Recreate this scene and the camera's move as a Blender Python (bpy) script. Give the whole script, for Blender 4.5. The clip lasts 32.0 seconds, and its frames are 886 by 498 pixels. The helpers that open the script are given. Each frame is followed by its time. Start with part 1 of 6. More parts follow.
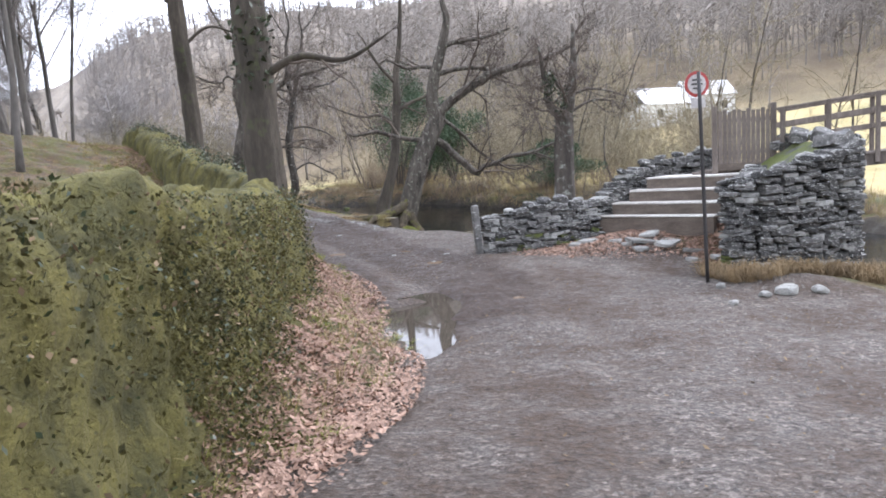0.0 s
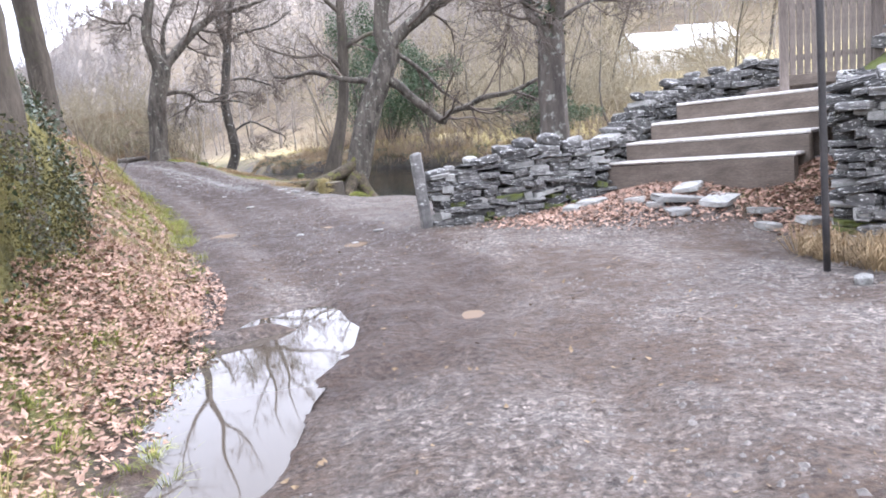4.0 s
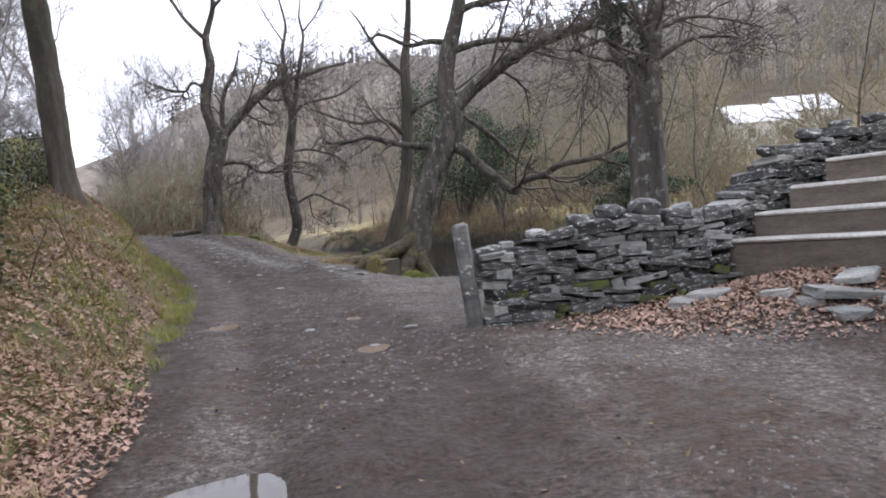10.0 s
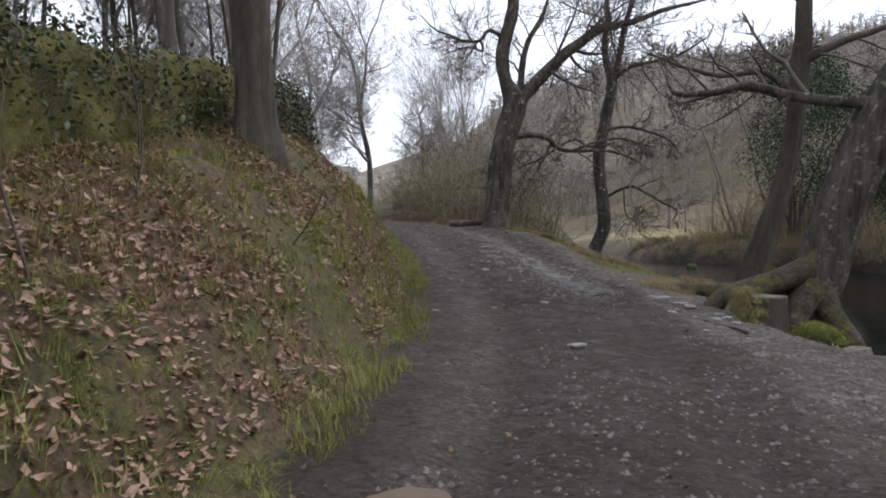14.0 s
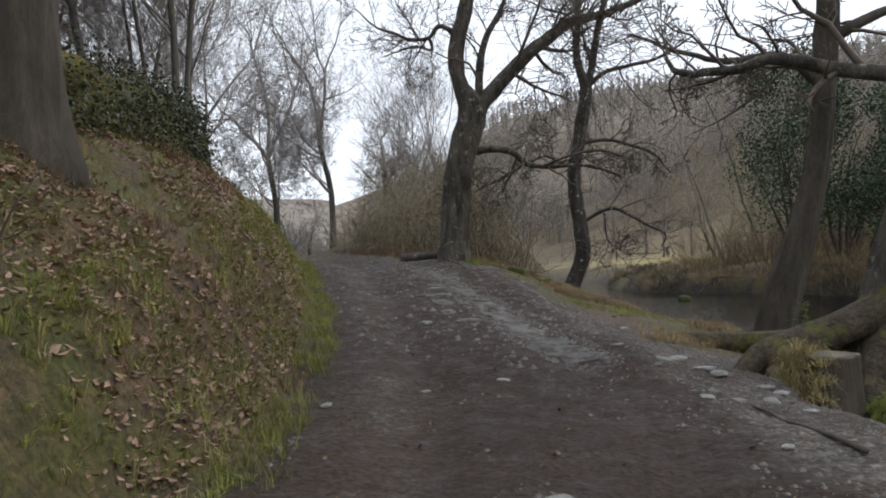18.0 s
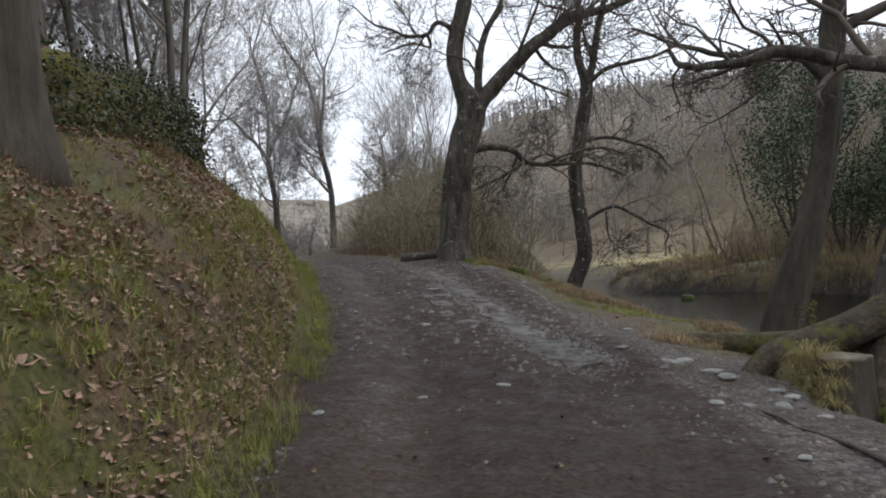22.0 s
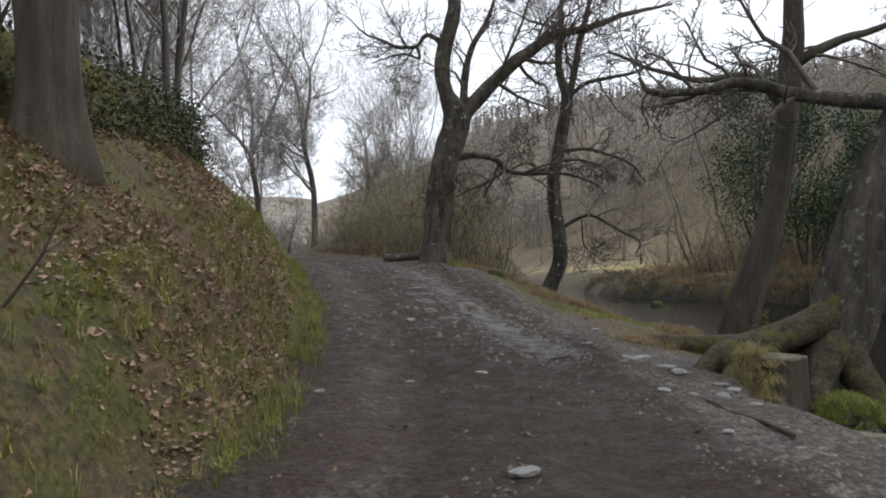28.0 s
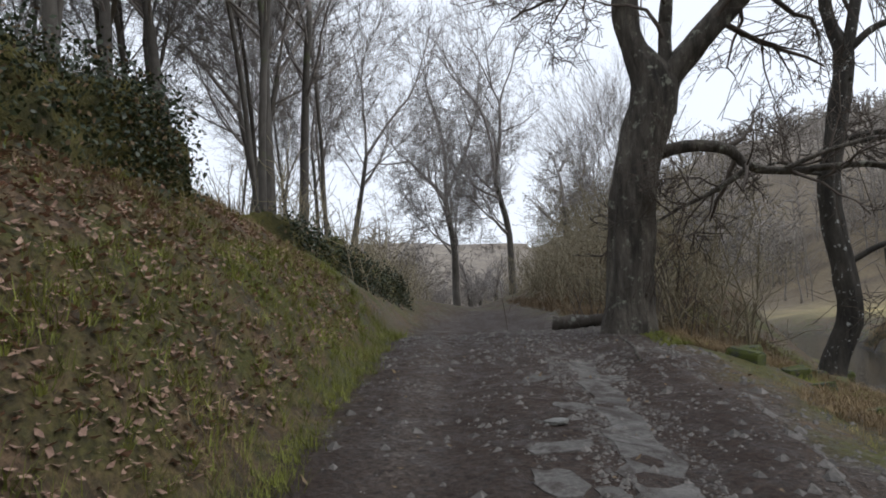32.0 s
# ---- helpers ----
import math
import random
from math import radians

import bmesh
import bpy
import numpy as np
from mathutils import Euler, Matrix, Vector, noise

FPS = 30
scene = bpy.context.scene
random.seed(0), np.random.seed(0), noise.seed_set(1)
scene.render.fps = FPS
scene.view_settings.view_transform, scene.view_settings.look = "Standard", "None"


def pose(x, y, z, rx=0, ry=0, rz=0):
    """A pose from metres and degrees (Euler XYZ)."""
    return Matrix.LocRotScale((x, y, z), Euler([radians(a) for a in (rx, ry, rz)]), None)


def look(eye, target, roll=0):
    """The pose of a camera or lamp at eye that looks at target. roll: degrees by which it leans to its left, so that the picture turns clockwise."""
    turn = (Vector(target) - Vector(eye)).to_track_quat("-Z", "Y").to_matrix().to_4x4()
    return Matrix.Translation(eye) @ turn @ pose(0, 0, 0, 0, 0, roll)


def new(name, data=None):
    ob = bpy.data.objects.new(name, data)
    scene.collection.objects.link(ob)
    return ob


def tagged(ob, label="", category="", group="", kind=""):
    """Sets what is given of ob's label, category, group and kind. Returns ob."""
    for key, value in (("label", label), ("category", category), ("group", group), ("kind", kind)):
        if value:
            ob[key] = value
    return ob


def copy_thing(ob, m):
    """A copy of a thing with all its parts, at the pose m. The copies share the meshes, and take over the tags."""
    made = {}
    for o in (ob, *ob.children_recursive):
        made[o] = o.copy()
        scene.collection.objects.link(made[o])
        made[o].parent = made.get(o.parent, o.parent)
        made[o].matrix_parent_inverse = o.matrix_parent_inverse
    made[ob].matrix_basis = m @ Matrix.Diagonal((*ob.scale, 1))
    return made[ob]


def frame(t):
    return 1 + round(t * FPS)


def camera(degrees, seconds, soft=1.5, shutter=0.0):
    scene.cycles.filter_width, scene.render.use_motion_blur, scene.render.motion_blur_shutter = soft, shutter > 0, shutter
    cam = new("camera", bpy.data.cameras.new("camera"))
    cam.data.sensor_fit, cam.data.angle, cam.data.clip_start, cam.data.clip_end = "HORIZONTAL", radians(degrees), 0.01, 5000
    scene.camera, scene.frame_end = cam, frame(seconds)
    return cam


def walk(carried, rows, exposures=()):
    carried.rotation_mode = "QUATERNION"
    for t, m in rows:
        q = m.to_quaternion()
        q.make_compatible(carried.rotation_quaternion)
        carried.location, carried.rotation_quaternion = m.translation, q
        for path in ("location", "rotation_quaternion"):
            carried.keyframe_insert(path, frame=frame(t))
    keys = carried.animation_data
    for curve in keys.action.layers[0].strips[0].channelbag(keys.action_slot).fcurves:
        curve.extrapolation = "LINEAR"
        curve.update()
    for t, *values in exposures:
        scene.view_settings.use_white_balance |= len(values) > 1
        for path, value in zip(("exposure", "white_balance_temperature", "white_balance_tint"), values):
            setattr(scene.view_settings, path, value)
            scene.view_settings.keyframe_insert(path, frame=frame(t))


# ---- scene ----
cam = camera(63.0, 32.0, 1.8)
PATH = [
    (0, 0.581, 0.402, 2.285, 0.45, -6.94, 3.25),
    (0.5, 0.845, 1.686, 2.147, 1.36, -9.30, 4.40),
    (1, 1.002, 2.835, 2.063, 1.53, -11.00, 3.40),
    (1.5, 1.051, 3.609, 2.007, 1.05, -11.82, 3.42),
    (2, 1.176, 4.248, 1.902, -0.22, -10.59, 4.05),
    (2.5, 1.303, 4.912, 1.814, -0.97, -10.30, 3.30),
    (4.5, 1.571, 6.726, 1.525, 0.02, -9.41, 6.03),
    (5, 1.626, 7.018, 1.507, 0.49, -9.23, 6.25),
    (5.5, 1.653, 7.162, 1.479, 0.37, -8.86, 6.89),
    (6, 1.682, 7.361, 1.453, 0.53, -8.42, 6.89),
    (6.5, 1.683, 7.365, 1.425, 0.43, -8.21, 6.79),
    (7, 1.691, 7.379, 1.422, 0.57, -8.12, 6.68),
    (7.5, 1.711, 7.492, 1.434, 0.74, -7.79, 6.85),
    (8, 1.749, 7.786, 1.421, 1.48, -7.00, 6.62),
    (8.5, 1.797, 8.200, 1.420, 2.67, -6.24, 6.36),
    (9, 1.787, 8.596, 1.432, 4.26, -5.05, 5.37),
    (9.5, 1.821, 9.005, 1.383, 5.26, -4.23, 5.78),
    (10, 1.828, 9.429, 1.364, 6.18, -3.00, 5.16),
    (10.5, 1.795, 9.947, 1.348, 7.95, -1.67, 4.98),
    (11, 1.711, 10.493, 1.371, 9.34, -2.15, 3.49),
    (11.5, 1.606, 11.069, 1.340, 11.38, -1.68, 4.01),
    (12, 1.358, 11.794, 1.351, 16.71, -0.93, 3.81),
    (12.5, 0.904, 13.021, 1.355, 22.49, -2.21, 1.14),
    (13, 0.430, 14.088, 1.324, 26.70, -0.90, -0.75),
    (13.5, -0.146, 15.366, 1.334, 30.02, 0.05, 0.57),
    (14, -0.647, 16.298, 1.315, 29.54, -1.77, 0.50),
    (14.5, -0.902, 16.998, 1.337, 29.15, -2.14, 3.35),
    (16.5, -1.455, 18.524, 1.351, 28.52, -0.53, 1.78),
    (17, -1.601, 18.905, 1.358, 28.14, -0.10, 0.62),
    (17.5, -1.721, 19.337, 1.373, 27.70, 0.41, 1.03),
    (18, -1.777, 19.663, 1.376, 27.69, 0.64, 2.15),
    (18.5, -1.842, 19.854, 1.389, 27.70, 0.67, 2.55),
    (19, -1.857, 19.921, 1.389, 27.74, 0.59, 2.74),
    (19.5, -1.860, 19.923, 1.387, 27.73, 0.64, 2.69),
    (20, -1.864, 19.917, 1.395, 27.70, 0.60, 2.74),
    (20.5, -1.880, 19.956, 1.385, 27.76, 0.70, 2.71),
    (21, -1.858, 19.923, 1.392, 27.77, 0.66, 2.78),
    (21.5, -1.864, 19.932, 1.379, 27.81, 0.73, 2.59),
    (22, -1.858, 19.900, 1.382, 27.79, 0.61, 2.45),
    (22.5, -1.814, 19.709, 1.375, 27.59, 0.64, 2.03),
    (23, -1.723, 19.368, 1.367, 27.73, 0.42, 1.19),
    (23.5, -1.574, 18.888, 1.361, 27.54, -0.16, 0.56),
    (24, -1.358, 18.376, 1.355, 27.02, -0.65, 2.25),
    (24.5, -1.125, 17.794, 1.298, 26.98, -0.75, 3.50),
    (26.5, -0.925, 17.214, 1.310, 26.74, -1.11, 3.50),
    (27, -1.045, 17.617, 1.338, 26.81, -1.05, 3.90),
    (27.5, -1.236, 18.224, 1.378, 26.55, -0.20, 3.27),
    (28, -1.565, 19.133, 1.376, 26.07, 0.73, 0.74),
    (28.5, -1.808, 20.207, 1.410, 26.15, 1.01, 3.16),
    (29, -2.172, 21.303, 1.431, 26.28, 0.30, 2.79),
    (29.5, -2.466, 22.287, 1.482, 26.01, 0.47, 3.41),
    (30, -2.693, 22.983, 1.532, 29.10, 1.32, 4.91),
    (30.5, -3.044, 23.608, 1.563, 32.56, 2.33, 4.54),
    (31, -3.506, 24.332, 1.602, 36.14, 3.04, 3.08),
    (31.5, -3.863, 24.882, 1.682, 40.13, 3.40, 3.02),
    (32, -4.209, 25.374, 1.735, 43.36, 4.66, 2.45),
]
EXPOSURES = [(0, 1.52, 5850, 15), (1, 1.88, 5840, 16), (2.5, 2.14, 5850, 17), (5, 2.28, 5800, 19), (8.3, 2.26, 5800, 19), (9.5, 1.42, 5970, 17), (10.5, 0.7, 5970, 15), (13, 0.39, 6020, 13), (17, 0.22, 6170, 10), (24, 0.24, 6170, 9), (27, 0.36, 6140, 9), (28, 0.26, 6270, 10), (29, 0.16, 6240, 10), (32, 0.04, 6120, 10)]
walk(cam, [(t, pose(x, y, z, 90 + pitch, lean, yaw)) for t, x, y, z, yaw, pitch, lean in PATH], EXPOSURES)

# ---- world and light: bright overcast spring day ----
world = bpy.data.worlds.new("overcast_sky")
scene.world = world
world.use_nodes = True
wn, wl = world.node_tree.nodes, world.node_tree.links
wn.clear()
w_out, w_bg, w_sky, w_mix = wn.new("ShaderNodeOutputWorld"), wn.new("ShaderNodeBackground"), wn.new("ShaderNodeTexSky"), wn.new("ShaderNodeMixRGB")
w_sky.sky_type, w_sky.sun_disc = "NISHITA", False
w_sky.sun_elevation, w_sky.sun_rotation = radians(38), radians(60)
w_sky.dust_density, w_sky.air_density = 4.0, 0.8
w_mix.inputs["Fac"].default_value = 0.88
w_mix.inputs["Color2"].default_value = (9.6, 9.9, 10.4, 1)
wl.new(w_sky.outputs[0], w_mix.inputs["Color1"])
wl.new(w_mix.outputs[0], w_bg.inputs["Color"])
w_bg.inputs["Strength"].default_value = 0.11
wl.new(w_bg.outputs[0], w_out.inputs[0])
sun_data = bpy.data.lights.new("sun", "SUN")
sun_data.energy, sun_data.angle, sun_data.color = 0.7, radians(14), (1.0, 0.96, 0.9)
sun = new("sun", sun_data)
sun.matrix_world = look((40, 23, 36), (0, 0, 0))

# ---- materials ----
def nodes_of(name, rough=0.8):
    m = bpy.data.materials.new(name)
    m.use_nodes = True
    nt = m.node_tree
    b = nt.nodes["Principled BSDF"]
    b.inputs["Roughness"].default_value = rough
    return m, nt, b


def noise_tex(nt, scale, detail=6, rough=0.6, coords="Object", stretch=None):
    c = nt.nodes.new("ShaderNodeTexCoord")
    n = nt.nodes.new("ShaderNodeTexNoise")
    n.inputs["Scale"].default_value, n.inputs["Detail"].default_value, n.inputs["Roughness"].default_value = scale, detail, rough
    if stretch:
        mp = nt.nodes.new("ShaderNodeMapping")
        mp.inputs["Scale"].default_value = stretch
        nt.links.new(c.outputs[coords], mp.inputs[0])
        nt.links.new(mp.outputs[0], n.inputs["Vector"])
    else:
        nt.links.new(c.outputs[coords], n.inputs["Vector"])
    return n.outputs["Fac"]


def ramp(nt, fac, stops):
    r = nt.nodes.new("ShaderNodeValToRGB")
    while len(r.color_ramp.elements) < len(stops):
        r.color_ramp.elements.new(0.5)
    for e, (p, c) in zip(r.color_ramp.elements, stops):
        e.position, e.color = p, (*c, 1) if len(c) == 3 else c
    nt.links.new(fac, r.inputs[0])
    return r.outputs[0]


def mix(nt, fac, a, b, mode="MIX"):
    n = nt.nodes.new("ShaderNodeMixRGB")
    n.blend_type = mode
    for sock, v in (("Fac", fac), ("Color1", a), ("Color2", b)):
        if isinstance(v, (int, float)):
            n.inputs[sock].default_value = v
        elif isinstance(v, tuple):
            n.inputs[sock].default_value = (*v, 1)
        else:
            nt.links.new(v, n.inputs[sock])
    return n.outputs[0]


def grey(v):
    return (v, v, v)


def bump(nt, b, height, strength=0.5, dist=0.02):
    n = nt.nodes.new("ShaderNodeBump")
    n.inputs["Strength"].default_value, n.inputs["Distance"].default_value = strength, dist
    nt.links.new(height, n.inputs["Height"])
    nt.links.new(n.outputs[0], b.inputs["Normal"])


def two_scale(name, dark, light, big, fine, rough=0.8, bump_dist=0.01, stretch=None, per_object=0.0, patch=None, patch_at=(0.6, 0.68), patch_scale=3.0):
    """A rough surface: colour from large stains times fine grain, with an optional second colour in patches."""
    m, nt, b = nodes_of(name, rough)
    f1, f2 = noise_tex(nt, big, 5, 0.6, stretch=stretch), noise_tex(nt, fine, 6, 0.65, stretch=stretch)
    base = ramp(nt, f1, [(0.3, dark), (0.7, light)])
    grain = ramp(nt, f2, [(0.25, grey(0.55)), (0.75, grey(1.25))])
    col = mix(nt, 1.0, base, grain, "MULTIPLY")
    if per_object:
        info = nt.nodes.new("ShaderNodeObjectInfo")
        tone = ramp(nt, info.outputs["Random"], [(0.0, grey(1 - per_object)), (1.0, grey(1 + per_object))])
        col = mix(nt, 1.0, col, tone, "MULTIPLY")
    if patch:
        mask = ramp(nt, noise_tex(nt, patch_scale, 6, 0.7, coords="Generated" if False else "Object"), [(patch_at[0], grey(0)), (patch_at[1], grey(1))])
        col = mix(nt, mask, col, patch)
    nt.links.new(col, b.inputs["Base Color"])
    bump(nt, b, f2, 0.7, bump_dist)
    return m


BARK = two_scale("bark", (0.045, 0.037, 0.03), (0.135, 0.115, 0.094), 1.6, 14, 0.9, 0.03, stretch=(1, 1, 0.3), patch=(0.26, 0.265, 0.225), patch_at=(0.56, 0.66), patch_scale=5.0)
BARK_OAK = two_scale("lichened_oak_bark", (0.03, 0.025, 0.02), (0.175, 0.152, 0.122), 6.0, 22, 0.95, 0.12, stretch=(1, 1, 0.2), patch=(0.3, 0.3, 0.235), patch_at=(0.57, 0.66), patch_scale=7)
BARK_ROOT = two_scale("mossy_root_bark", (0.03, 0.023, 0.015), (0.14, 0.11, 0.07), 5.0, 20, 0.95, 0.1, patch=(0.12, 0.115, 0.03), patch_at=(0.52, 0.62), patch_scale=3.0)
BARK_ALDER = two_scale("white_lichened_bark", (0.028, 0.025, 0.021), (0.10, 0.088, 0.072), 4.0, 18, 0.95, 0.04, stretch=(1, 1, 0.3), patch=(0.46, 0.46, 0.42), patch_at=(0.6, 0.64), patch_scale=7)
BARK_MOSS = two_scale("mossy_bark", (0.035, 0.029, 0.021), (0.11, 0.092, 0.07), 1.3, 12, 0.95, 0.05, stretch=(1, 1, 0.3), patch=(0.07, 0.08, 0.03), patch_at=(0.56, 0.7), patch_scale=1.4)
TWIG = two_scale("twig_bark", (0.06, 0.047, 0.037), (0.15, 0.118, 0.09), 0.8, 9, 0.85, 0.005)
# hillside trees: distance haze is put into the pale bark colour
HILL_TWIG_HAZE = two_scale("hazy_hillside_bark", (0.165, 0.143, 0.12), (0.32, 0.285, 0.245), 0.05, 3, 0.9, 0.005)
SCRUB_TWIG = two_scale("lichened_scrub_twigs", (0.17, 0.145, 0.095), (0.36, 0.31, 0.205), 0.5, 6, 0.9, 0.004)
# twigs of the far trees, lightened in colour to carry the haze
FAR_TWIG_HAZE = two_scale("hazy_far_twigs", (0.2, 0.18, 0.168), (0.37, 0.34, 0.318), 0.3, 5, 0.9, 0.005)
WOOD_BARK = two_scale("woodland_bark", (0.065, 0.058, 0.05), (0.16, 0.145, 0.128), 1.2, 9, 0.9, 0.02, stretch=(1, 1, 0.3), patch=(0.1, 0.115, 0.06), patch_at=(0.58, 0.7), patch_scale=1.5)
BRUSH = two_scale("brush_stems", (0.16, 0.115, 0.08), (0.32, 0.24, 0.16), 0.6, 6, 0.9, 0.004)
SLATE = two_scale("slate_stone", (0.036, 0.035, 0.033), (0.155, 0.148, 0.136), 2.6, 20, 0.7, 0.02, per_object=0.65, patch=(0.55, 0.55, 0.51), patch_at=(0.57, 0.62), patch_scale=4.0)
BOULDER = two_scale("pale_boulder", (0.20, 0.20, 0.18), (0.42, 0.41, 0.38), 2.0, 16, 0.75, 0.02, per_object=0.25, patch=(0.10, 0.10, 0.09), patch_at=(0.6, 0.7), patch_scale=4.0)
MOSSY_STONE = two_scale("mossy_stone", (0.04, 0.043, 0.036), (0.11, 0.11, 0.095), 2.5, 14, 0.9, 0.03, patch=(0.085, 0.10, 0.018), patch_at=(0.40, 0.52), patch_scale=1.8)
MOSS = two_scale("yellow_green_moss", (0.035, 0.036, 0.012), (0.18, 0.158, 0.042), 2.4, 38, 0.95, 0.05, patch=(0.05, 0.045, 0.03), patch_at=(0.62, 0.72), patch_scale=2.6)
CONCRETE = two_scale("worn_concrete", (0.085, 0.078, 0.07), (0.2, 0.188, 0.172), 3.5, 30, 0.85, 0.012, per_object=0.15, patch=(0.052, 0.042, 0.035), patch_at=(0.46, 0.6), patch_scale=5.0)
SLEEPER = two_scale("weathered_timber_riser", (0.075, 0.058, 0.044), (0.16, 0.128, 0.10), 1.5, 20, 0.8, 0.008, stretch=(1, 1, 4), per_object=0.1)
# the bright glare of wet step tops is painted as a pale colour
TREAD_GLARE = two_scale("tread_with_glare", (0.40, 0.37, 0.33), (0.62, 0.59, 0.54), 1.3, 18, 0.6, 0.006, per_object=0.1)
TIMBER = two_scale("grey_timber", (0.105, 0.084, 0.068), (0.225, 0.187, 0.158), 2.0, 24, 0.8, 0.006, stretch=(3, 3, 0.5), per_object=0.15)
OLD_POST = two_scale("lichened_post", (0.12, 0.10, 0.07), (0.30, 0.27, 0.21), 3.0, 22, 0.9, 0.012, stretch=(2, 2, 0.5), patch=(0.16, 0.16, 0.05), patch_at=(0.58, 0.68), patch_scale=6)
IRON = two_scale("dark_painted_steel", (0.02, 0.02, 0.022), (0.05, 0.045, 0.042), 3, 30, 0.5, 0.002)
SIGN_WHITE = two_scale("faded_sign_white", (0.45, 0.42, 0.40), (0.62, 0.6, 0.57), 6, 30, 0.5, 0.001)
SIGN_RED = two_scale("faded_sign_red", (0.28, 0.03, 0.03), (0.45, 0.07, 0.06), 6, 30, 0.45, 0.001)
LEAF = two_scale("dry_oak_leaf", (0.13, 0.07, 0.045), (0.54, 0.35, 0.25), 9.0, 60, 0.65, 0.002)
DEAD_GRASS = two_scale("dead_brown_grass", (0.13, 0.088, 0.045), (0.4, 0.29, 0.155), 1.6, 12, 0.9, 0.002)
DRY_GRASS = two_scale("dry_grass", (0.2, 0.165, 0.065), (0.46, 0.37, 0.16), 3.0, 20, 0.8, 0.002)
GREEN_GRASS = two_scale("mossy_grass", (0.1, 0.115, 0.018), (0.34, 0.36, 0.07), 2.0, 14, 0.8, 0.002)
EVERGREEN = two_scale("holly_leaf", (0.022, 0.045, 0.018), (0.07, 0.115, 0.045), 4.0, 20, 0.62, 0.002)
IVY = two_scale("ivy_leaf", (0.014, 0.026, 0.009), (0.05, 0.068, 0.026), 5.0, 20, 0.45, 0.002)
HOUSE_WHITE = two_scale("white_render", (0.68, 0.68, 0.67), (0.82, 0.82, 0.8), 0.6, 6, 0.7, 0.003)
HOUSE_ROOF = two_scale("white_roof_sheet", (0.66, 0.67, 0.68), (0.85, 0.85, 0.86), 0.5, 5, 0.45, 0.003)
GLASS_DARK = two_scale("dark_window_pane", (0.02, 0.022, 0.025), (0.04, 0.045, 0.05), 1, 5, 0.15, 0.0)


def water_material(name, colour, rough, wave, strength, dist):
    m, nt, b = nodes_of(name, rough)
    b.inputs["Base Color"].default_value = (*colour, 1)
    b.inputs["Specular IOR Level"].default_value = 0.08 if rough > 0.2 else 0.5
    b.inputs["IOR"].default_value = 1.33
    if strength:
        w = noise_tex(nt, wave, 4, 0.6, stretch=(1.0, 2.6, 1))
        bump(nt, b, w, strength, dist)
    return m


WATER = water_material("river_water", (0.004, 0.005, 0.005), 0.05, 1.3, 0.3, 0.06)
PUDDLE = water_material("puddle_water", (0.07, 0.058, 0.045), 0.02, 3.0, 0.02, 0.01)
MUD_PUDDLE = water_material("muddy_puddle", (0.15, 0.105, 0.068), 0.25, 3.0, 0.03, 0.01)


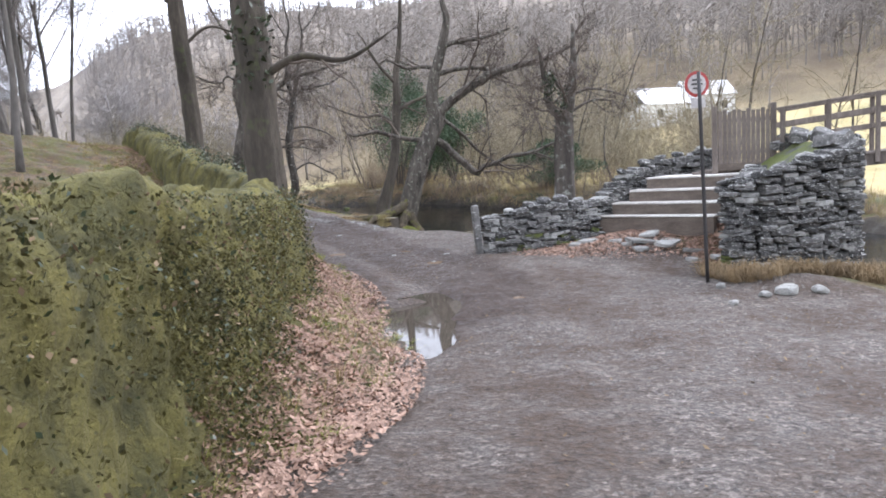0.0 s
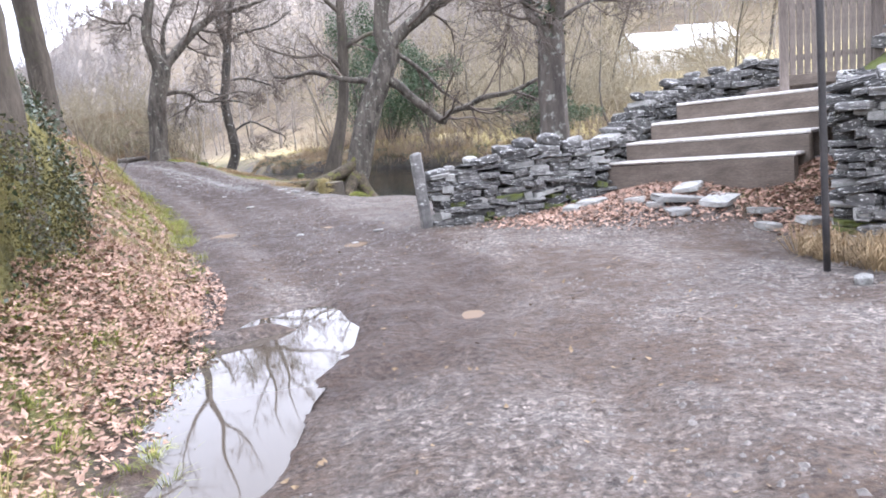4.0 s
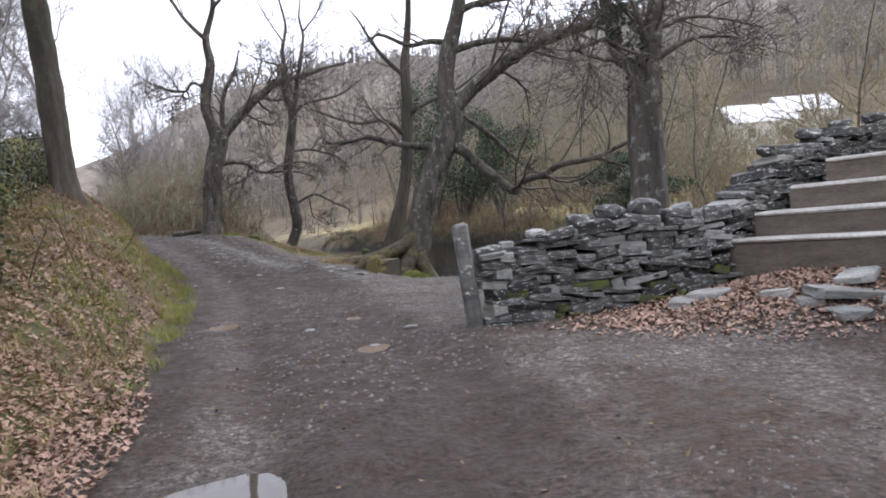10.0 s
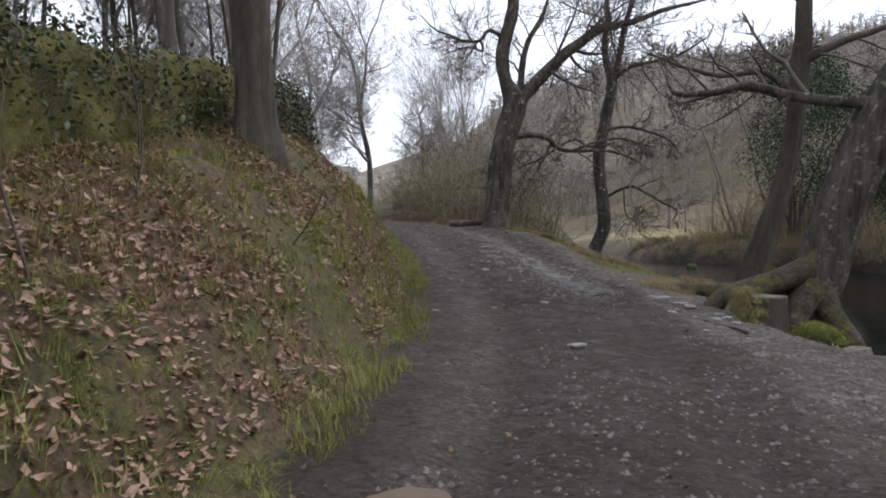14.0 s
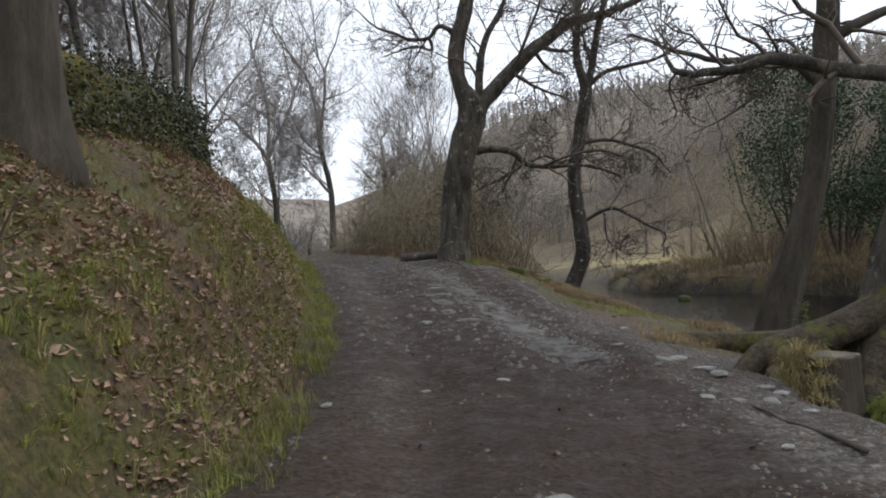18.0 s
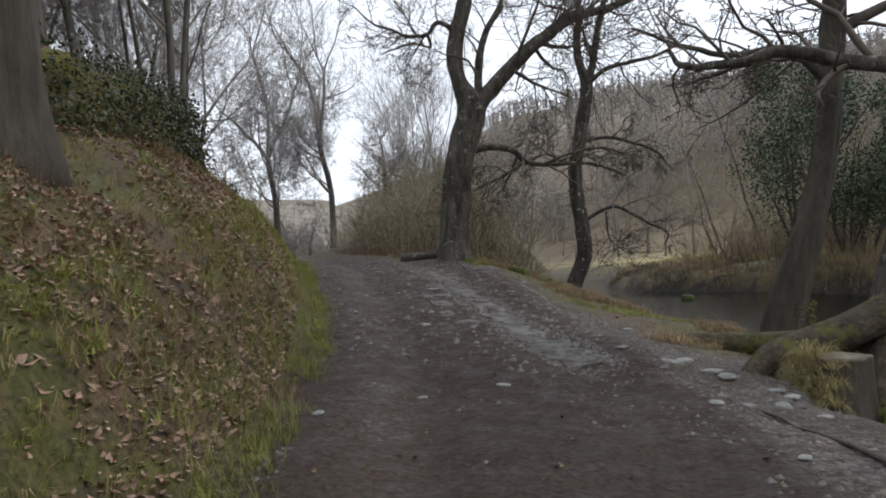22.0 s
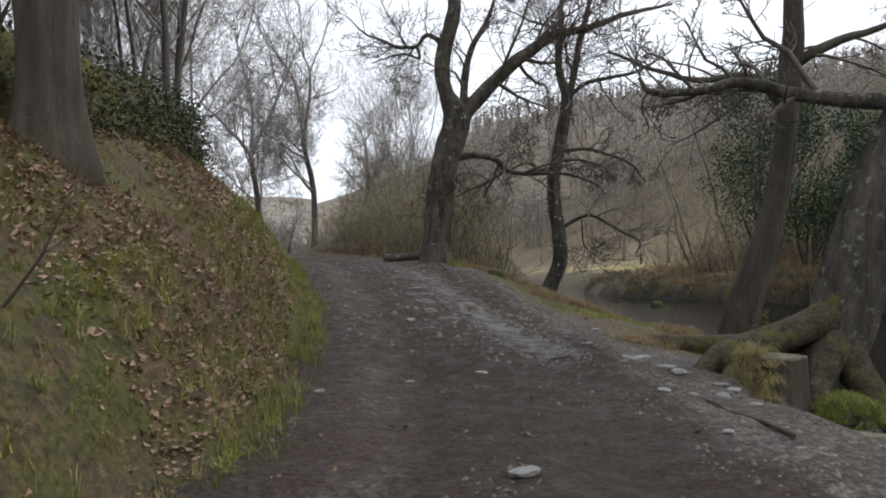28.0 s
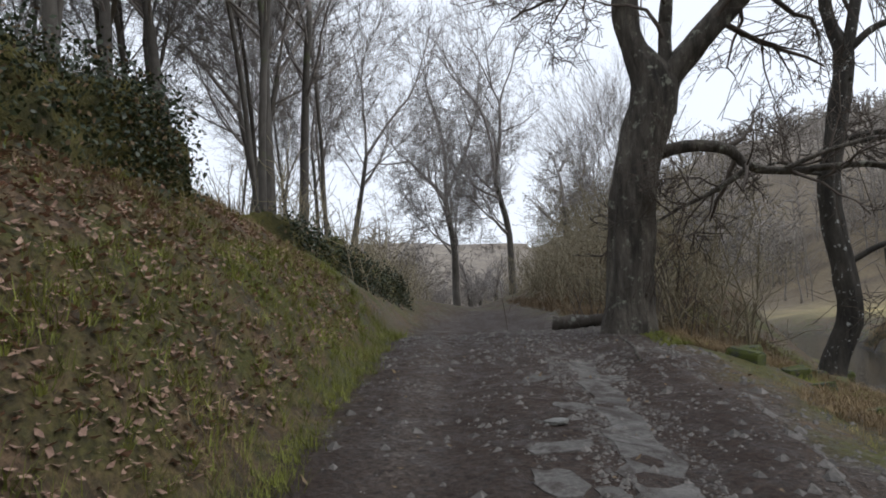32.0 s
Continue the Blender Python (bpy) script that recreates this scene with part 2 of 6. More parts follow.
def ground_material():
    m, nt, b = nodes_of("ground_surface", 0.9)
    att = nt.nodes.new("ShaderNodeAttribute")
    att.attribute_name = "cover"
    sep = nt.nodes.new("ShaderNodeSeparateColor")
    nt.links.new(att.outputs["Color"], sep.inputs[0])
    fine, mid, big = noise_tex(nt, 22, 8, 0.75), noise_tex(nt, 5, 8, 0.75), noise_tex(nt, 0.9, 5, 0.6)
    grain = ramp(nt, fine, [(0.34, grey(0.35)), (0.68, grey(1.6))])
    where = nt.nodes.new("ShaderNodeTexCoord")
    pebble, chip = nt.nodes.new("ShaderNodeTexVoronoi"), nt.nodes.new("ShaderNodeTexVoronoi")
    for vor, size in ((pebble, 19), (chip, 46)):
        vor.inputs["Scale"].default_value = size
        nt.links.new(where.outputs["Object"], vor.inputs["Vector"])
    tones = [ramp(nt, v.outputs["Color"], [(0.15, grey(0.62)), (0.6, grey(1.0)), (0.92, grey(1.75))]) for v in (pebble, chip)]
    stones = mix(nt, 1.0, tones[0], tones[1], "MULTIPLY")
    mud = mix(nt, mid, (0.03, 0.0195, 0.0135), (0.095, 0.066, 0.047))
    gravel = mix(nt, 1.0, mix(nt, mid, (0.08, 0.068, 0.059), (0.19, 0.166, 0.147)), stones, "MULTIPLY")
    lie = ramp(nt, noise_tex(nt, 0.55, 8, 0.75), [(0.42, grey(0)), (0.62, grey(0.95))])
    track = mix(nt, lie, mud, gravel)
    track = mix(nt, ramp(nt, sep.outputs["Blue"], [(0.1, grey(0)), (0.9, grey(0.9))]), track, mix(nt, mix(nt, 0.5, mid, noise_tex(nt, 1.6, 6, 0.7)), (0.017, 0.011, 0.0085), (0.072, 0.048, 0.035)))
    track = mix(nt, ramp(nt, noise_tex(nt, 9, 4, 0.6), [(0.6, grey(0)), (0.66, grey(0.8))]), track, (0.03, 0.02, 0.015))
    soil = mix(nt, ramp(nt, mid, [(0.4, grey(0)), (0.62, grey(1))]), (0.06, 0.04, 0.025), (0.175, 0.118, 0.07))
    grassy = mix(nt, mid, (0.04, 0.045, 0.011), (0.13, 0.12, 0.033))
    wild = mix(nt, ramp(nt, noise_tex(nt, 1.3, 6, 0.7), [(0.42, grey(0)), (0.6, grey(1))]), soil, grassy)
    field = mix(nt, ramp(nt, noise_tex(nt, 0.12, 5, 0.6), [(0.4, grey(0)), (0.62, grey(1))]), (0.46, 0.36, 0.165), (0.30, 0.26, 0.105))
    col = mix(nt, sep.outputs["Red"], wild, track)
    col = mix(nt, sep.outputs["Green"], col, field)
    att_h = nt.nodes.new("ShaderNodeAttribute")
    att_h.attribute_name = "heath_haze"
    # dead moor grass, with distance haze mixed into its pale colour
    heath_haze = mix(nt, ramp(nt, noise_tex(nt, 0.035, 8, 0.7), [(0.35, grey(0)), (0.65, grey(1))]), (0.15, 0.12, 0.092), (0.31, 0.262, 0.205))
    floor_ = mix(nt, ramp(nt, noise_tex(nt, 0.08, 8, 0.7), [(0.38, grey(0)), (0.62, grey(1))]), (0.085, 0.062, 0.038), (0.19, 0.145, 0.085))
    heath_haze = mix(nt, ramp(nt, att_h.outputs["Fac"], [(0.5, grey(0)), (1.0, grey(1))]), floor_, heath_haze)
    col = mix(nt, ramp(nt, att_h.outputs["Fac"], [(0.0, grey(0)), (0.35, grey(1))]), col, heath_haze)
    damp = nt.nodes.new("ShaderNodeAttribute")
    damp.attribute_name = "wet"
    col = mix(nt, damp.outputs["Fac"], col, mix(nt, mid, (0.016, 0.013, 0.009), (0.045, 0.036, 0.024)))
    col = mix(nt, 1.0, col, grain, "MULTIPLY")
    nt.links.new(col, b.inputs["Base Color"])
    b.inputs["Specular IOR Level"].default_value = 0.3
    nt.links.new(ramp(nt, mid, [(0.35, grey(0.5)), (0.6, grey(0.95))]), b.inputs["Roughness"])
    bump(nt, b, mix(nt, 0.4, fine, pebble.outputs["Distance"]), 0.9, 0.035)
    return m


GROUND = ground_material()

# ---- mesh helpers ----
rng = random.Random(7)


def mesh_of(name, verts, faces, mat, smooth=False):
    me = bpy.data.meshes.new(name)
    me.from_pydata([tuple(v) for v in verts], [], faces)
    me.materials.append(mat)
    if smooth:
        me.polygons.foreach_set("use_smooth", [True] * len(me.polygons))
    me.update()
    return me


def part(name, me, parent, m=None, label="", kind=""):
    ob = new(name, me)
    ob.parent = parent
    if m is not None:
        ob.matrix_basis = m
    return tagged(ob, label=label, kind=kind)


def thing(name, label, category, at=(0, 0, 0), group="", kind="", data=None):
    ob = new(name, data)
    ob.matrix_basis = Matrix.Translation(at)
    return tagged(ob, label=label, category=category, group=group, kind=kind)


def box_verts(sx, sy, sz, bevel=0.01):
    """A bevelled box, base at z = 0, as (verts, faces)."""
    bm = bmesh.new()
    bmesh.ops.create_cube(bm, size=1)
    bmesh.ops.scale(bm, vec=(sx, sy, sz), verts=bm.verts)
    bmesh.ops.translate(bm, vec=(0, 0, sz / 2), verts=bm.verts)
    if bevel:
        bmesh.ops.bevel(bm, geom=bm.edges, offset=bevel, segments=1, affect="EDGES")
    vs = [v.co.copy() for v in bm.verts]
    bm.verts.index_update()
    fs = [[v.index for v in f.verts] for f in bm.faces]
    bm.free()
    return vs, fs


def box_mesh(name, sx, sy, sz, mat, bevel=0.01, wobble=0.0):
    vs, fs = box_verts(sx, sy, sz, bevel)
    if wobble:
        vs = [v + Vector((rng.uniform(-1, 1), rng.uniform(-1, 1), rng.uniform(-1, 1))) * wobble for v in vs]
    return mesh_of(name, vs, fs, mat)


class Tubes:
    """Collects tapering tubes into one mesh."""

    def __init__(self):
        self.v, self.f, self.n = [], [], 0

    def add(self, pts, radii, sides, gnarl=0.0):
        pts = np.asarray(pts, float)
        radii = np.asarray(radii, float)
        d = np.gradient(pts, axis=0)
        d /= np.linalg.norm(d, axis=1)[:, None] + 1e-9
        ref = np.array([0.31, 0.83, 0.46]) if abs(d[0, 2]) > 0.7 else np.array([0.1, 0.2, 0.97])
        a = np.cross(d, ref)
        a /= np.linalg.norm(a, axis=1)[:, None] + 1e-9
        b = np.cross(d, a)
        ang = np.arange(sides) * 2 * np.pi / sides
        ring = pts[:, None] + radii[:, None, None] * (np.cos(ang)[None, :, None] * a[:, None] + np.sin(ang)[None, :, None] * b[:, None])
        if gnarl:
            k = np.arange(sides)[None, :] * 0.9 + np.zeros((len(pts), 1))
            lump = gnarl * value_noise(k, pts[:, 2:3] * 0.55 + 0 * k, 1.0, 17) + 0.6 * gnarl * value_noise(k * 1.3, pts[:, 2:3] * 3 + 0 * k, 1.0, 18)
            ring = pts[:, None] + (ring - pts[:, None]) * (1 + lump)[..., None]
        self.v.append(ring.reshape(-1, 3))
        n = len(pts)
        for i in range(n - 1):
            o = self.n + i * sides
            for k in range(sides):
                k2 = (k + 1) % sides
                self.f.append((o + k, o + k2, o + sides + k2, o + sides + k))
        self.f.append(tuple(self.n + (n - 1) * sides + k for k in range(sides)))
        if sides >= 7:
            self.f.append(tuple(self.n + k for k in range(sides))[::-1])
        self.n += n * sides

    def mesh(self, name, mat, smooth=True):
        v = np.concatenate(self.v) if self.v else np.zeros((0, 3))
        me = bpy.data.meshes.new(name)
        me.from_pydata(v.tolist(), [], self.f)
        me.materials.append(mat)
        if smooth:
            me.polygons.foreach_set("use_smooth", [True] * len(me.polygons))
        me.update()
        return me


def crooked(r, start, direction, length, steps, bend, lift=0.0):
    pts = [np.array(start, float)]
    d = np.array(direction, float)
    d /= np.linalg.norm(d)
    for _ in range(steps):
        d = d + np.array([r.gauss(0, bend), r.gauss(0, bend), r.gauss(0, bend) + lift])
        d /= np.linalg.norm(d)
        pts.append(pts[-1] + d * length / steps)
    return np.array(pts)


def sprout(tubes, r, pts, r0, r1, depth, spread, bend, counts, ratio, lift=0.05, start_at=0.25, thin=(0.4, 0.62), least=0.0025):
    """Side branches along a limb, down to twigs."""
    if depth >= len(counts):
        return
    length = np.linalg.norm(np.diff(pts, axis=0), axis=1).sum()
    n = counts[depth]
    n = n if n < 4 else r.randint(int(n * 0.75), int(n * 1.25))
    for k in range(n):
        u = start_at + (1 - start_at) * (k + r.random()) / n
        f = u * (len(pts) - 1)
        i = min(int(f), len(pts) - 2)
        p = pts[i] + (pts[i + 1] - pts[i]) * (f - i)
        d = pts[i + 1] - pts[i]
        d = d / (np.linalg.norm(d) + 1e-9)
        side = np.cross(d, [r.gauss(0, 1), r.gauss(0, 1), r.gauss(0, 1)])
        side /= np.linalg.norm(side) + 1e-9
        a = radians(r.uniform(*spread))
        rad = (r0 + (r1 - r0) * u) * r.uniform(*thin)
        ln = length * ratio * r.uniform(0.55, 1.2) * (1.15 - 0.6 * u)
        steps = 5 if depth == 0 else 3 if depth == 1 else 2
        q = crooked(r, p, d * math.cos(a) + side * math.sin(a), ln, steps, bend, lift)
        rad = max(rad, least)
        end = max(rad * 0.3, least * 0.8)
        rr = np.linspace(rad, end, len(q))
        tubes.add(q, rr, 5 if depth == 0 else 4 if depth == 1 and rad > 0.02 else 3)
        sprout(tubes, r, q, rad, end, depth + 1, spread, bend * 1.05, counts, ratio, lift, 0.2, thin, least)


def smooth_line(points, n=6):
    """Catmull-Rom through points of any width."""
    p = np.array(points, float)
    p = np.vstack([2 * p[0] - p[1], p, 2 * p[-1] - p[-2]])
    out = []
    for i in range(1, len(p) - 2):
        for s in np.linspace(0, 1, n, endpoint=False):
            a, b, c, d = p[i - 1], p[i], p[i + 1], p[i + 2]
            out.append(0.5 * (2 * b + (c - a) * s + (2 * a - 5 * b + 4 * c - d) * s * s + (3 * b - a - 3 * c + d) * s ** 3))
    out.append(p[-2])
    return np.array(out)


def sm(x):
    x = np.clip(x, 0, 1)
    return x * x * (3 - 2 * x)


def value_noise(x, y, scale, seed=0):
    """Smooth noise in -1..1 on arrays."""
    x, y = np.asarray(x, float) * scale, np.asarray(y, float) * scale
    xi, yi = np.floor(x), np.floor(y)
    fx, fy = sm(x - xi), sm(y - yi)

    def h(a, b):
        v = np.sin(a * 127.1 + b * 311.7 + seed * 74.7) * 43758.5453
        return 2 * (v - np.floor(v)) - 1

    return (h(xi, yi) * (1 - fx) + h(xi + 1, yi) * fx) * (1 - fy) + (h(xi, yi + 1) * (1 - fx) + h(xi + 1, yi + 1) * fx) * fy


# ---- terrain: track, bank, river, hills ----
TRACK = smooth_line([(-0.48, -40, 4.2), (-0.18, -10, 1.9), (0.42, 0, 1.05), (1.22, 4, 0.48), (1.62, 7, 0.1), (1.7, 10, -0.05), (1.08, 13, -0.06), (-0.02, 16, 0.0), (-1.25, 19, 0.03),
                     (-2.6, 22.3, 0.08), (-4.4, 25.8, 0.28), (-7.0, 29.4, 0.78), (-10.4, 33.3, 1.28), (-14, 37.3, 1.2), (-20, 44, 1.25), (-30, 55, 1.4), (-42, 69, 1.2), (-60, 90, 0.2), (-200, 300, -6), (-800, 1250, -14)], 8)
RIVER = smooth_line([(26, -60), (21, -15), (18, 4), (15, 14), (11.5, 20.5), (8.2, 24.8), (5.7, 28.0), (3.7, 31.2), (1.3, 34.3), (-1.2, 36.7), (-3.4, 39.2), (-6.2, 43), (-9.5, 48.5), (-13.5, 58), (-24, 75), (-60, 118), (-200, 305), (-790, 1260)], 8)
WATER_Y, WATER_Z = (-60, 10, 22, 28, 31.5, 34, 38, 43, 60, 350, 1400), (-1.7, -1.0, -0.85, -0.74, -0.66, -0.52, -0.32, -0.16, -0.6, -6.5, -14.5)
SHORE_Y, SHORE = (18, 24, 27, 29, 31.3, 33.7, 36.9, 39.5, 41, 42.5, 44, 47, 56, 70), (4.1, 5.0, 5.4, 5.7, 5.3, 4.4, 3.1, 2.5, 2.9, 2.9, 2.0, 1.0, 1.0, 4.1)
BANK_Y, BANK = (28, 34, 40, 42.5, 44.5, 47, 56, 70), (4.1, 5.0, 4.6, 3.2, 1.6, 0.6, 0.6, 4.1)


def along(line, x, y):
    """Signed offset from a line (right of it positive) and the nearest place on it."""
    x, y = np.asarray(x, float).ravel(), np.asarray(y, float).ravel()
    best = np.full(len(x), 1e18)
    off, pos = np.zeros(len(x)), np.zeros((len(x), line.shape[1]))
    for a, b in zip(line[:-1], line[1:]):
        d = b[:2] - a[:2]
        ln = np.hypot(*d)
        s = np.clip(((x - a[0]) * d[0] + (y - a[1]) * d[1]) / ln ** 2, 0, 1)
        px, py = x - a[0] - s * d[0], y - a[1] - s * d[1]
        dist = px * px + py * py
        m = dist < best
        best[m] = dist[m]
        side = d[1] * px - d[0] * py
        off[m] = np.where(side[m] >= 0, 1, -1) * np.sqrt(dist[m])
        pos[m] = a + s[m, None] * (b - a)
    return off, pos


HOLLOWS = [(-0.08, 11.4, 0.62, 1.7, 0.17, 0.08), (0.22, 9.7, 0.3, 0.9, 0.1, 0.0), (0.15, 12.9, 0.3, 0.6, 0.1, 0.2), (1.62, 12.84, 0.24, 0.2, 0.05, 0.0), (0.06, 17.0, 0.32, 0.3, 0.05, 0.2), (-2.5, 19.0, 0.3, 0.45, 0.05, 0.3), (-0.75, 19.6, 0.3, 0.35, 0.05, 0.0)]


def terrain(x, y):
    """Height of the ground, and the masks for track, field and dark mud."""
    shape = np.shape(x)
    x, y = np.ravel(np.asarray(x, float)), np.ravel(np.asarray(y, float))
    s, c = along(TRACK, x, y)
    sr, cr = along(RIVER, x, y)
    n1, n2, n3 = value_noise(x, y, 0.45, 1), value_noise(x, y, 1.7, 2), value_noise(x, y, 5.0, 3)
    cy, cz = c[:, 1], c[:, 2]
    left = np.interp(cy, [-10, 7, 9, 11, 13, 16, 20, 24, 30], [1.7, 1.8, 2.0, 2.3, 2.15, 1.9, 1.85, 1.9, 1.7]) + 0.12 * n2 + 0.1 * n1
    q = -s - left
    hb = np.interp(cy, [-10, 6, 12, 15, 18, 21, 25, 29, 34, 40, 60], [0.7, 0.8, 0.75, 0.9, 1.25, 1.75, 2.3, 2.5, 2.0, 1.6, 1.2])
    wb = np.interp(cy, [-10, 10, 14, 18, 22, 26, 30, 60], [1.4, 1.4, 1.6, 1.9, 2.1, 2.5, 2.7, 3])
    bank = hb * (0.35 * sm(q / (0.35 * wb)) + 0.65 * sm(q / wb)) + 0.16 * np.clip(q - wb, 0, 60) + 0.10 * np.clip(q - 40, 0, 400)
    bank += (0.10 * n2 + 0.05 * n3) * sm(q / 0.5)
    ruts = -0.05 * (np.exp(-((s + 0.75) / 0.3) ** 2) + np.exp(-((s - 0.75) / 0.3) ** 2)) * sm((cy - 5) / 5)
    near = cz + ruts + np.where(q > 0, bank, 0) + 0.035 * n1 + 0.022 * n2 + 0.010 * n3
    right = np.clip(s - 2.0, 0, 6)
    near = near - np.interp(cy, [-3, -2, 20, 25, 28.5, 31.5, 36], [0, 0.05, 0.05, 0.09, 0.14, 0.36, 0.36]) * right
    near = near - 0.22 * sm((s - 1.5 - 0.15 * n2) / 0.3) * sm((cy - 23.5) / 2.5) * (1 - sm((cy - 29) / 4)) - 0.5 * sm((s - np.interp(cy, [25, 26.3, 27.4, 29], [2.4, 2.5, 3.8, 4.3]) - 0.25 * n2) / 0.9) * sm((cy - 22.5) / 4.5) * (1 - sm((cy - 28) / 4))
    verge = np.exp(-(((x - 5.52) / 2.0) ** 2 + ((y - 17.7) / 1.6) ** 2)) * 0.6 + np.exp(-(((x - 7.02) / 0.8) ** 2 + ((y - 16.3) / 0.8) ** 2)) * 0.75 + np.exp(-(((x - 6.62) / 1.3) ** 2 + ((y - 12.6) / 0.8) ** 2)) * 0.25
    near = near + verge
    near = near + 3.9 * np.exp(-((s - 5.6) / 2.3) ** 2) * sm((cy - 34.5) / 9) * (1 - sm((cy - 62) / 20))
    zw = np.interp(cr[:, 1], WATER_Y, WATER_Z)
    banks = np.where(sr > 0, np.interp(cr[:, 1], BANK_Y, BANK), np.interp(cr[:, 1], SHORE_Y, SHORE))
    far_off = np.clip(sr - banks, 0, None)
    dist, bearing = np.hypot(x, y - 20), np.degrees(np.arctan2(x, y - 20))
    slope = np.interp(bearing, [-44, -37, -32, -24, -15, 4, 40, 90], [0.0, 0.05, 0.16, 0.25, 0.29, 0.33, 0.33, 0.3])
    rough_hill = 1 + 0.10 * value_noise(x, y, 0.012, 5) + 0.04 * value_noise(x, y, 0.05, 6)
    hill = slope * 0.82 * np.clip(dist - 90, 0, 520) * sm((far_off - 10) / 60) * rough_hill
    far = zw + 0.4 + 0.25 * n1 + 0.12 * n2 + np.interp(far_off, [0, 2, 5, 20, 45, 90], [0, 0.35, 0.6, 1.2, 5.3, 9.2]) * sm((bearing + 42) / 12) + hill
    head = 0.13 * np.clip(dist - 420, 0, 700) * sm((bearing + 75) / 15) * (1 - sm((bearing + 34) / 10)) * rough_hill
    far, near = far + head, near + head
    low = np.minimum(near, zw + 7 + head)
    side = np.where(sr > 0, far, np.where(s > 1.5, np.maximum(low, zw + 0.2 + 0.12 * n1 + 0.08 * n2), near))
    edge = banks + np.where(sr > 0, 0.5, 0.2) * n1 + np.where(sr > 0, 0.35, 0.15) * n2
    ch = sm((np.abs(sr) - edge) / np.where(sr > 0, 0.9, 0.75))
    z = side * ch + (zw - 0.5) * (1 - ch)
    for hx, hy, rx, ry, depth, turn in HOLLOWS:
        ca, sa = math.cos(turn), math.sin(turn)
        u, v = ((x - hx) * ca + (y - hy) * sa) / rx, (-(x - hx) * sa + (y - hy) * ca) / ry
        z = z - depth * np.exp(-(u * u + v * v) ** 1.5)
    bar_u = (x + 0.3) * 0.94 + (y - 12.65) * 0.34
    z = z + 0.15 * np.exp(-((x + 0.3) * -0.34 + (y - 12.65) * 0.94 + 0.08 * n3) ** 2 / 0.025 - (np.clip(bar_u, -0.5, 0.3) - bar_u) ** 2 / 0.02)
    z = z + (0.06 * value_noise(x, y, 3.1, 41) + 0.035 * value_noise(x, y, 6.0, 43)) * np.exp(-(((x - 1.0) / 1.2) ** 2 + ((y - 11.8) / 2.4) ** 2))
    track = np.where(s < 0, 1 - sm((q + 0.15 * n3 + 0.1) / 0.25), 1 - sm((s - np.interp(cy, [0, 6, 16, 20, 24, 26.5, 29, 40], [6, 6.5, 4.8, 3.6, 4.2, 3.0, 1.75, 1.6]) - 0.3 * n2) / 0.5))
    track = track * (sr < 0) * ch
    field = sm((far_off - 3) / 4) * (1 - sm((far_off - 60) / 40)) * (sr > 0)
    dark = np.clip(1 - sm((s - 1.15 - 0.25 * n2) / 0.5), 0, 1) * sm((cy - 11) / 3) * (0.85 + 0.3 * n1 - 0.75 * np.exp(-((s + 1.0) / 0.35) ** 2)) + 0.5 * np.exp(-((s - 0.1) / 0.9) ** 2) * sm((cy - 14) / 4) + 1.3 * np.exp(-(((x - 1.0) / 0.75) ** 2 + ((y - 12.0) / 1.9) ** 2)) * (0.9 + 0.5 * n2)
    wet = (1 - sm((np.abs(sr) - banks - np.where(sr > 0, 0.7, 0.1) - 0.3 * n2) / 0.35)) * (np.abs(sr) < 7)
    return z.reshape(shape), track.reshape(shape), field.reshape(shape), np.clip(dark, 0, 1).reshape(shape), wet.reshape(shape)


def height(x, y):
    return float(terrain(np.array([x]), np.array([y]))[0][0])


def steps_out(lo, hi, fine, reach_lo, reach_hi):
    mid = list(np.arange(lo, hi, fine))
    out, d, p = [], fine, hi
    while p < reach_hi:
        out.append(p)
        d *= 1.16
        p += d
    out.append(reach_hi)
    back, d, p = [], fine, lo
    while p > reach_lo:
        d *= 1.16
        p -= d
        back.append(max(p, reach_lo))
    return np.array(back[::-1] + mid + out)


def build_ground():
    gx, gy = steps_out(-14, 9, 0.13, -700, 900), steps_out(3, 42, 0.13, -300, 1200)
    X, Y = np.meshgrid(gx, gy)
    Z, T, F, D, W = terrain(X, Y)
    nx, ny = len(gx), len(gy)
    me = bpy.data.meshes.new("ground")
    v = np.stack([X.ravel(), Y.ravel(), Z.ravel()], 1)
    i = np.arange((ny - 1) * (nx - 1))
    o = (i // (nx - 1)) * nx + i % (nx - 1)
    f = np.stack([o, o + 1, o + nx + 1, o + nx], 1)
    me.vertices.add(len(v))
    me.vertices.foreach_set("co", v.ravel())
    me.loops.add(f.size)
    me.loops.foreach_set("vertex_index", f.ravel().astype(np.int32))
    me.polygons.add(len(f))
    me.polygons.foreach_set("loop_start", np.arange(0, f.size, 4, dtype=np.int32))
    me.polygons.foreach_set("use_smooth", np.ones(len(f), bool))
    me.update(calc_edges=True)
    att = me.attributes.new("cover", "FLOAT_COLOR", "POINT")
    att.data.foreach_set("color", np.stack([T.ravel(), F.ravel(), D.ravel(), np.ones(T.size)], 1).ravel())
    me.attributes.new("wet", "FLOAT", "POINT").data.foreach_set("value", W.ravel())
    hth = me.attributes.new("heath_haze", "FLOAT", "POINT")
    # grows with distance, so the hill ground is coloured paler as if hazy
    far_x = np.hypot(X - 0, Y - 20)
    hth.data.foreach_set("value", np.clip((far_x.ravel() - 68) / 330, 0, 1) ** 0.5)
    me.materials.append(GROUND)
    return tagged(new("ground", me), "muddy gravel track, leafy bank and rough fields", "ground", kind="structure")


build_ground()


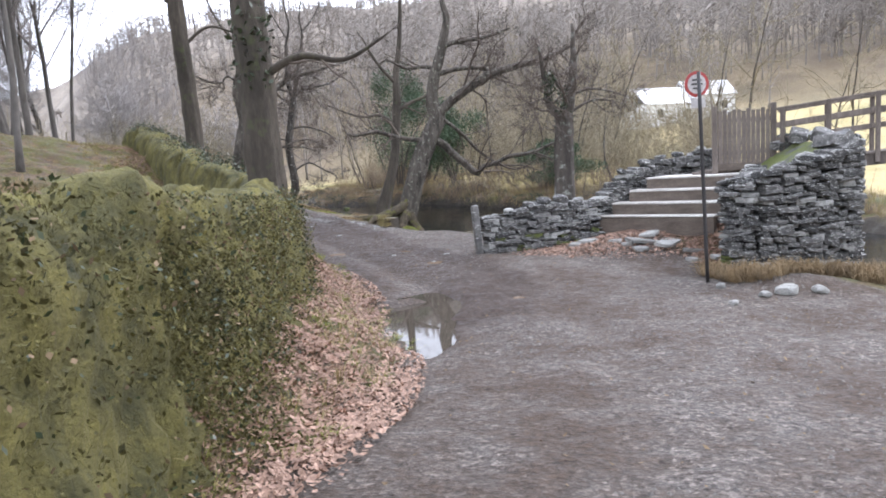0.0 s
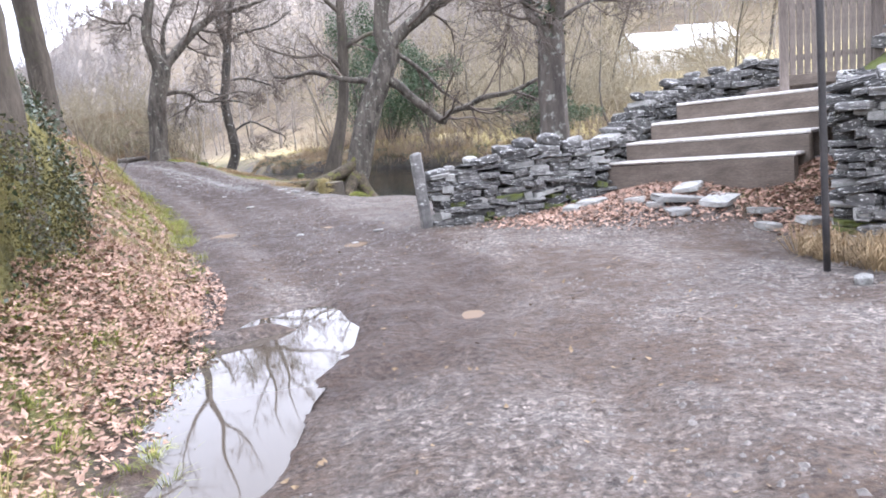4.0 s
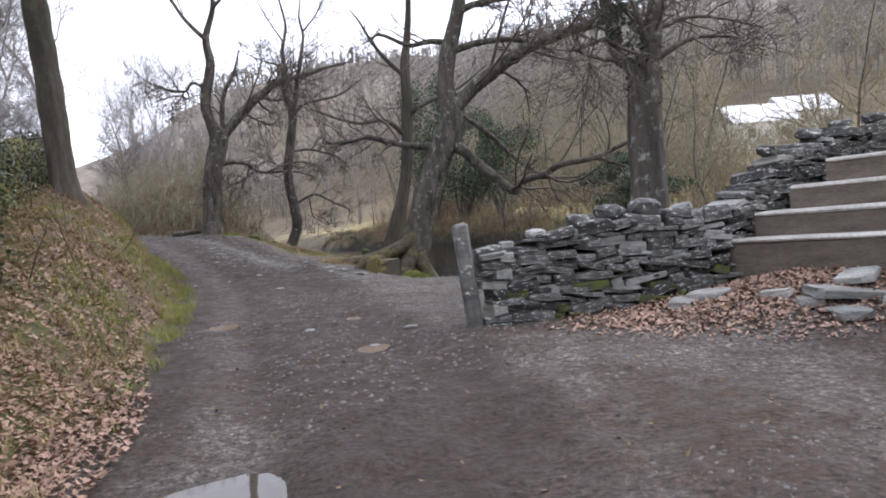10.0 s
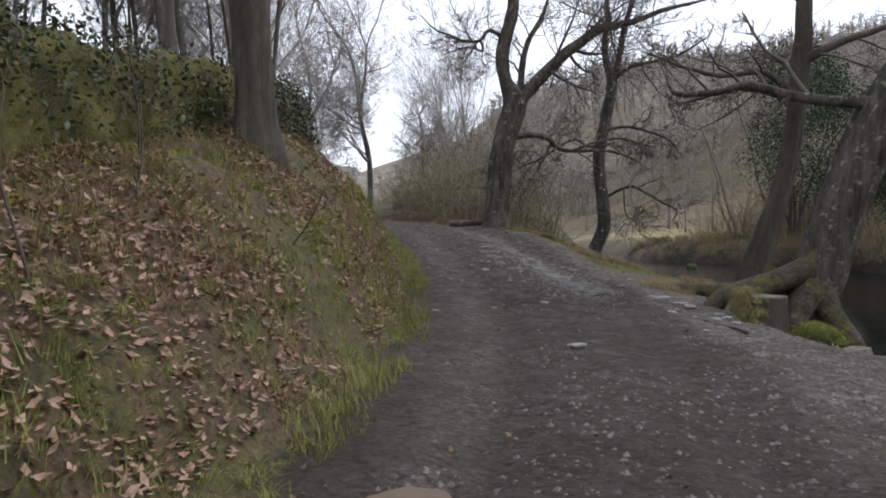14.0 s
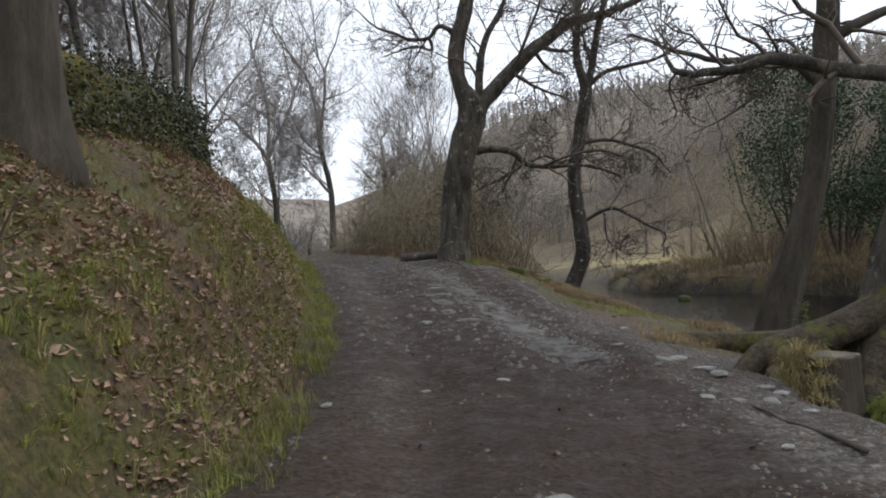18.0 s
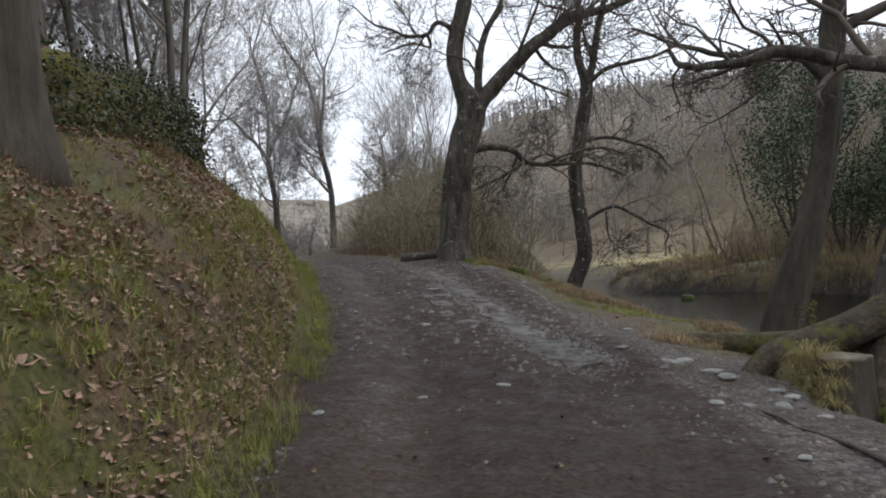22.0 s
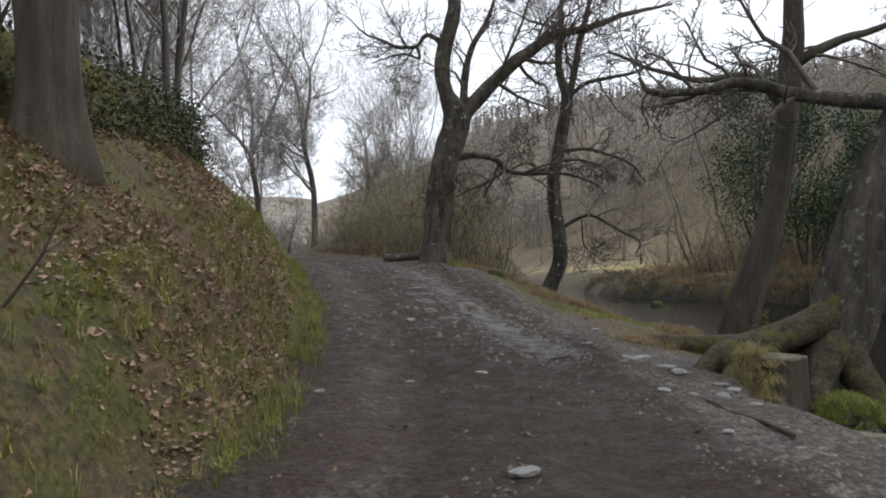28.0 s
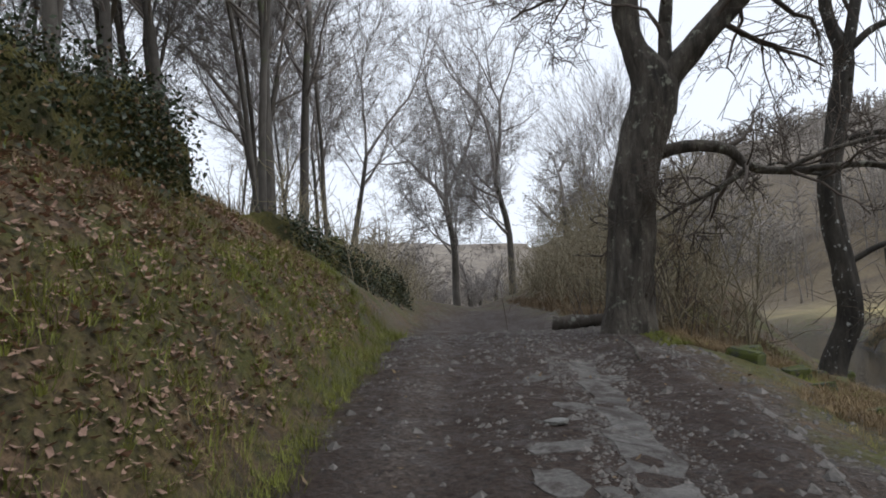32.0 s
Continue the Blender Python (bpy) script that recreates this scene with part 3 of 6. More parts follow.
def build_river():
    line = RIVER
    v, f = [], []
    t = np.gradient(line, axis=0)
    t /= np.linalg.norm(t, axis=1)[:, None]
    for k, (p, d) in enumerate(zip(line, t)):
        z = float(np.interp(p[1], WATER_Y, WATER_Z))
        nrm = np.array([d[1], -d[0]])
        for j, w in enumerate(np.linspace(-6.4, 6.4, 9)):
            v.append((*(p + nrm * w), z))
            if k and j:
                a = k * 9 + j
                f.append((a - 10, a - 9, a, a - 1))
    return tagged(new("water", mesh_of("water", v, f, WATER, True)), "dark rippled river water beside the track", "river", kind="structure")


build_river()


def puddle(hx, hy, rx, ry, turn, drop, mat, label):
    n = 28
    z = height(hx, hy) + drop
    pts = []
    for k in range(n):
        a = 2 * math.pi * k / n
        q = 1.25 + 0.16 * math.sin(2 * a + hx * 7) + 0.12 * math.sin(3 * a + hy) + 0.05 * math.sin(7 * a + hx)
        u, w = rx * q * math.cos(a), ry * q * math.sin(a)
        pts.append((u * math.cos(turn) - w * math.sin(turn), u * math.sin(turn) + w * math.cos(turn), 0))
    me = mesh_of("puddle", pts, [list(range(n))], mat)
    return thing("puddle", label, "puddle", (hx, hy, z), group="puddles on the track", data=me)


puddle(-0.06, 11.3, 0.62, 2.2, 0.03, 0.07, PUDDLE, "shallow rain puddle mirroring bare trees on the muddy track")
puddle(1.62, 12.84, 0.15, 0.14, 0, 0.012, MUD_PUDDLE, "small brown muddy puddle on the track")
puddle(0.06, 17.0, 0.2, 0.22, 0.2, 0.014, MUD_PUDDLE, "small brown puddle among gravel on the track")
puddle(-2.5, 19.0, 0.2, 0.34, 0.3, 0.014, MUD_PUDDLE, "small brown puddle in the wheel rut")
puddle(-0.75, 19.6, 0.22, 0.27, 0.0, 0.014, MUD_PUDDLE, "small brown puddle in the wheel rut")

# ---- trees ----
def tree_base(name, label, x, y, group="", sink=0.15):
    return thing(name, label, "tree", (x, y, height(x, y) - sink), group=group)


def limb_line(r, yaw, pts, wander):
    """A line of (across, up, radius) in the upright plane of heading yaw, wandering a little in depth."""
    ra = np.array([math.cos(radians(yaw)), math.sin(radians(yaw)), 0])
    dp = np.array([-ra[1], ra[0], 0])
    p = smooth_line(pts, 8)
    w = np.cumsum([r.gauss(0, wander * 0.8) for _ in p]) * np.linspace(0, 1, len(p))
    return np.array([ra * a[0] + np.array([0, 0, a[1]]) + dp * b for a, b in zip(p, w)]), p[:, 2]


def add_limbs(base, yaw, limbs, counts, seed, bark, twigs, bend=0.22, spread=(28, 65), ratio=0.5):
    """Limbs of a tree, each a part, and the twigs that they carry."""
    r, crown = random.Random(seed + 500), Tubes()
    for lb in limbs:
        lim = Tubes()
        (x0, z0, r0), (x1, z1, _) = lb[:2]
        if z1 > z0 + 0.15 and r0 > 0.09:
            lb = [(x0 - 0.25 * (x1 - x0), z0 - 0.5, r0 * 0.9)] + lb
        q, lr = limb_line(r, yaw, lb, 0.05)
        lim.add(q, lr, 10 if lr[0] > 0.07 else 6, 0.14)
        part("limb", lim.mesh("limb", bark), base)
        c = counts if lr[0] > 0.11 else (counts[0] * 2 // 3, counts[1] - 1, counts[2])
        long = np.linalg.norm(np.diff(q, axis=0), axis=1).sum()
        sprout(crown, r, q, min(lr[0], 0.13), lr[-1], 0, spread, bend, c, max(ratio, 1.3 / long), 0.05, 0.22, (0.36, 0.58), 0.0066)
    part("twig_cover", crown.mesh("twig_cover", twigs), base, label="bare winter twigs", kind="stuff")


def shaped_tree(name, label, x, y, yaw, trunk, limbs, counts, seed, bark=BARK, twigs=TWIG, bend=0.22, spread=(28, 65), ratio=0.5, roots=5, group="", foot=None, flare=0.55, lead=False):
    """A tree whose trunk and limbs are given as (across, up, radius) in the plane across the heading yaw; the rest grows from them."""
    r = random.Random(seed)
    base = tree_base(name, label, x, y, group)
    up = 0.0
    if foot is not None:
        up = height(x, y) - foot
        base.location.z = foot - 0.15
    tt, crown = Tubes(), Tubes()
    pts, rad = limb_line(r, yaw, trunk + limbs[0][1:] if lead else trunk, 0.008)
    rad = rad * (1 + flare * np.exp(-np.maximum(pts[:, 2], 0) / (rad[0] * 1.1)))
    tt.add(pts, rad, 26, 0.2)
    for k in range(roots):
        a = 2 * math.pi * (k + r.random() * 0.6) / max(roots, 1)
        d = np.array([math.cos(a), math.sin(a), 0])
        ln = trunk[0][2] * r.uniform(3, 5.5)
        q = np.array([d * trunk[0][2] * 0.5 + [0, 0, 0.55], d * trunk[0][2] * 1.5 + [0, 0, 0.22], d * ln * 0.7 + [0, 0, 0.08], d * ln + [0, 0, -0.08]])
        q = smooth_line(q, 3) + np.array([0, 0, up])
        tt.add(q, np.linspace(trunk[0][2] * 0.55, 0.03, 10), 7)
    part("trunk", tt.mesh("trunk", bark), base)
    sprout(crown, r, pts[len(pts) // 2:], rad[-1] * 0.6, rad[-1] * 0.4, 1, spread, bend, counts, 0.4, 0.04, 0.3, (0.4, 0.62), 0.0048)
    part("crown", crown.mesh("crown", twigs), base, label="bare winter twigs")
    add_limbs(base, yaw, limbs[1:] if lead else limbs, counts, seed, bark, twigs, bend, spread, ratio)
    return base


def forked_tree(name, label, seed, tall, radius, bark, twigs, clear=0.46, levels=4, spread=(18, 38), bend=0.13, least=0.0082):
    """A bare tree whose trunk divides again and again into curving, rising limbs and fine twigs."""
    r = random.Random(seed)
    base = thing(name, label, "tree", (0, 0, 0), group="bare woodland trees")
    t, c = Tubes(), Tubes()

    def grow(start, d, length, rad, level):
        steps = 7 if level == 0 else 5 if level == 1 else 3 if level < 4 else 2
        q = crooked(r, start, d, length, steps, bend * (0.28, 0.7, 1.0, 1.1, 1.2, 1.2)[level], (0.0, 0.09, 0.07, 0.05, 0.04, 0.03)[level])
        end = max(rad * 0.62, least * 0.6)
        rr = np.linspace(rad, end, len(q))
        if level == 0:
            rr[0] *= 1.4
            t.add(q, rr, 9, 0.1)
        else:
            c.add(q, rr, 6 if level == 1 else 4 if level == 2 else 3)
        if level >= levels:
            return
        heads = [(1.0, r.uniform(4, 14)), (1.0, r.uniform(*spread))] + ([(1.0, r.uniform(*spread))] if r.random() < 0.4 else [])
        heads += [(r.uniform(0.5 if level == 0 else 0.25, 0.95), r.uniform(spread[1] - 4, spread[1] + 26)) for _ in range((5, 4, 4, 4, 3)[level])]
        for u, a in heads:
            f = u * (len(q) - 1)
            i = min(int(f), len(q) - 2)
            p, e = q[i] + (q[i + 1] - q[i]) * (f - i), q[i + 1] - q[i]
            e = e / np.linalg.norm(e)
            side = np.cross(e, [r.gauss(0, 1), r.gauss(0, 1), r.gauss(0, 0.6)])
            side /= np.linalg.norm(side) + 1e-9
            main = u == 1.0
            ln = length * (r.uniform(0.5, 0.66) if level == 0 else r.uniform(0.56, 0.74)) * (1.0 if main else 0.75)
            grow(p, e * math.cos(radians(a)) + side * math.sin(radians(a)), ln, max((end if main else end * 0.55) * r.uniform(0.7, 0.92), least), level + 1)

    grow((0, 0, -0.3), (r.gauss(0, 0.04), r.gauss(0, 0.04), 1), tall * clear, radius, 0)
    part("trunk", t.mesh("trunk", bark), base)
    part("crown", c.mesh("crown", twigs), base, label="fine bare winter twigs")
    return base


def grown_tree(name, label, seed, tall, radius, counts, bark, twigs, x=0, y=0, z=0, bare=0.35, bend=0.12, spread=(25, 60), ratio=0.33, lean=(0, 0), parent=True):
    """A free-growing bare tree with a leader and side limbs."""
    r = random.Random(seed)
    base = thing(name, label, "tree", (x, y, z), group="bare woodland trees")
    t, c = Tubes(), Tubes()
    pts = crooked(r, (0, 0, -0.3), (lean[0], lean[1], 1), tall, 9, bend * 0.45, 0.05)
    rad = radius * (1 - 0.9 * np.linspace(0, 1, len(pts)) ** 0.8)
    rad[0] *= 1.4
    t.add(pts, rad, 8)
    part("trunk", t.mesh("trunk", bark), base)
    sprout(c, r, pts, radius * 0.8, radius * 0.1, 0, spread, bend, counts, ratio, 0.06, bare, (0.5, 0.75), 0.0045 if tall < 5 else 0.0098)
    part("crown", c.mesh("crown", twigs), base)
    return base


big_oak = shaped_tree("oak_tree", "big forked bare oak with lichened bark beside the track", -9.2, 34.6, 27.7,
            [(-0.16, -0.25, 0.391), (-0.12, -0.07, 0.372), (-0.05, 0.98, 0.321), (0.09, 2.26, 0.302), (0.23, 2.9, 0.295), (0.42, 3.6, 0.296)],
            [[(0.37, 3.69, 0.193), (0.2, 4.19, 0.18), (0.09, 4.71, 0.174), (0.16, 5.35, 0.167), (0.32, 5.86, 0.161), (0.42, 6.37, 0.142), (0.37, 7.28, 0.115), (0.72, 8.43, 0.085), (0.6, 9.8, 0.06), (0.95, 11.4, 0.03), (0.9, 12.6, 0.012)],
             [(0.59, 3.85, 0.103), (0.63, 4.43, 0.096), (0.69, 4.87, 0.084), (0.83, 5.32, 0.071), (1.04, 5.7, 0.064), (1.26, 6.14, 0.051), (1.48, 6.84, 0.026)]],
            (15, 8, 6, 3), 11, BARK_OAK, roots=0, foot=1.25, flare=0.4, lead=True)
add_limbs(big_oak, 27.7, [[(0.63, 3.72, 0.18), (0.96, 4.09, 0.174), (1.37, 4.52, 0.167), (1.9, 5.01, 0.161), (2.31, 5.31, 0.142), (2.71, 5.59, 0.129), (3.23, 5.72, 0.103), (3.88, 5.85, 0.084), (4.67, 6.11, 0.058), (5.71, 6.38, 0.026)],
                   [(0.16, 5.33, 0.071), (-0.07, 5.56, 0.058), (-0.31, 5.61, 0.051), (-0.53, 5.35, 0.045), (-0.98, 5.35, 0.039), (-1.29, 5.49, 0.032), (-1.67, 5.63, 0.026), (-2.17, 6.05, 0.013)],
                   [(-0.5, 5.36, 0.039), (-0.45, 5.07, 0.032), (-0.89, 5.2, 0.026), (-1.6, 5.02, 0.013)]], (13, 8, 6, 3), 18, BARK_OAK, TWIG)
add_limbs(big_oak, 27.7, [[(0.41, 2.68, 0.096), (0.89, 2.74, 0.084), (1.34, 2.65, 0.077), (1.65, 2.38, 0.064), (2.09, 2.28, 0.051), (2.61, 2.29, 0.045), (3.12, 2.22, 0.039), (3.81, 1.93, 0.019)],
                   [(1.65, 2.39, 0.045), (1.14, 2.08, 0.039), (0.66, 1.87, 0.026), (0.2, 1.61, 0.013)],
                   [(2.03, 2.3, 0.039), (2.68, 2.52, 0.032), (3.33, 2.59, 0.032), (3.96, 2.4, 0.019)],
                   [(2.1, 5.03, 0.058), (2.54, 4.93, 0.045), (2.86, 4.89, 0.019)]], (13, 8, 6, 3), 15, BARK_OAK, TWIG)
alder = shaped_tree("alder_tree", "slender crooked bare tree with white lichen at the water's edge", -8.2, 39.7, 27.7,
            [(-0.11, -0.25, 0.252), (-0.07, 0.04, 0.24), (0.12, 0.67, 0.216), (0.38, 1.38, 0.2), (0.37, 2.18, 0.192), (0.25, 2.98, 0.184), (0.23, 3.79, 0.176), (0.38, 4.58, 0.168), (0.53, 5.38, 0.168), (0.68, 6.18, 0.16)],
            [[(0.65, 6.18, 0.112), (0.52, 6.75, 0.104), (0.45, 7.23, 0.104), (0.47, 7.72, 0.096), (0.56, 8.2, 0.088), (0.53, 8.92, 0.072), (0.78, 10.04, 0.052), (0.6, 11.4, 0.032), (0.9, 12.6, 0.012)],
             [(0.71, 6.17, 0.12), (0.84, 6.73, 0.104), (0.96, 7.29, 0.096), (1.08, 7.93, 0.088), (1.25, 8.57, 0.08), (1.48, 9.52, 0.056), (1.41, 10.5, 0.042), (1.7, 11.9, 0.014)]],
            (13, 8, 6, 3), 12, BARK_ALDER, roots=0, foot=0.05, lead=True)
add_limbs(alder, 27.7, [[(0.78, 6.28, 0.072), (1.22, 6.62, 0.064), (1.9, 6.79, 0.056), (2.55, 6.92, 0.048), (3.21, 7.21, 0.04), (3.96, 7.71, 0.016)],
                   [(0.44, 4.58, 0.064), (1.15, 4.66, 0.056), (1.79, 4.52, 0.048), (2.57, 4.19, 0.04), (2.96, 3.66, 0.016)],
                   [(0.49, 2.36, 0.064), (0.95, 2.61, 0.056), (1.37, 2.69, 0.056), (1.84, 2.43, 0.048), (2.31, 2.16, 0.04), (2.78, 1.9, 0.032), (2.71, 1.55, 0.016)],
                   [(1.05, 2.56, 0.032), (1.11, 1.82, 0.024), (1.5, 1.45, 0.016)],
                   [(0.45, 7.96, 0.048), (0.21, 8.29, 0.04), (-0.42, 8.48, 0.032), (-1.05, 8.8, 0.016)]], (13, 8, 6, 3), 18, BARK_ALDER, TWIG)
add_limbs(alder, 27.7, [[(0.28, 3.95, 0.048), (-0.16, 4.05, 0.04), (-0.63, 4.23, 0.032), (-1.12, 4.01, 0.016)]], (13, 8, 6, 3), 13, BARK_ALDER, TWIG)
add_limbs(alder, 27.7, [[(0.58, 9.3, 0.04), (0.0, 10.3, 0.03), (-0.6, 11.6, 0.012)], [(1.45, 9.7, 0.04), (2.2, 10.6, 0.03), (2.8, 11.8, 0.012)]], (11, 7, 5, 2), 31, BARK_ALDER, TWIG)
add_limbs(big_oak, 27.7, [[(0.38, 7.1, 0.08), (-0.4, 8.0, 0.06), (-1.0, 9.4, 0.03), (-1.2, 10.6, 0.012)], [(0.68, 8.3, 0.07), (1.5, 9.2, 0.05), (2.0, 10.6, 0.015)]], (11, 7, 5, 2), 32, BARK_OAK, TWIG)
oak = shaped_tree("leaning_oak_tree", "bare oak leaning over the river with long drooping limbs", -1.3, 29.1, 4,
            [(-0.1, -0.25, 0.4), (0.02, 0.66, 0.36), (0.27, 1.61, 0.335), (0.64, 2.77, 0.325), (0.93, 3.48, 0.32), (1.28, 4.18, 0.315), (1.51, 4.75, 0.291)],
            [[(1.51, 4.72, 0.247), (1.35, 5.48, 0.218), (1.5, 6.34, 0.217), (1.73, 7.03, 0.188), (1.92, 7.73, 0.173), (2.09, 8.57, 0.129), (1.94, 9.58, 0.08), (2.25, 10.9, 0.045), (2.1, 12.2, 0.014)],
             [(1.57, 4.82, 0.203), (2.05, 5.36, 0.188), (2.73, 5.81, 0.18), (3.46, 6.25, 0.172), (4.04, 6.44, 0.143), (4.75, 6.61, 0.128), (5.59, 6.73, 0.106), (6.16, 6.94, 0.078), (6.86, 7.22, 0.035)]],
            (15, 8, 6, 3), 13, BARK_OAK, roots=2, bend=0.26, foot=-0.66, flare=0.08, lead=True)
add_limbs(oak, 4, [[(1.29, 3.92, 0.175), (1.67, 3.78, 0.146), (2.02, 3.41, 0.138), (2.5, 2.97, 0.131), (2.95, 2.56, 0.123), (3.19, 2.78, 0.094), (3.78, 2.93, 0.087), (4.29, 3.14, 0.086), (5.14, 3.23, 0.072), (5.85, 3.48, 0.057), (6.25, 3.65, 0.05), (6.36, 3.92, 0.028)],
                   [(4.72, 3.2, 0.057), (5.28, 3.22, 0.05), (5.9, 2.98, 0.036), (6.51, 2.65, 0.021)],
                   [(1.06, 3.94, 0.117), (0.3, 4.04, 0.095), (-0.28, 4.18, 0.088), (-0.86, 4.37, 0.074), (-1.31, 4.31, 0.059), (-1.91, 4.29, 0.044), (-2.11, 4.53, 0.022)]], (11, 7, 4, 3), 20, BARK_OAK, TWIG)
add_limbs(oak, 4, [[(1.77, 4.7, 0.08), (2.15, 4.41, 0.072), (2.62, 3.97, 0.065), (2.96, 3.56, 0.058), (3.3, 3.25, 0.043), (3.92, 2.82, 0.022)],
                   [(1.61, 6.47, 0.101), (2.34, 6.62, 0.087), (3.06, 6.64, 0.079), (3.76, 6.49, 0.064), (4.38, 6.17, 0.036)],
                   [(1.63, 6.68, 0.087), (1.05, 6.78, 0.073), (0.47, 6.74, 0.058), (-0.25, 7.06, 0.044), (-0.78, 6.89, 0.022)],
                   [(1.86, 7.45, 0.101), (2.54, 7.68, 0.086), (3.4, 7.74, 0.072), (4.54, 8.06, 0.036)]], (13, 8, 6, 3), 17, BARK_OAK, TWIG)
shaped_tree("riverside_tree", "tall bare riverside tree with a mossy green foot", -2.4, 32.4, 27.7,
            [(-0.12, -0.25, 0.306), (-0.08, 0.69, 0.291), (0.06, 1.26, 0.247), (0.4, 2.21, 0.194), (0.65, 3.09, 0.168), (0.79, 3.97, 0.164), (0.87, 4.85, 0.168), (0.95, 5.74, 0.164), (1, 6.81, 0.133), (1.26, 8.4, 0.095), (1.4, 10.4, 0.06), (1.3, 12.4, 0.02)],
            [[(0.9, 4.4, 0.09), (0.2, 5.0, 0.07), (-0.8, 5.0, 0.05), (-2.2, 5.5, 0.02)],
             [(0.95, 5.2, 0.1), (1.7, 5.6, 0.08), (2.8, 6.0, 0.05), (4.0, 6.8, 0.02)],
             [(0.95, 6.4, 0.08), (0.2, 7.2, 0.06), (-0.6, 8.6, 0.02)]],
            (10, 7, 5, 2), 14, BARK_MOSS, roots=5, foot=-0.46)
shaped_tree("ivied_tree", "bare tree with ivy round the fork behind the stone wall", 4.12, 21.55, 4,
            [(-0.26, -0.25, 0.286), (-0.22, 1.64, 0.272), (-0.2, 2.21, 0.255), (-0.19, 3.03, 0.246), (-0.15, 3.84, 0.229), (-0.19, 4.15, 0.237)],
            [[(-0.32, 4.12, 0.114), (-0.51, 4.32, 0.106), (-0.56, 4.61, 0.098), (-0.6, 4.89, 0.09), (-0.7, 5.35, 0.073), (-0.86, 6.09, 0.037)],
             [(-0.06, 4.1, 0.147), (0.02, 4.56, 0.138), (0.09, 5.03, 0.13), (0.15, 5.67, 0.105), (0.11, 6.63, 0.04)],
             [(0.09, 4.23, 0.049), (0.49, 4.44, 0.041), (0.88, 4.52, 0.032), (1.34, 4.45, 0.016)],
             [(-0.59, 4.53, 0.041), (-0.77, 4.61, 0.033), (-1.02, 4.52, 0.025), (-1.35, 4.39, 0.012)],
             [(0.15, 4.71, 0.049), (0.58, 4.83, 0.036), (1.12, 4.74, 0.024), (1.73, 4.53, 0.012)]],
            (11, 7, 5, 2), 15, BARK, roots=4, foot=-0.58)
shaped_tree("ash_tree", "thick upright mossy tree trunk beside the moss-covered wall", -2.62, 13.25, 0,
            [(0, -0.3, 0.33), (-0.05, 2, 0.30), (-0.15, 5, 0.27), (-0.2, 8, 0.22), (-0.1, 13, 0.08)],
            [[(-0.1, 3.2, 0.08), (0.7, 3.6, 0.06), (1.5, 3.5, 0.04), (2.3, 3.9, 0.015)],
             [(-0.2, 6, 0.13), (0.9, 7.2, 0.1), (2.0, 9.5, 0.03)], [(-0.2, 6.5, 0.13), (-1.3, 7.8, 0.1), (-2.4, 10, 0.03)]],
            (7, 5, 4), 16, BARK_MOSS, roots=0)
shaped_tree("bank_tree", "tall straight bare tree on top of the leafy bank", -7.3, 23.2, 28,
            [(0, -0.3, 0.27), (-0.03, 2, 0.24), (-0.2, 5, 0.22), (-0.3, 9, 0.16), (-0.2, 14, 0.05)],
            [[(-0.2, 5.2, 0.1), (-1.1, 6.4, 0.08), (-1.8, 8.5, 0.03)], [(-0.2, 5.8, 0.1), (0.8, 7.0, 0.08), (1.8, 9.4, 0.03)],
             [(-0.1, 4.0, 0.06), (0.7, 4.6, 0.045), (1.6, 4.4, 0.02)]],
            (7, 5, 4), 17, BARK_MOSS, roots=0)

for pts, r0, r1 in (([(-0.98, 29.15, 1.0), (-1.2, 28.95, 0.66), (-1.6, 28.68, 0.44), (-2.05, 28.4, 0.3), (-2.4, 28.15, 0.18), (-2.62, 27.95, -0.05)], 0.22, 0.14),
                    ([(-1.2, 29.0, 0.5), (-1.9, 29.15, 0.24), (-2.7, 29.4, 0.16), (-3.5, 29.55, 0.16), (-4.2, 29.7, 0.04)], 0.2, 0.07),
                    ([(-1.2, 28.9, 0.3), (-1.35, 28.55, 0.0), (-1.45, 28.3, -0.3), (-1.5, 28.1, -0.6)], 0.26, 0.12),
                    ([(-1.1, 29.0, 0.2), (-0.85, 28.8, -0.2), (-0.6, 28.6, -0.55), (-0.45, 28.45, -0.85)], 0.26, 0.12)):
    q = smooth_line([(a + 1.3, b - 29.1, c - oak.location.z) for a, b, c in pts], 5)
    rt = Tubes()
    rt.add(q, np.linspace(r0, r1, len(q)), 11, 0.24)
    part("root", rt.mesh("root", BARK_ROOT), oak, label="thick mossy surface root")

# ivy on the fork
def leaf_clump(name, centre, size, count, leaf, mat, seed, parent, label=""):
    r = random.Random(seed)
    v, f = [], []
    for _ in range(count):
        d = Vector((r.gauss(0, 1), r.gauss(0, 1), r.gauss(0, 1))).normalized() * (r.random() ** 0.4)
        p = Vector(centre) + Vector((d.x * size[0], d.y * size[1], d.z * size[2]))
        a, b = Vector((r.gauss(0, 1), r.gauss(0, 1), r.gauss(0, 1))).normalized(), Vector((r.gauss(0, 1), r.gauss(0, 1), r.gauss(0, 1)))
        b = a.cross(b).normalized()
        s = leaf * r.uniform(0.6, 1.3)
        o = len(v)
        v += [p - a * s, p + b * s * 0.55, p + a * s, p - b * s * 0.55]
        f.append((o, o + 1, o + 2, o + 3))
    return part(name, mesh_of(name, v, f, mat), parent, label=label)


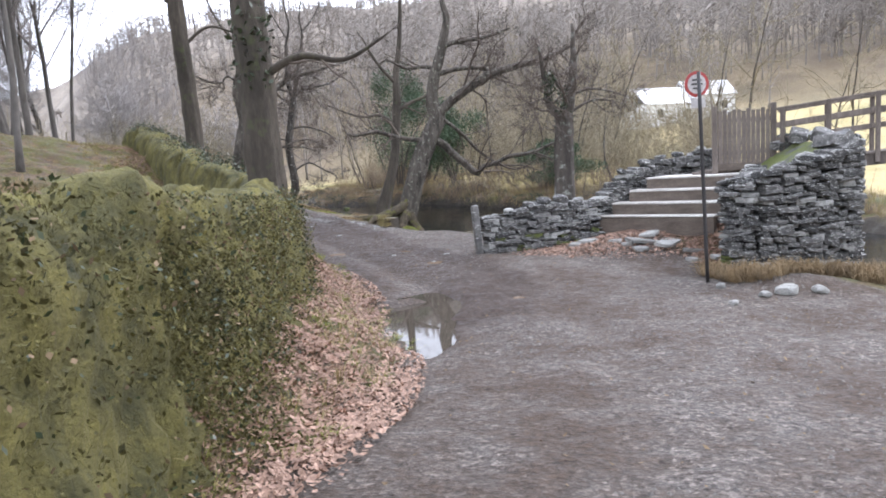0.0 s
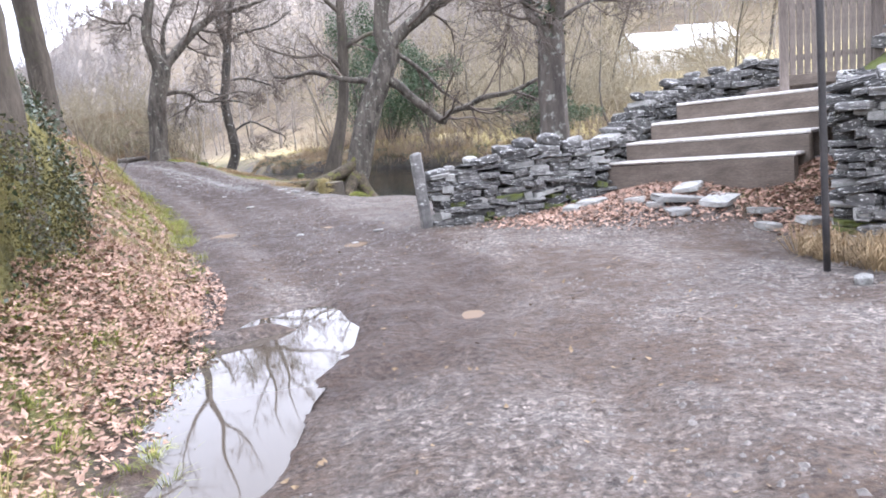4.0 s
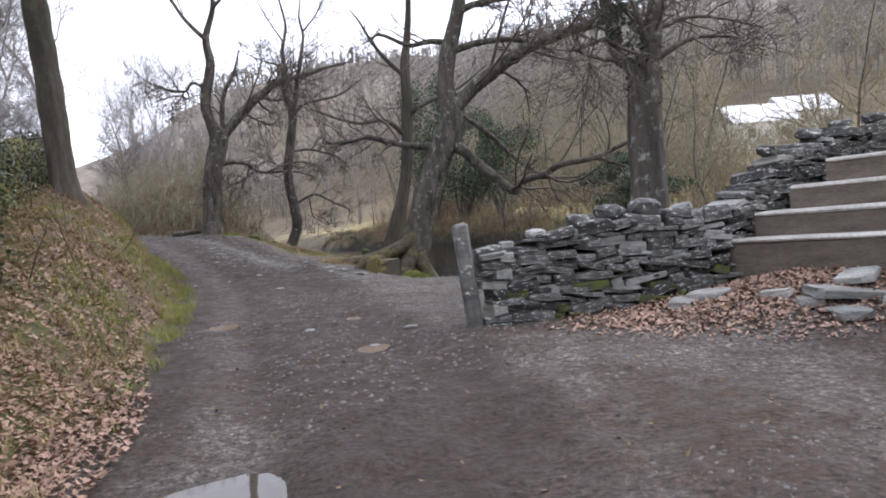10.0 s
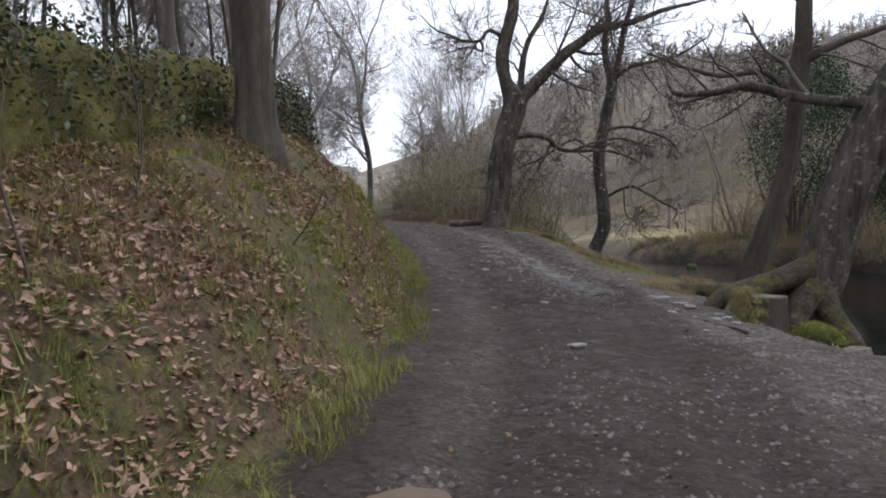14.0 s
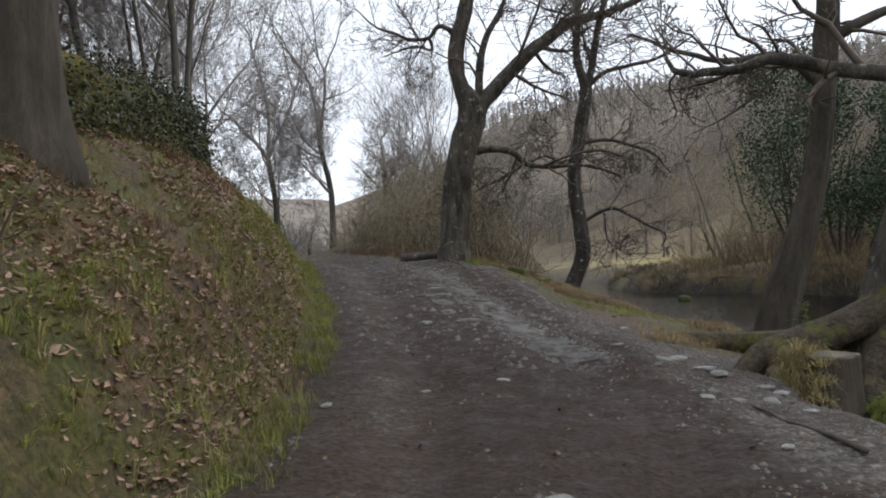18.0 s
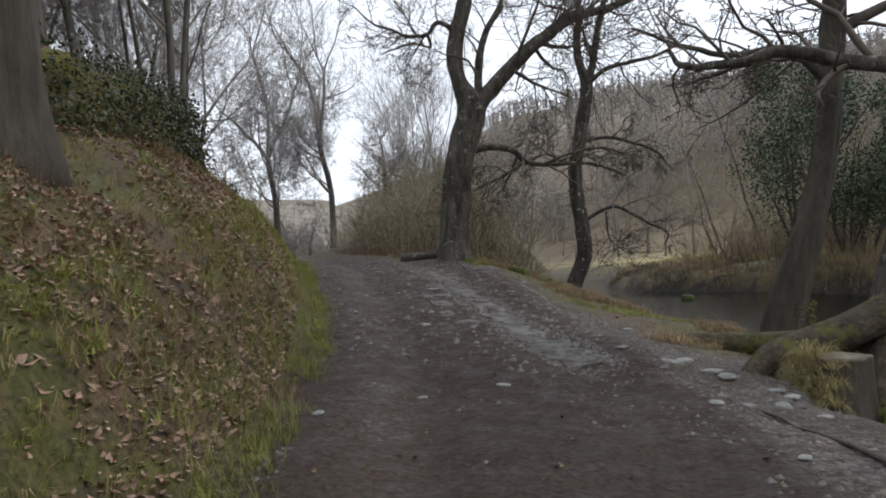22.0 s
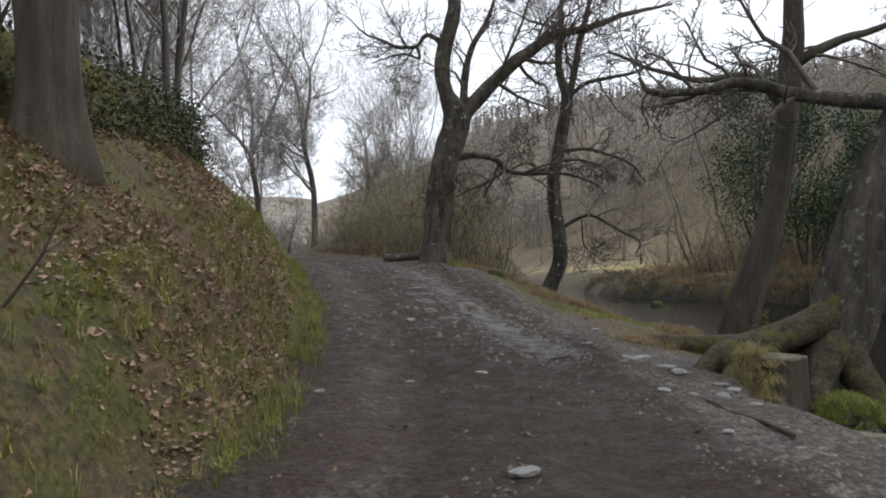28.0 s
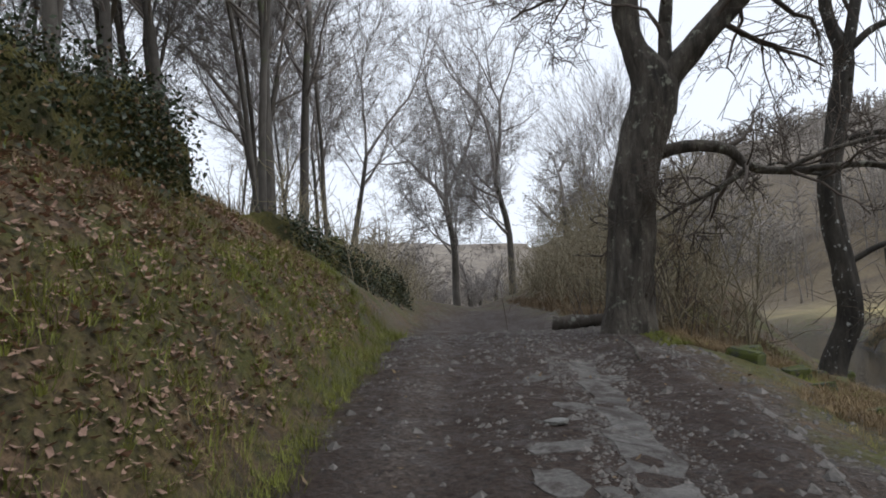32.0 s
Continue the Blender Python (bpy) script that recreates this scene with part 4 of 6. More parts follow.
ivied = bpy.data.objects["ivied_tree"]
leaf_clump("ivy", (-0.15, 0, 4.2), (0.3, 0.3, 0.8), 420, 0.06, IVY, 3, ivied, "dark green ivy")
leaf_clump("ivy", (-0.55, 0, 5.0), (0.22, 0.22, 0.5), 200, 0.06, IVY, 4, ivied, "dark green ivy")
leaf_clump("ivy", (-0.1, 0, 4.0), (0.4, 0.4, 1.5), 420, 0.07, IVY, 5, bpy.data.objects["ash_tree"], "dark green ivy")

# woodland: a few bare trees, then copies
def scatter(proto, spots, low, high, seed, sink=0.1):
    r = random.Random(seed)
    p = np.array(spots, float)
    for k, ((x, y), z) in enumerate(zip(spots, terrain(p[:, 0], p[:, 1])[0])):
        m = pose(x, y, float(z) - sink, 0, 0, r.uniform(0, 360))
        s = r.uniform(low, high)
        if k == 0:
            proto.matrix_basis = m
            continue
        ob = copy_thing(proto, m)
        ob.scale = (s, s, s * r.uniform(0.9, 1.1))


def spots_in(seed, n, x0, x1, y0, y1, keep, gap):
    """Up to n places of an area, no two nearer than gap; keep(x, y, off the track, off the river) picks them."""
    r = np.random.RandomState(seed)
    x, y = r.uniform(x0, x1, n * 40), r.uniform(y0, y1, n * 40)
    m = keep(x, y, along(TRACK, x, y)[0], along(RIVER, x, y)[0])
    out = []
    for p in zip(x[m].tolist(), y[m].tolist()):
        if all((p[0] - q[0]) ** 2 + (p[1] - q[1]) ** 2 > gap * gap for q in out):
            out.append(p)
            if len(out) == n:
                break
    return out


def left_wood(x, y, s, sr):
    return s < -6.5


def far_bank(lo, hi):
    """Beyond the river, leaving the gap through which the white buildings are seen."""
    return lambda x, y, s, sr: (sr > lo) & (sr < hi) & ~(((x - 1) / (y - 5) > 0.27) & ((x - 1) / (y - 5) < 0.37) & (y > 28))


def past_oak(x, y, s, sr):
    return (s > 2.4) & (s < 9) & (sr < -4.4)


def beside_gap(x, y, s, sr):
    """The wood on top of the bank, leaving the view up the track open."""
    return (s < -5.5) & (np.degrees(np.arctan2(-4.2 - x, y - 25.4)) > 50.5)


tall_a = forked_tree("tall_bare_tree", "tall bare tree with fine branches in the wood", 21, 16, 0.135, WOOD_BARK, FAR_TWIG_HAZE)
tall_b = forked_tree("tall_bare_tree", "tall bare tree with fine branches in the wood", 22, 17, 0.15, WOOD_BARK, FAR_TWIG_HAZE, clear=0.42, spread=(16, 34))
tall_c = forked_tree("slim_bare_tree", "slim straight bare tree in the wood", 23, 16, 0.085, WOOD_BARK, FAR_TWIG_HAZE, clear=0.55, spread=(14, 30))
bush_a = grown_tree("scrub_tree", "twiggy olive-brown bare scrub tree by the river", 24, 7, 0.085, (13, 7, 5), SCRUB_TWIG, SCRUB_TWIG, bare=0.06, bend=0.25, ratio=0.45)
bush_b = grown_tree("scrub_tree", "twiggy olive-brown bare scrub tree by the river", 25, 9, 0.1, (13, 7, 5), BARK, SCRUB_TWIG, bare=0.1, bend=0.25, ratio=0.42)
scatter(tall_a, [(-17.5, 34.2), (-20.6, 37.2), (-24.5, 35)] + spots_in(31, 9, -40, -15, 22, 48, beside_gap, 2.6), 0.75, 1.1, 41)
scatter(tall_b, [(-18.8, 33), (-22.5, 36.6), (-27.5, 41)] + spots_in(32, 7, -44, -16, 26, 56, beside_gap, 3.0), 0.75, 1.1, 42)
scatter(tall_c, [(-16.4, 33.2), (-16.8, 29.4), (-19.6, 35.4), (-30.2, 68.2), (-28.4, 70.5), (-32.4, 71), (-27.2, 66), (-33.5, 75), (-29.5, 74.5), (-24.8, 66.8)] + spots_in(33, 18, -32, -12.5, 24, 48, beside_gap, 1.8) + spots_in(39, 10, -24, -7, 5, 24, left_wood, 2.4), 0.75, 1.2, 43)
valley = forked_tree("valley_oak", "tall bare oak standing where the track bends away", 28, 25, 0.36, WOOD_BARK, FAR_TWIG_HAZE, clear=0.42, levels=5, spread=(28, 50), bend=0.15, least=0.013)
scatter(valley, [(-46.2, 71.6), (-36.2, 66.6)], 0.8, 0.82, 53)
low_oak = forked_tree("valley_oak", "broad low bare oak in the valley beyond the track", 29, 12, 0.3, WOOD_BARK, FAR_TWIG_HAZE, clear=0.28, spread=(34, 60), bend=0.18, least=0.016)
scatter(low_oak, [(-50, 78), (-56, 74), (-47, 92), (-62, 96), (-25.5, 58), (-22, 61), (-18.5, 57), (-60, 108), (-70, 110), (-66, 118), (-78, 122), (-74, 132), (-84, 128), (-90, 140), (-80, 106), (-56, 116), (-68, 100)], 0.85, 1.2, 54)
scatter(bush_a, spots_in(34, 30, -30, 16, 20, 72, far_bank(10, 34), 2.2), 0.7, 1.3, 44)
scatter(bush_b, spots_in(35, 34, -30, 20, 20, 80, far_bank(9, 42), 2.2), 0.7, 1.3, 45)
tall_d = grown_tree("hillside_tree", "bare tree on the far wooded hillside", 26, 12, 0.12, (12, 6, 3), HILL_TWIG_HAZE, HILL_TWIG_HAZE, bare=0.15, bend=0.2, ratio=0.4)
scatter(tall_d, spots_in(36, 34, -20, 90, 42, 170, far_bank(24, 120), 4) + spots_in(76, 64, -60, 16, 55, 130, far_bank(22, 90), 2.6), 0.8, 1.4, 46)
bush_c = grown_tree("bank_scrub", "olive-brown bare scrub on the bank past the oak", 27, 3.0, 0.035, (11, 6, 3), SCRUB_TWIG, SCRUB_TWIG, bare=0.03, bend=0.25, ratio=0.5)
scatter(bush_c, [(-9.6, 36.4), (-10.6, 37.6)] + spots_in(58, 80, -34, -8, 36, 62, past_oak, 0.75), 0.75, 1.35, 47)


def brush(name, label, seed, stems, spread, tall, mat):
    """A thicket of many thin upright stems."""
    r = random.Random(seed)
    t = Tubes()
    for _ in range(stems):
        p = (r.gauss(0, spread), r.gauss(0, spread * 0.8), -0.1)
        q = crooked(r, p, (r.gauss(0, 0.3), r.gauss(0, 0.3), 1), tall * r.uniform(0.4, 1.15), 4, 0.16, 0.03)
        rad = r.uniform(0.006, 0.014)
        t.add(q, np.linspace(rad, 0.003, len(q)), 3)
        sprout(t, r, q, rad, 0.003, 1, (20, 55), 0.2, (0, 3), 0.4, 0.05, 0.3)
    return thing(name, label, "shrub", kind="stuff", data=t.mesh(name, mat))


thicket_a = brush("thicket", "bare brown riverside thicket of thin stems", 51, 90, 0.7, 2.4, BRUSH)
thicket_b = brush("thicket", "bare brown riverside thicket of thin stems", 52, 70, 0.8, 1.7, TWIG)
scatter(thicket_a, spots_in(37, 16, -22, -1, 30, 60, far_bank(5.5, 14), 1.6) + spots_in(57, 9, -1, 14, 24, 45, far_bank(4.4, 9), 1.4), 0.7, 1.3, 48)
scatter(thicket_b, [(-10.2, 36.8)] + spots_in(38, 12, -16, 12, 20, 52, far_bank(4.3, 6.5), 1.6), 0.7, 1.3, 49)


def far_woods():
    """Thousands of small bare trees on the far hillside, as one mesh."""
    r = random.Random(88)
    t = Tubes()
    n = 0
    while n < 4400:
        d = 110 + 420 * r.random() ** 1.3
        a = radians(r.uniform(-50, 60))
        x, y = d * math.sin(a), 20 + d * math.cos(a)
        WOOD_TRIES.append((x, y))
        n += 1
    pts = np.array(WOOD_TRIES)
    sr, _ = along(RIVER, pts[:, 0], pts[:, 1])
    s, _ = along(TRACK, pts[:, 0], pts[:, 1])
    keep = ((sr > 30) | (s < -10)) & (value_noise(pts[:, 0], pts[:, 1], 0.03, 44) > -0.35)
    pts = pts[keep]
    zs = terrain(pts[:, 0], pts[:, 1])[0]
    for (x, y), z in zip(pts, zs):
        h = r.uniform(7, 14)
        rad = 0.045 + 0.0005 * math.hypot(x, y)
        p = np.array([(x, y, z - 0.3), (x + r.gauss(0, 0.3), y, z + h * 0.55), (x + r.gauss(0, 0.6), y, z + h)])
        t.add(p, (rad * 1.3, rad, rad * 0.4), 3)
        for _ in range(13):
            b = p[0] + (p[2] - p[0]) * r.uniform(0.25, 0.9)
            e = b + np.array([r.gauss(0, 2.0), r.gauss(0, 2.0), r.uniform(0.3, 2.6)])
            t.add(np.array([b, e]), (rad * 0.85, rad * 0.5), 3)
    return tagged(new("far_woods", t.mesh("far_woods", HILL_TWIG_HAZE)), "bare winter woods covering the far hillside", "woods", kind="stuff")


WOOD_TRIES = []
far_woods()


def scrub_belt(name, label, seed, n, x0, x1, y0, y1, keep, low, high, mat):
    """A dense belt of bare scrub, many thin branching stems in one mesh."""
    r = random.Random(seed)
    g = np.random.RandomState(seed)
    x, y = g.uniform(x0, x1, n), g.uniform(y0, y1, n)
    m = keep(x, y, along(TRACK, x, y)[0], along(RIVER, x, y)[0]) & (value_noise(x, y, 0.22, 91) > -0.45)
    x, y = x[m], y[m]
    t = Tubes()
    for a, b, z in zip(x, y, terrain(x, y)[0]):
        tall = r.uniform(low, high)
        q = crooked(r, (a, b, z - 0.2), (r.gauss(0, 0.25), r.gauss(0, 0.25), 1), tall, 4, 0.14, 0.03)
        rad = 0.006 + 0.0055 * tall
        t.add(q, np.linspace(rad, 0.008, 5), 3)
        sprout(t, r, q, rad, 0.008, 1, (25, 65), 0.22, (0, 9), 0.42, 0.05, 0.15, (0.5, 0.75), 0.0075)
    return tagged(new(name, t.mesh(name, mat)), label, "scrub", kind="stuff")


scrub_belt("scrub_belt", "dense olive-brown bare scrub across the river", 71, 5000, -28, 16, 28, 72, far_bank(11.5, 29), 1.8, 5.5, SCRUB_TWIG)
scrub_belt("scrub_belt", "low tangled brown undergrowth across the river", 72, 800, -24, 14, 26, 60, far_bank(5.5, 14), 0.6, 1.6, BRUSH)


scrub_belt("scrub_belt", "dense brown bare scrub beside the upstream bend", 73, 2600, -24, -1, 45, 66, far_bank(9, 21), 1.5, 4.5, SCRUB_TWIG)
scrub_belt("scrub_belt", "bare brown undergrowth between the woodland trees", 74, 3600, -48, -12, 33, 78, lambda x, y, s, sr: (s < -2.6) & (s > -13), 0.8, 2.8, SCRUB_TWIG)
scrub_belt("scrub_belt", "bare brown undergrowth on the slope past the bend", 75, 1600, -50, -14, 50, 85, lambda x, y, s, sr: (s > 2.4) & (sr < -4.5), 0.8, 2.6, SCRUB_TWIG)


scrub_belt("scrub_belt", "low bare brush before the white farm buildings", 77, 2600, 6, 26, 36, 74, lambda x, y, s, sr: (sr > 12) & (sr < 44) & ((x - 1) / (y - 5) > 0.25) & ((x - 1) / (y - 5) < 0.4), 1.2, 3.4, SCRUB_TWIG)


def holly(x, y, tall, seed):
    base = thing("holly_bush", "dense dark evergreen bush across the river", "bush", (x, y, height(x, y) - 0.1), group="evergreen bushes")
    r = random.Random(seed)
    for k in range(7):
        t = Tubes()
        t.add(crooked(r, (r.gauss(0, 0.15), r.gauss(0, 0.15), -0.1), (r.gauss(0, 0.25), r.gauss(0, 0.25), 1), tall * r.uniform(0.7, 1.0), 6, 0.1), np.linspace(0.06, 0.012, 7), 5)
        part("stem", t.mesh("stem", BARK), base)
    for k in range(10):
        u = k / 9
        leaf_clump("foliage", (r.gauss(0, 0.75), r.gauss(0, 0.75), tall * (0.26 + 0.7 * u)), (1.5 - 0.8 * u, 1.5 - 0.8 * u, tall * 0.15), 1100, 0.055, EVERGREEN, seed * 20 + k, base)
    return base


holly(-2.6, 46.9, 7.4, 61)
holly(-1.0, 47.3, 6.4, 62)
holly(0.9, 46.2, 5.0, 63)
holly(6.0, 40.5, 2.6, 64)


def stone_mesh(seed, mat):
    """An irregular slab-like stone in a unit box."""
    r = random.Random(seed)
    n, ring = 8, []
    for cx, cy in ((0.5, 0.5), (-0.5, 0.5), (-0.5, -0.5), (0.5, -0.5)):
        a, b = r.uniform(0.03, 0.17), r.uniform(0.04, 0.3)
        one, two = (cx - math.copysign(a, cx), cy), (cx, cy - math.copysign(b, cy))
        ring += [two, one] if cx * cy > 0 else [one, two]
    v = []
    wedge = r.uniform(-0.25, 0.25)
    for z, q in ((-0.5, 0.95), (-0.4, 1.0), (0.36, 0.98), (0.5, 0.92)):
        v += [(x * q + r.uniform(-0.03, 0.03), y * q + r.uniform(-0.03, 0.03), z * (1 + wedge * x) + r.uniform(-0.07, 0.07)) for x, y in ring]
    f = [tuple(range(n))[::-1], tuple(range(3 * n, 4 * n))]
    for j in range(3):
        f += [(j * n + k, j * n + (k + 1) % n, (j + 1) * n + (k + 1) % n, (j + 1) * n + k) for k in range(n)]
    return mesh_of("stone", v, f, mat)


SLABS = [stone_mesh(70 + k, SLATE) for k in range(12)]
PALES = [stone_mesh(170 + k, BOULDER) for k in range(5)]


def boulder_mesh(seed, mat):
    """A rounded, dented stone in a unit box."""
    r = random.Random(seed)
    bm = bmesh.new()
    bmesh.ops.create_icosphere(bm, subdivisions=2, radius=0.5)
    off = Vector((r.uniform(0, 50), r.uniform(0, 50), r.uniform(0, 50)))
    for v in bm.verts:
        v.co *= 1 + 0.34 * noise.noise(v.co * 2.3 + off)
        v.co = Vector([max(-0.4, min(0.4, c)) for c in v.co])
    me = bpy.data.meshes.new("stone")
    bm.to_mesh(me)
    bm.free()
    me.materials.append(mat)
    return me


ROUNDS = [boulder_mesh(90 + k, BOULDER) for k in range(6)]
SHORE_SLABS = [stone_mesh(150 + k, OLD_POST) for k in range(4)]
MOSSY = [stone_mesh(110 + k, MOSSY_STONE) for k in range(6)]
MOSSY_ROUNDS = [boulder_mesh(120 + k, MOSSY_STONE) for k in range(4)]
DARK_ROUNDS = [boulder_mesh(125 + k, SLATE) for k in range(3)]


def dry_wall(parent, line, thick, seed, course=(0.035, 0.095), lengths=(0.16, 0.55), pool=SLABS, cap=0.25):
    """Courses of slabs along a line of (x, y, base, top); each slab a part."""
    r = random.Random(seed)
    line = np.array(line, float)
    seg = np.hypot(*np.diff(line[:, :2], axis=0).T)
    at = np.r_[0, np.cumsum(seg)]
    total = at[-1]
    z, top_z, k = line[:, 2].min(), line[:, 3].max(), 0
    while z < top_z:
        h = r.uniform(*course)
        u = r.uniform(-0.3, 0)
        while u < total:
            ln = r.uniform(*lengths) * (0.8 + 2.0 * h)
            m = min(max(u + ln / 2, 0.02), total - 0.02)
            x, y, b, t = (float(np.interp(m, at, line[:, i])) for i in range(4))
            if b - h < z < t - 0.02:
                i = min(max(int(np.searchsorted(at, m)) - 1, 0), len(seg) - 1)
                d = line[i + 1, :2] - line[i, :2]
                yaw = math.degrees(math.atan2(d[1], d[0])) + r.gauss(0, 4)
                hh = min(h * r.uniform(0.75, 1.3) * (1.7 if r.random() < 0.12 else 1), t - z + 0.03)
                out = r.gauss(0, 0.03)
                nx, ny = d[1] / np.hypot(*d), -d[0] / np.hypot(*d)
                luck = r.random()
                kind_of = PALES if luck < 0.1 else MOSSY if z < b + 0.5 and luck > 0.72 else pool
                ob = part("stone", r.choice(kind_of), parent, pose(x + nx * out, y + ny * out, z + hh / 2 + r.gauss(0, 0.01), r.gauss(0, 5), r.gauss(0, 7), yaw + r.gauss(0, 4)))
                ob.scale = (ln * r.uniform(0.95, 1.06), thick * r.uniform(0.86, 1.04), hh * 1.12)
                k += 1
            u += ln * 0.98
        z += h * 0.95
    return k


wall_a = thing("dry_stone_wall", "lichened grey dry-stone slate wall climbing beside the steps", "wall", kind="structure")
G_A = [(1.4, 17.72), (2.62, 18.15), (3.42, 18.3), (4.17, 18.55), (4.77, 19.0), (5.32, 19.45), (6.42, 20.0), (7.72, 19.9)]
TOPS_A = (0.85, 1.1, 1.12, 1.05, 1.5, 1.78, 2.0, 2.2)
dry_wall(wall_a, [(x, y, height(x, y) - 0.15, t) for (x, y), t in zip(G_A, TOPS_A)], 0.5, 81)
for k, (x, y, z, s) in enumerate([(2.47, 18.1, 1.12, 0.30), (2.87, 18.2, 1.17, 0.42), (3.27, 18.25, 1.2, 0.46), (3.72, 18.4, 1.14, 0.3), (1.97, 17.95, 1.0, 0.26), (5.02, 19.2, 1.75, 0.34), (5.72, 19.65, 1.95, 0.36), (6.72, 20.0, 2.1, 0.34), (7.32, 19.95, 2.22, 0.3), (1.62, 17.8, 0.9, 0.24), (6.22, 19.9, 2.05, 0.3)]):
    ob = part("cope_stone", (DARK_ROUNDS + ROUNDS[:2])[k % 5], wall_a, pose(x, y, z + 0.05, 8 * math.sin(k), 9 * math.cos(k * 2), 50 * k), label="pale rounded cope stone")
    ob.scale = (s * 1.15, s * 0.9, s * 0.55)
    ob.location.z -= 0.05

abut = thing("stone_abutment", "rough slate abutment wall holding up the footbridge", "wall", kind="structure")
n_ab = dry_wall(abut, [(7.5, 16.85, 0.9, 1.75), (6.95, 15.7, 0.25, 1.65), (6.2, 14.4, -0.2, 1.6), (5.78, 13.85, -0.35, 1.62), (6.15, 13.55, -0.4, 1.7), (7.05, 13.5, -0.45, 1.95), (7.85, 13.75, -0.6, 2.2), (8.25, 14.5, -0.8, 2.3), (8.55, 15.7, -0.8, 2.35)], 0.5, 82, (0.035, 0.095), (0.14, 0.46))
core_v, core_f = [], []
outline = [(7.55, 17.0), (7.05, 15.7), (6.35, 14.45), (5.98, 14.05), (6.25, 13.8), (7.05, 13.75), (7.65, 13.95), (8.05, 14.6), (8.35, 15.7), (8.6, 17.4), (7.9, 17.6)]
tops = (1.6, 1.5, 1.45, 1.45, 1.55, 1.8, 2.1, 2.2, 2.25, 2.25, 1.8)
for (x, y), t in zip(outline, tops):
    core_v += [(x, y, -1.0), (x, y, t)]
m_out = len(outline)
core_f = [(2 * k, (2 * k + 2) % (2 * m_out), (2 * k + 3) % (2 * m_out), 2 * k + 1) for k in range(m_out)] + [tuple(2 * k + 1 for k in range(m_out))]
part("rubble_core", mesh_of("rubble_core", core_v, core_f, MOSSY_STONE), abut)
r_ab = random.Random(5)
for k in range(26):
    i = r_ab.random() * (m_out - 1)
    j = int(i)
    f = i - j
    x, y, t = (outline[j][0] * (1 - f) + outline[j + 1][0] * f, outline[j][1] * (1 - f) + outline[j + 1][1] * f, tops[j] * (1 - f) + tops[j + 1] * f)
    ob = part("cope_stone", r_ab.choice(SLABS + ROUNDS), abut, pose(x + r_ab.gauss(0, 0.08), y + r_ab.gauss(0, 0.1), t + 0.14, r_ab.gauss(0, 14), r_ab.gauss(0, 14), r_ab.uniform(0, 360)))
    s = r_ab.uniform(0.3, 0.55)
    ob.scale = (s, s * 0.7, s * 0.45)

# ---- steps ----
stairs = thing("steps", "four weathered timber-edged steps with treads coloured pale for wet glare", "steps")
across = Vector((0.715, -0.70, 0))
climb = Vector((0.70, 0.715, 0))
yaw_s = math.degrees(math.atan2(across.y, across.x))
for k, (lo, hi) in enumerate(((-1.5, 1.5), (-1.42, 1.46), (-1.25, 1.42), (-1.1, 1.5))):
    c = Vector((5.32, 17.38, 0)) + climb * (0.36 * k) + across * (0.12 * k + (lo + hi) / 2)
    wide, top = hi - lo, 0.74 + 0.288 * k
    part("riser", box_mesh("riser", wide, 0.13, 0.9, SLEEPER, 0.012, 0.008), stairs, pose(c.x, c.y, top - 0.95, 0, -1.0, yaw_s + (k % 3 - 1) * 0.8))
    deep = 0.46 if k < 3 else 1.1
    t = c + climb * (deep / 2 - 0.08)
    part("tread", box_mesh("tread", wide + 0.01, deep, 0.055, TREAD_GLARE, 0.018, 0.006), stairs, pose(t.x, t.y, top - 0.05, 0, -1.0, yaw_s), label="tread coloured pale for wet glare")

# ---- footbridge with picket gate ----
bridge = thing("footbridge", "grey timber footbridge with plank deck and post rails", "bridge")
g0, g1 = Vector((6.98, 17.78, 1.76)), Vector((8.1, 17.52, 1.76))
gate = thing("picket_gate", "weathered close-boarded picket gate at the top of the steps", "gate", (0, 0, 0))
dg = (g1 - g0)
yaw_g = math.degrees(math.atan2(dg.y, dg.x))
for k in range(11):
    p = g0 + dg * ((k + 0.5) / 11)
    part("picket", box_mesh("picket", 0.092, 0.022, 1.24 + 0.03 * math.sin(k * 2.3), TIMBER, 0.006), gate, pose(p.x, p.y, 1.84, 0, 0, yaw_g))
for z in (2.05, 2.8):
    p = (g0 + g1) / 2
    part("gate_rail", box_mesh("gate_rail", 1.2, 0.04, 0.09, TIMBER, 0.006), gate, pose(p.x + 0.01, p.y + 0.035, z, 0, 0, yaw_g))
part("kick_board", box_mesh("kick_board", 1.28, 0.06, 0.16, SLEEPER, 0.01), gate, pose((g0.x + g1.x) / 2, (g0.y + g1.y) / 2 - 0.02, 1.68, 0, 0, yaw_g))
for p in (g0 - dg.normalized() * 0.07, g1 + dg.normalized() * 0.07):
    part("gate_post", box_mesh("gate_post", 0.12, 0.12, 1.75, TIMBER, 0.012), gate, pose(p.x, p.y, 1.45, 0, 0, yaw_g))
b_dir = Vector((0.88, -0.42, 0)).normalized()
b_side = Vector((-b_dir.y, b_dir.x, 0))
yaw_b = math.degrees(math.atan2(b_dir.y, b_dir.x))
rise = 0.10
B0 = Vector((8.25, 17.47, 1.77))


def on_bridge(u, w, z):
    p = B0 + b_dir * u + b_side * w
    return (p.x, p.y, B0.z + (rise * min(u, 5) if u < 5 else rise * 5) + z)


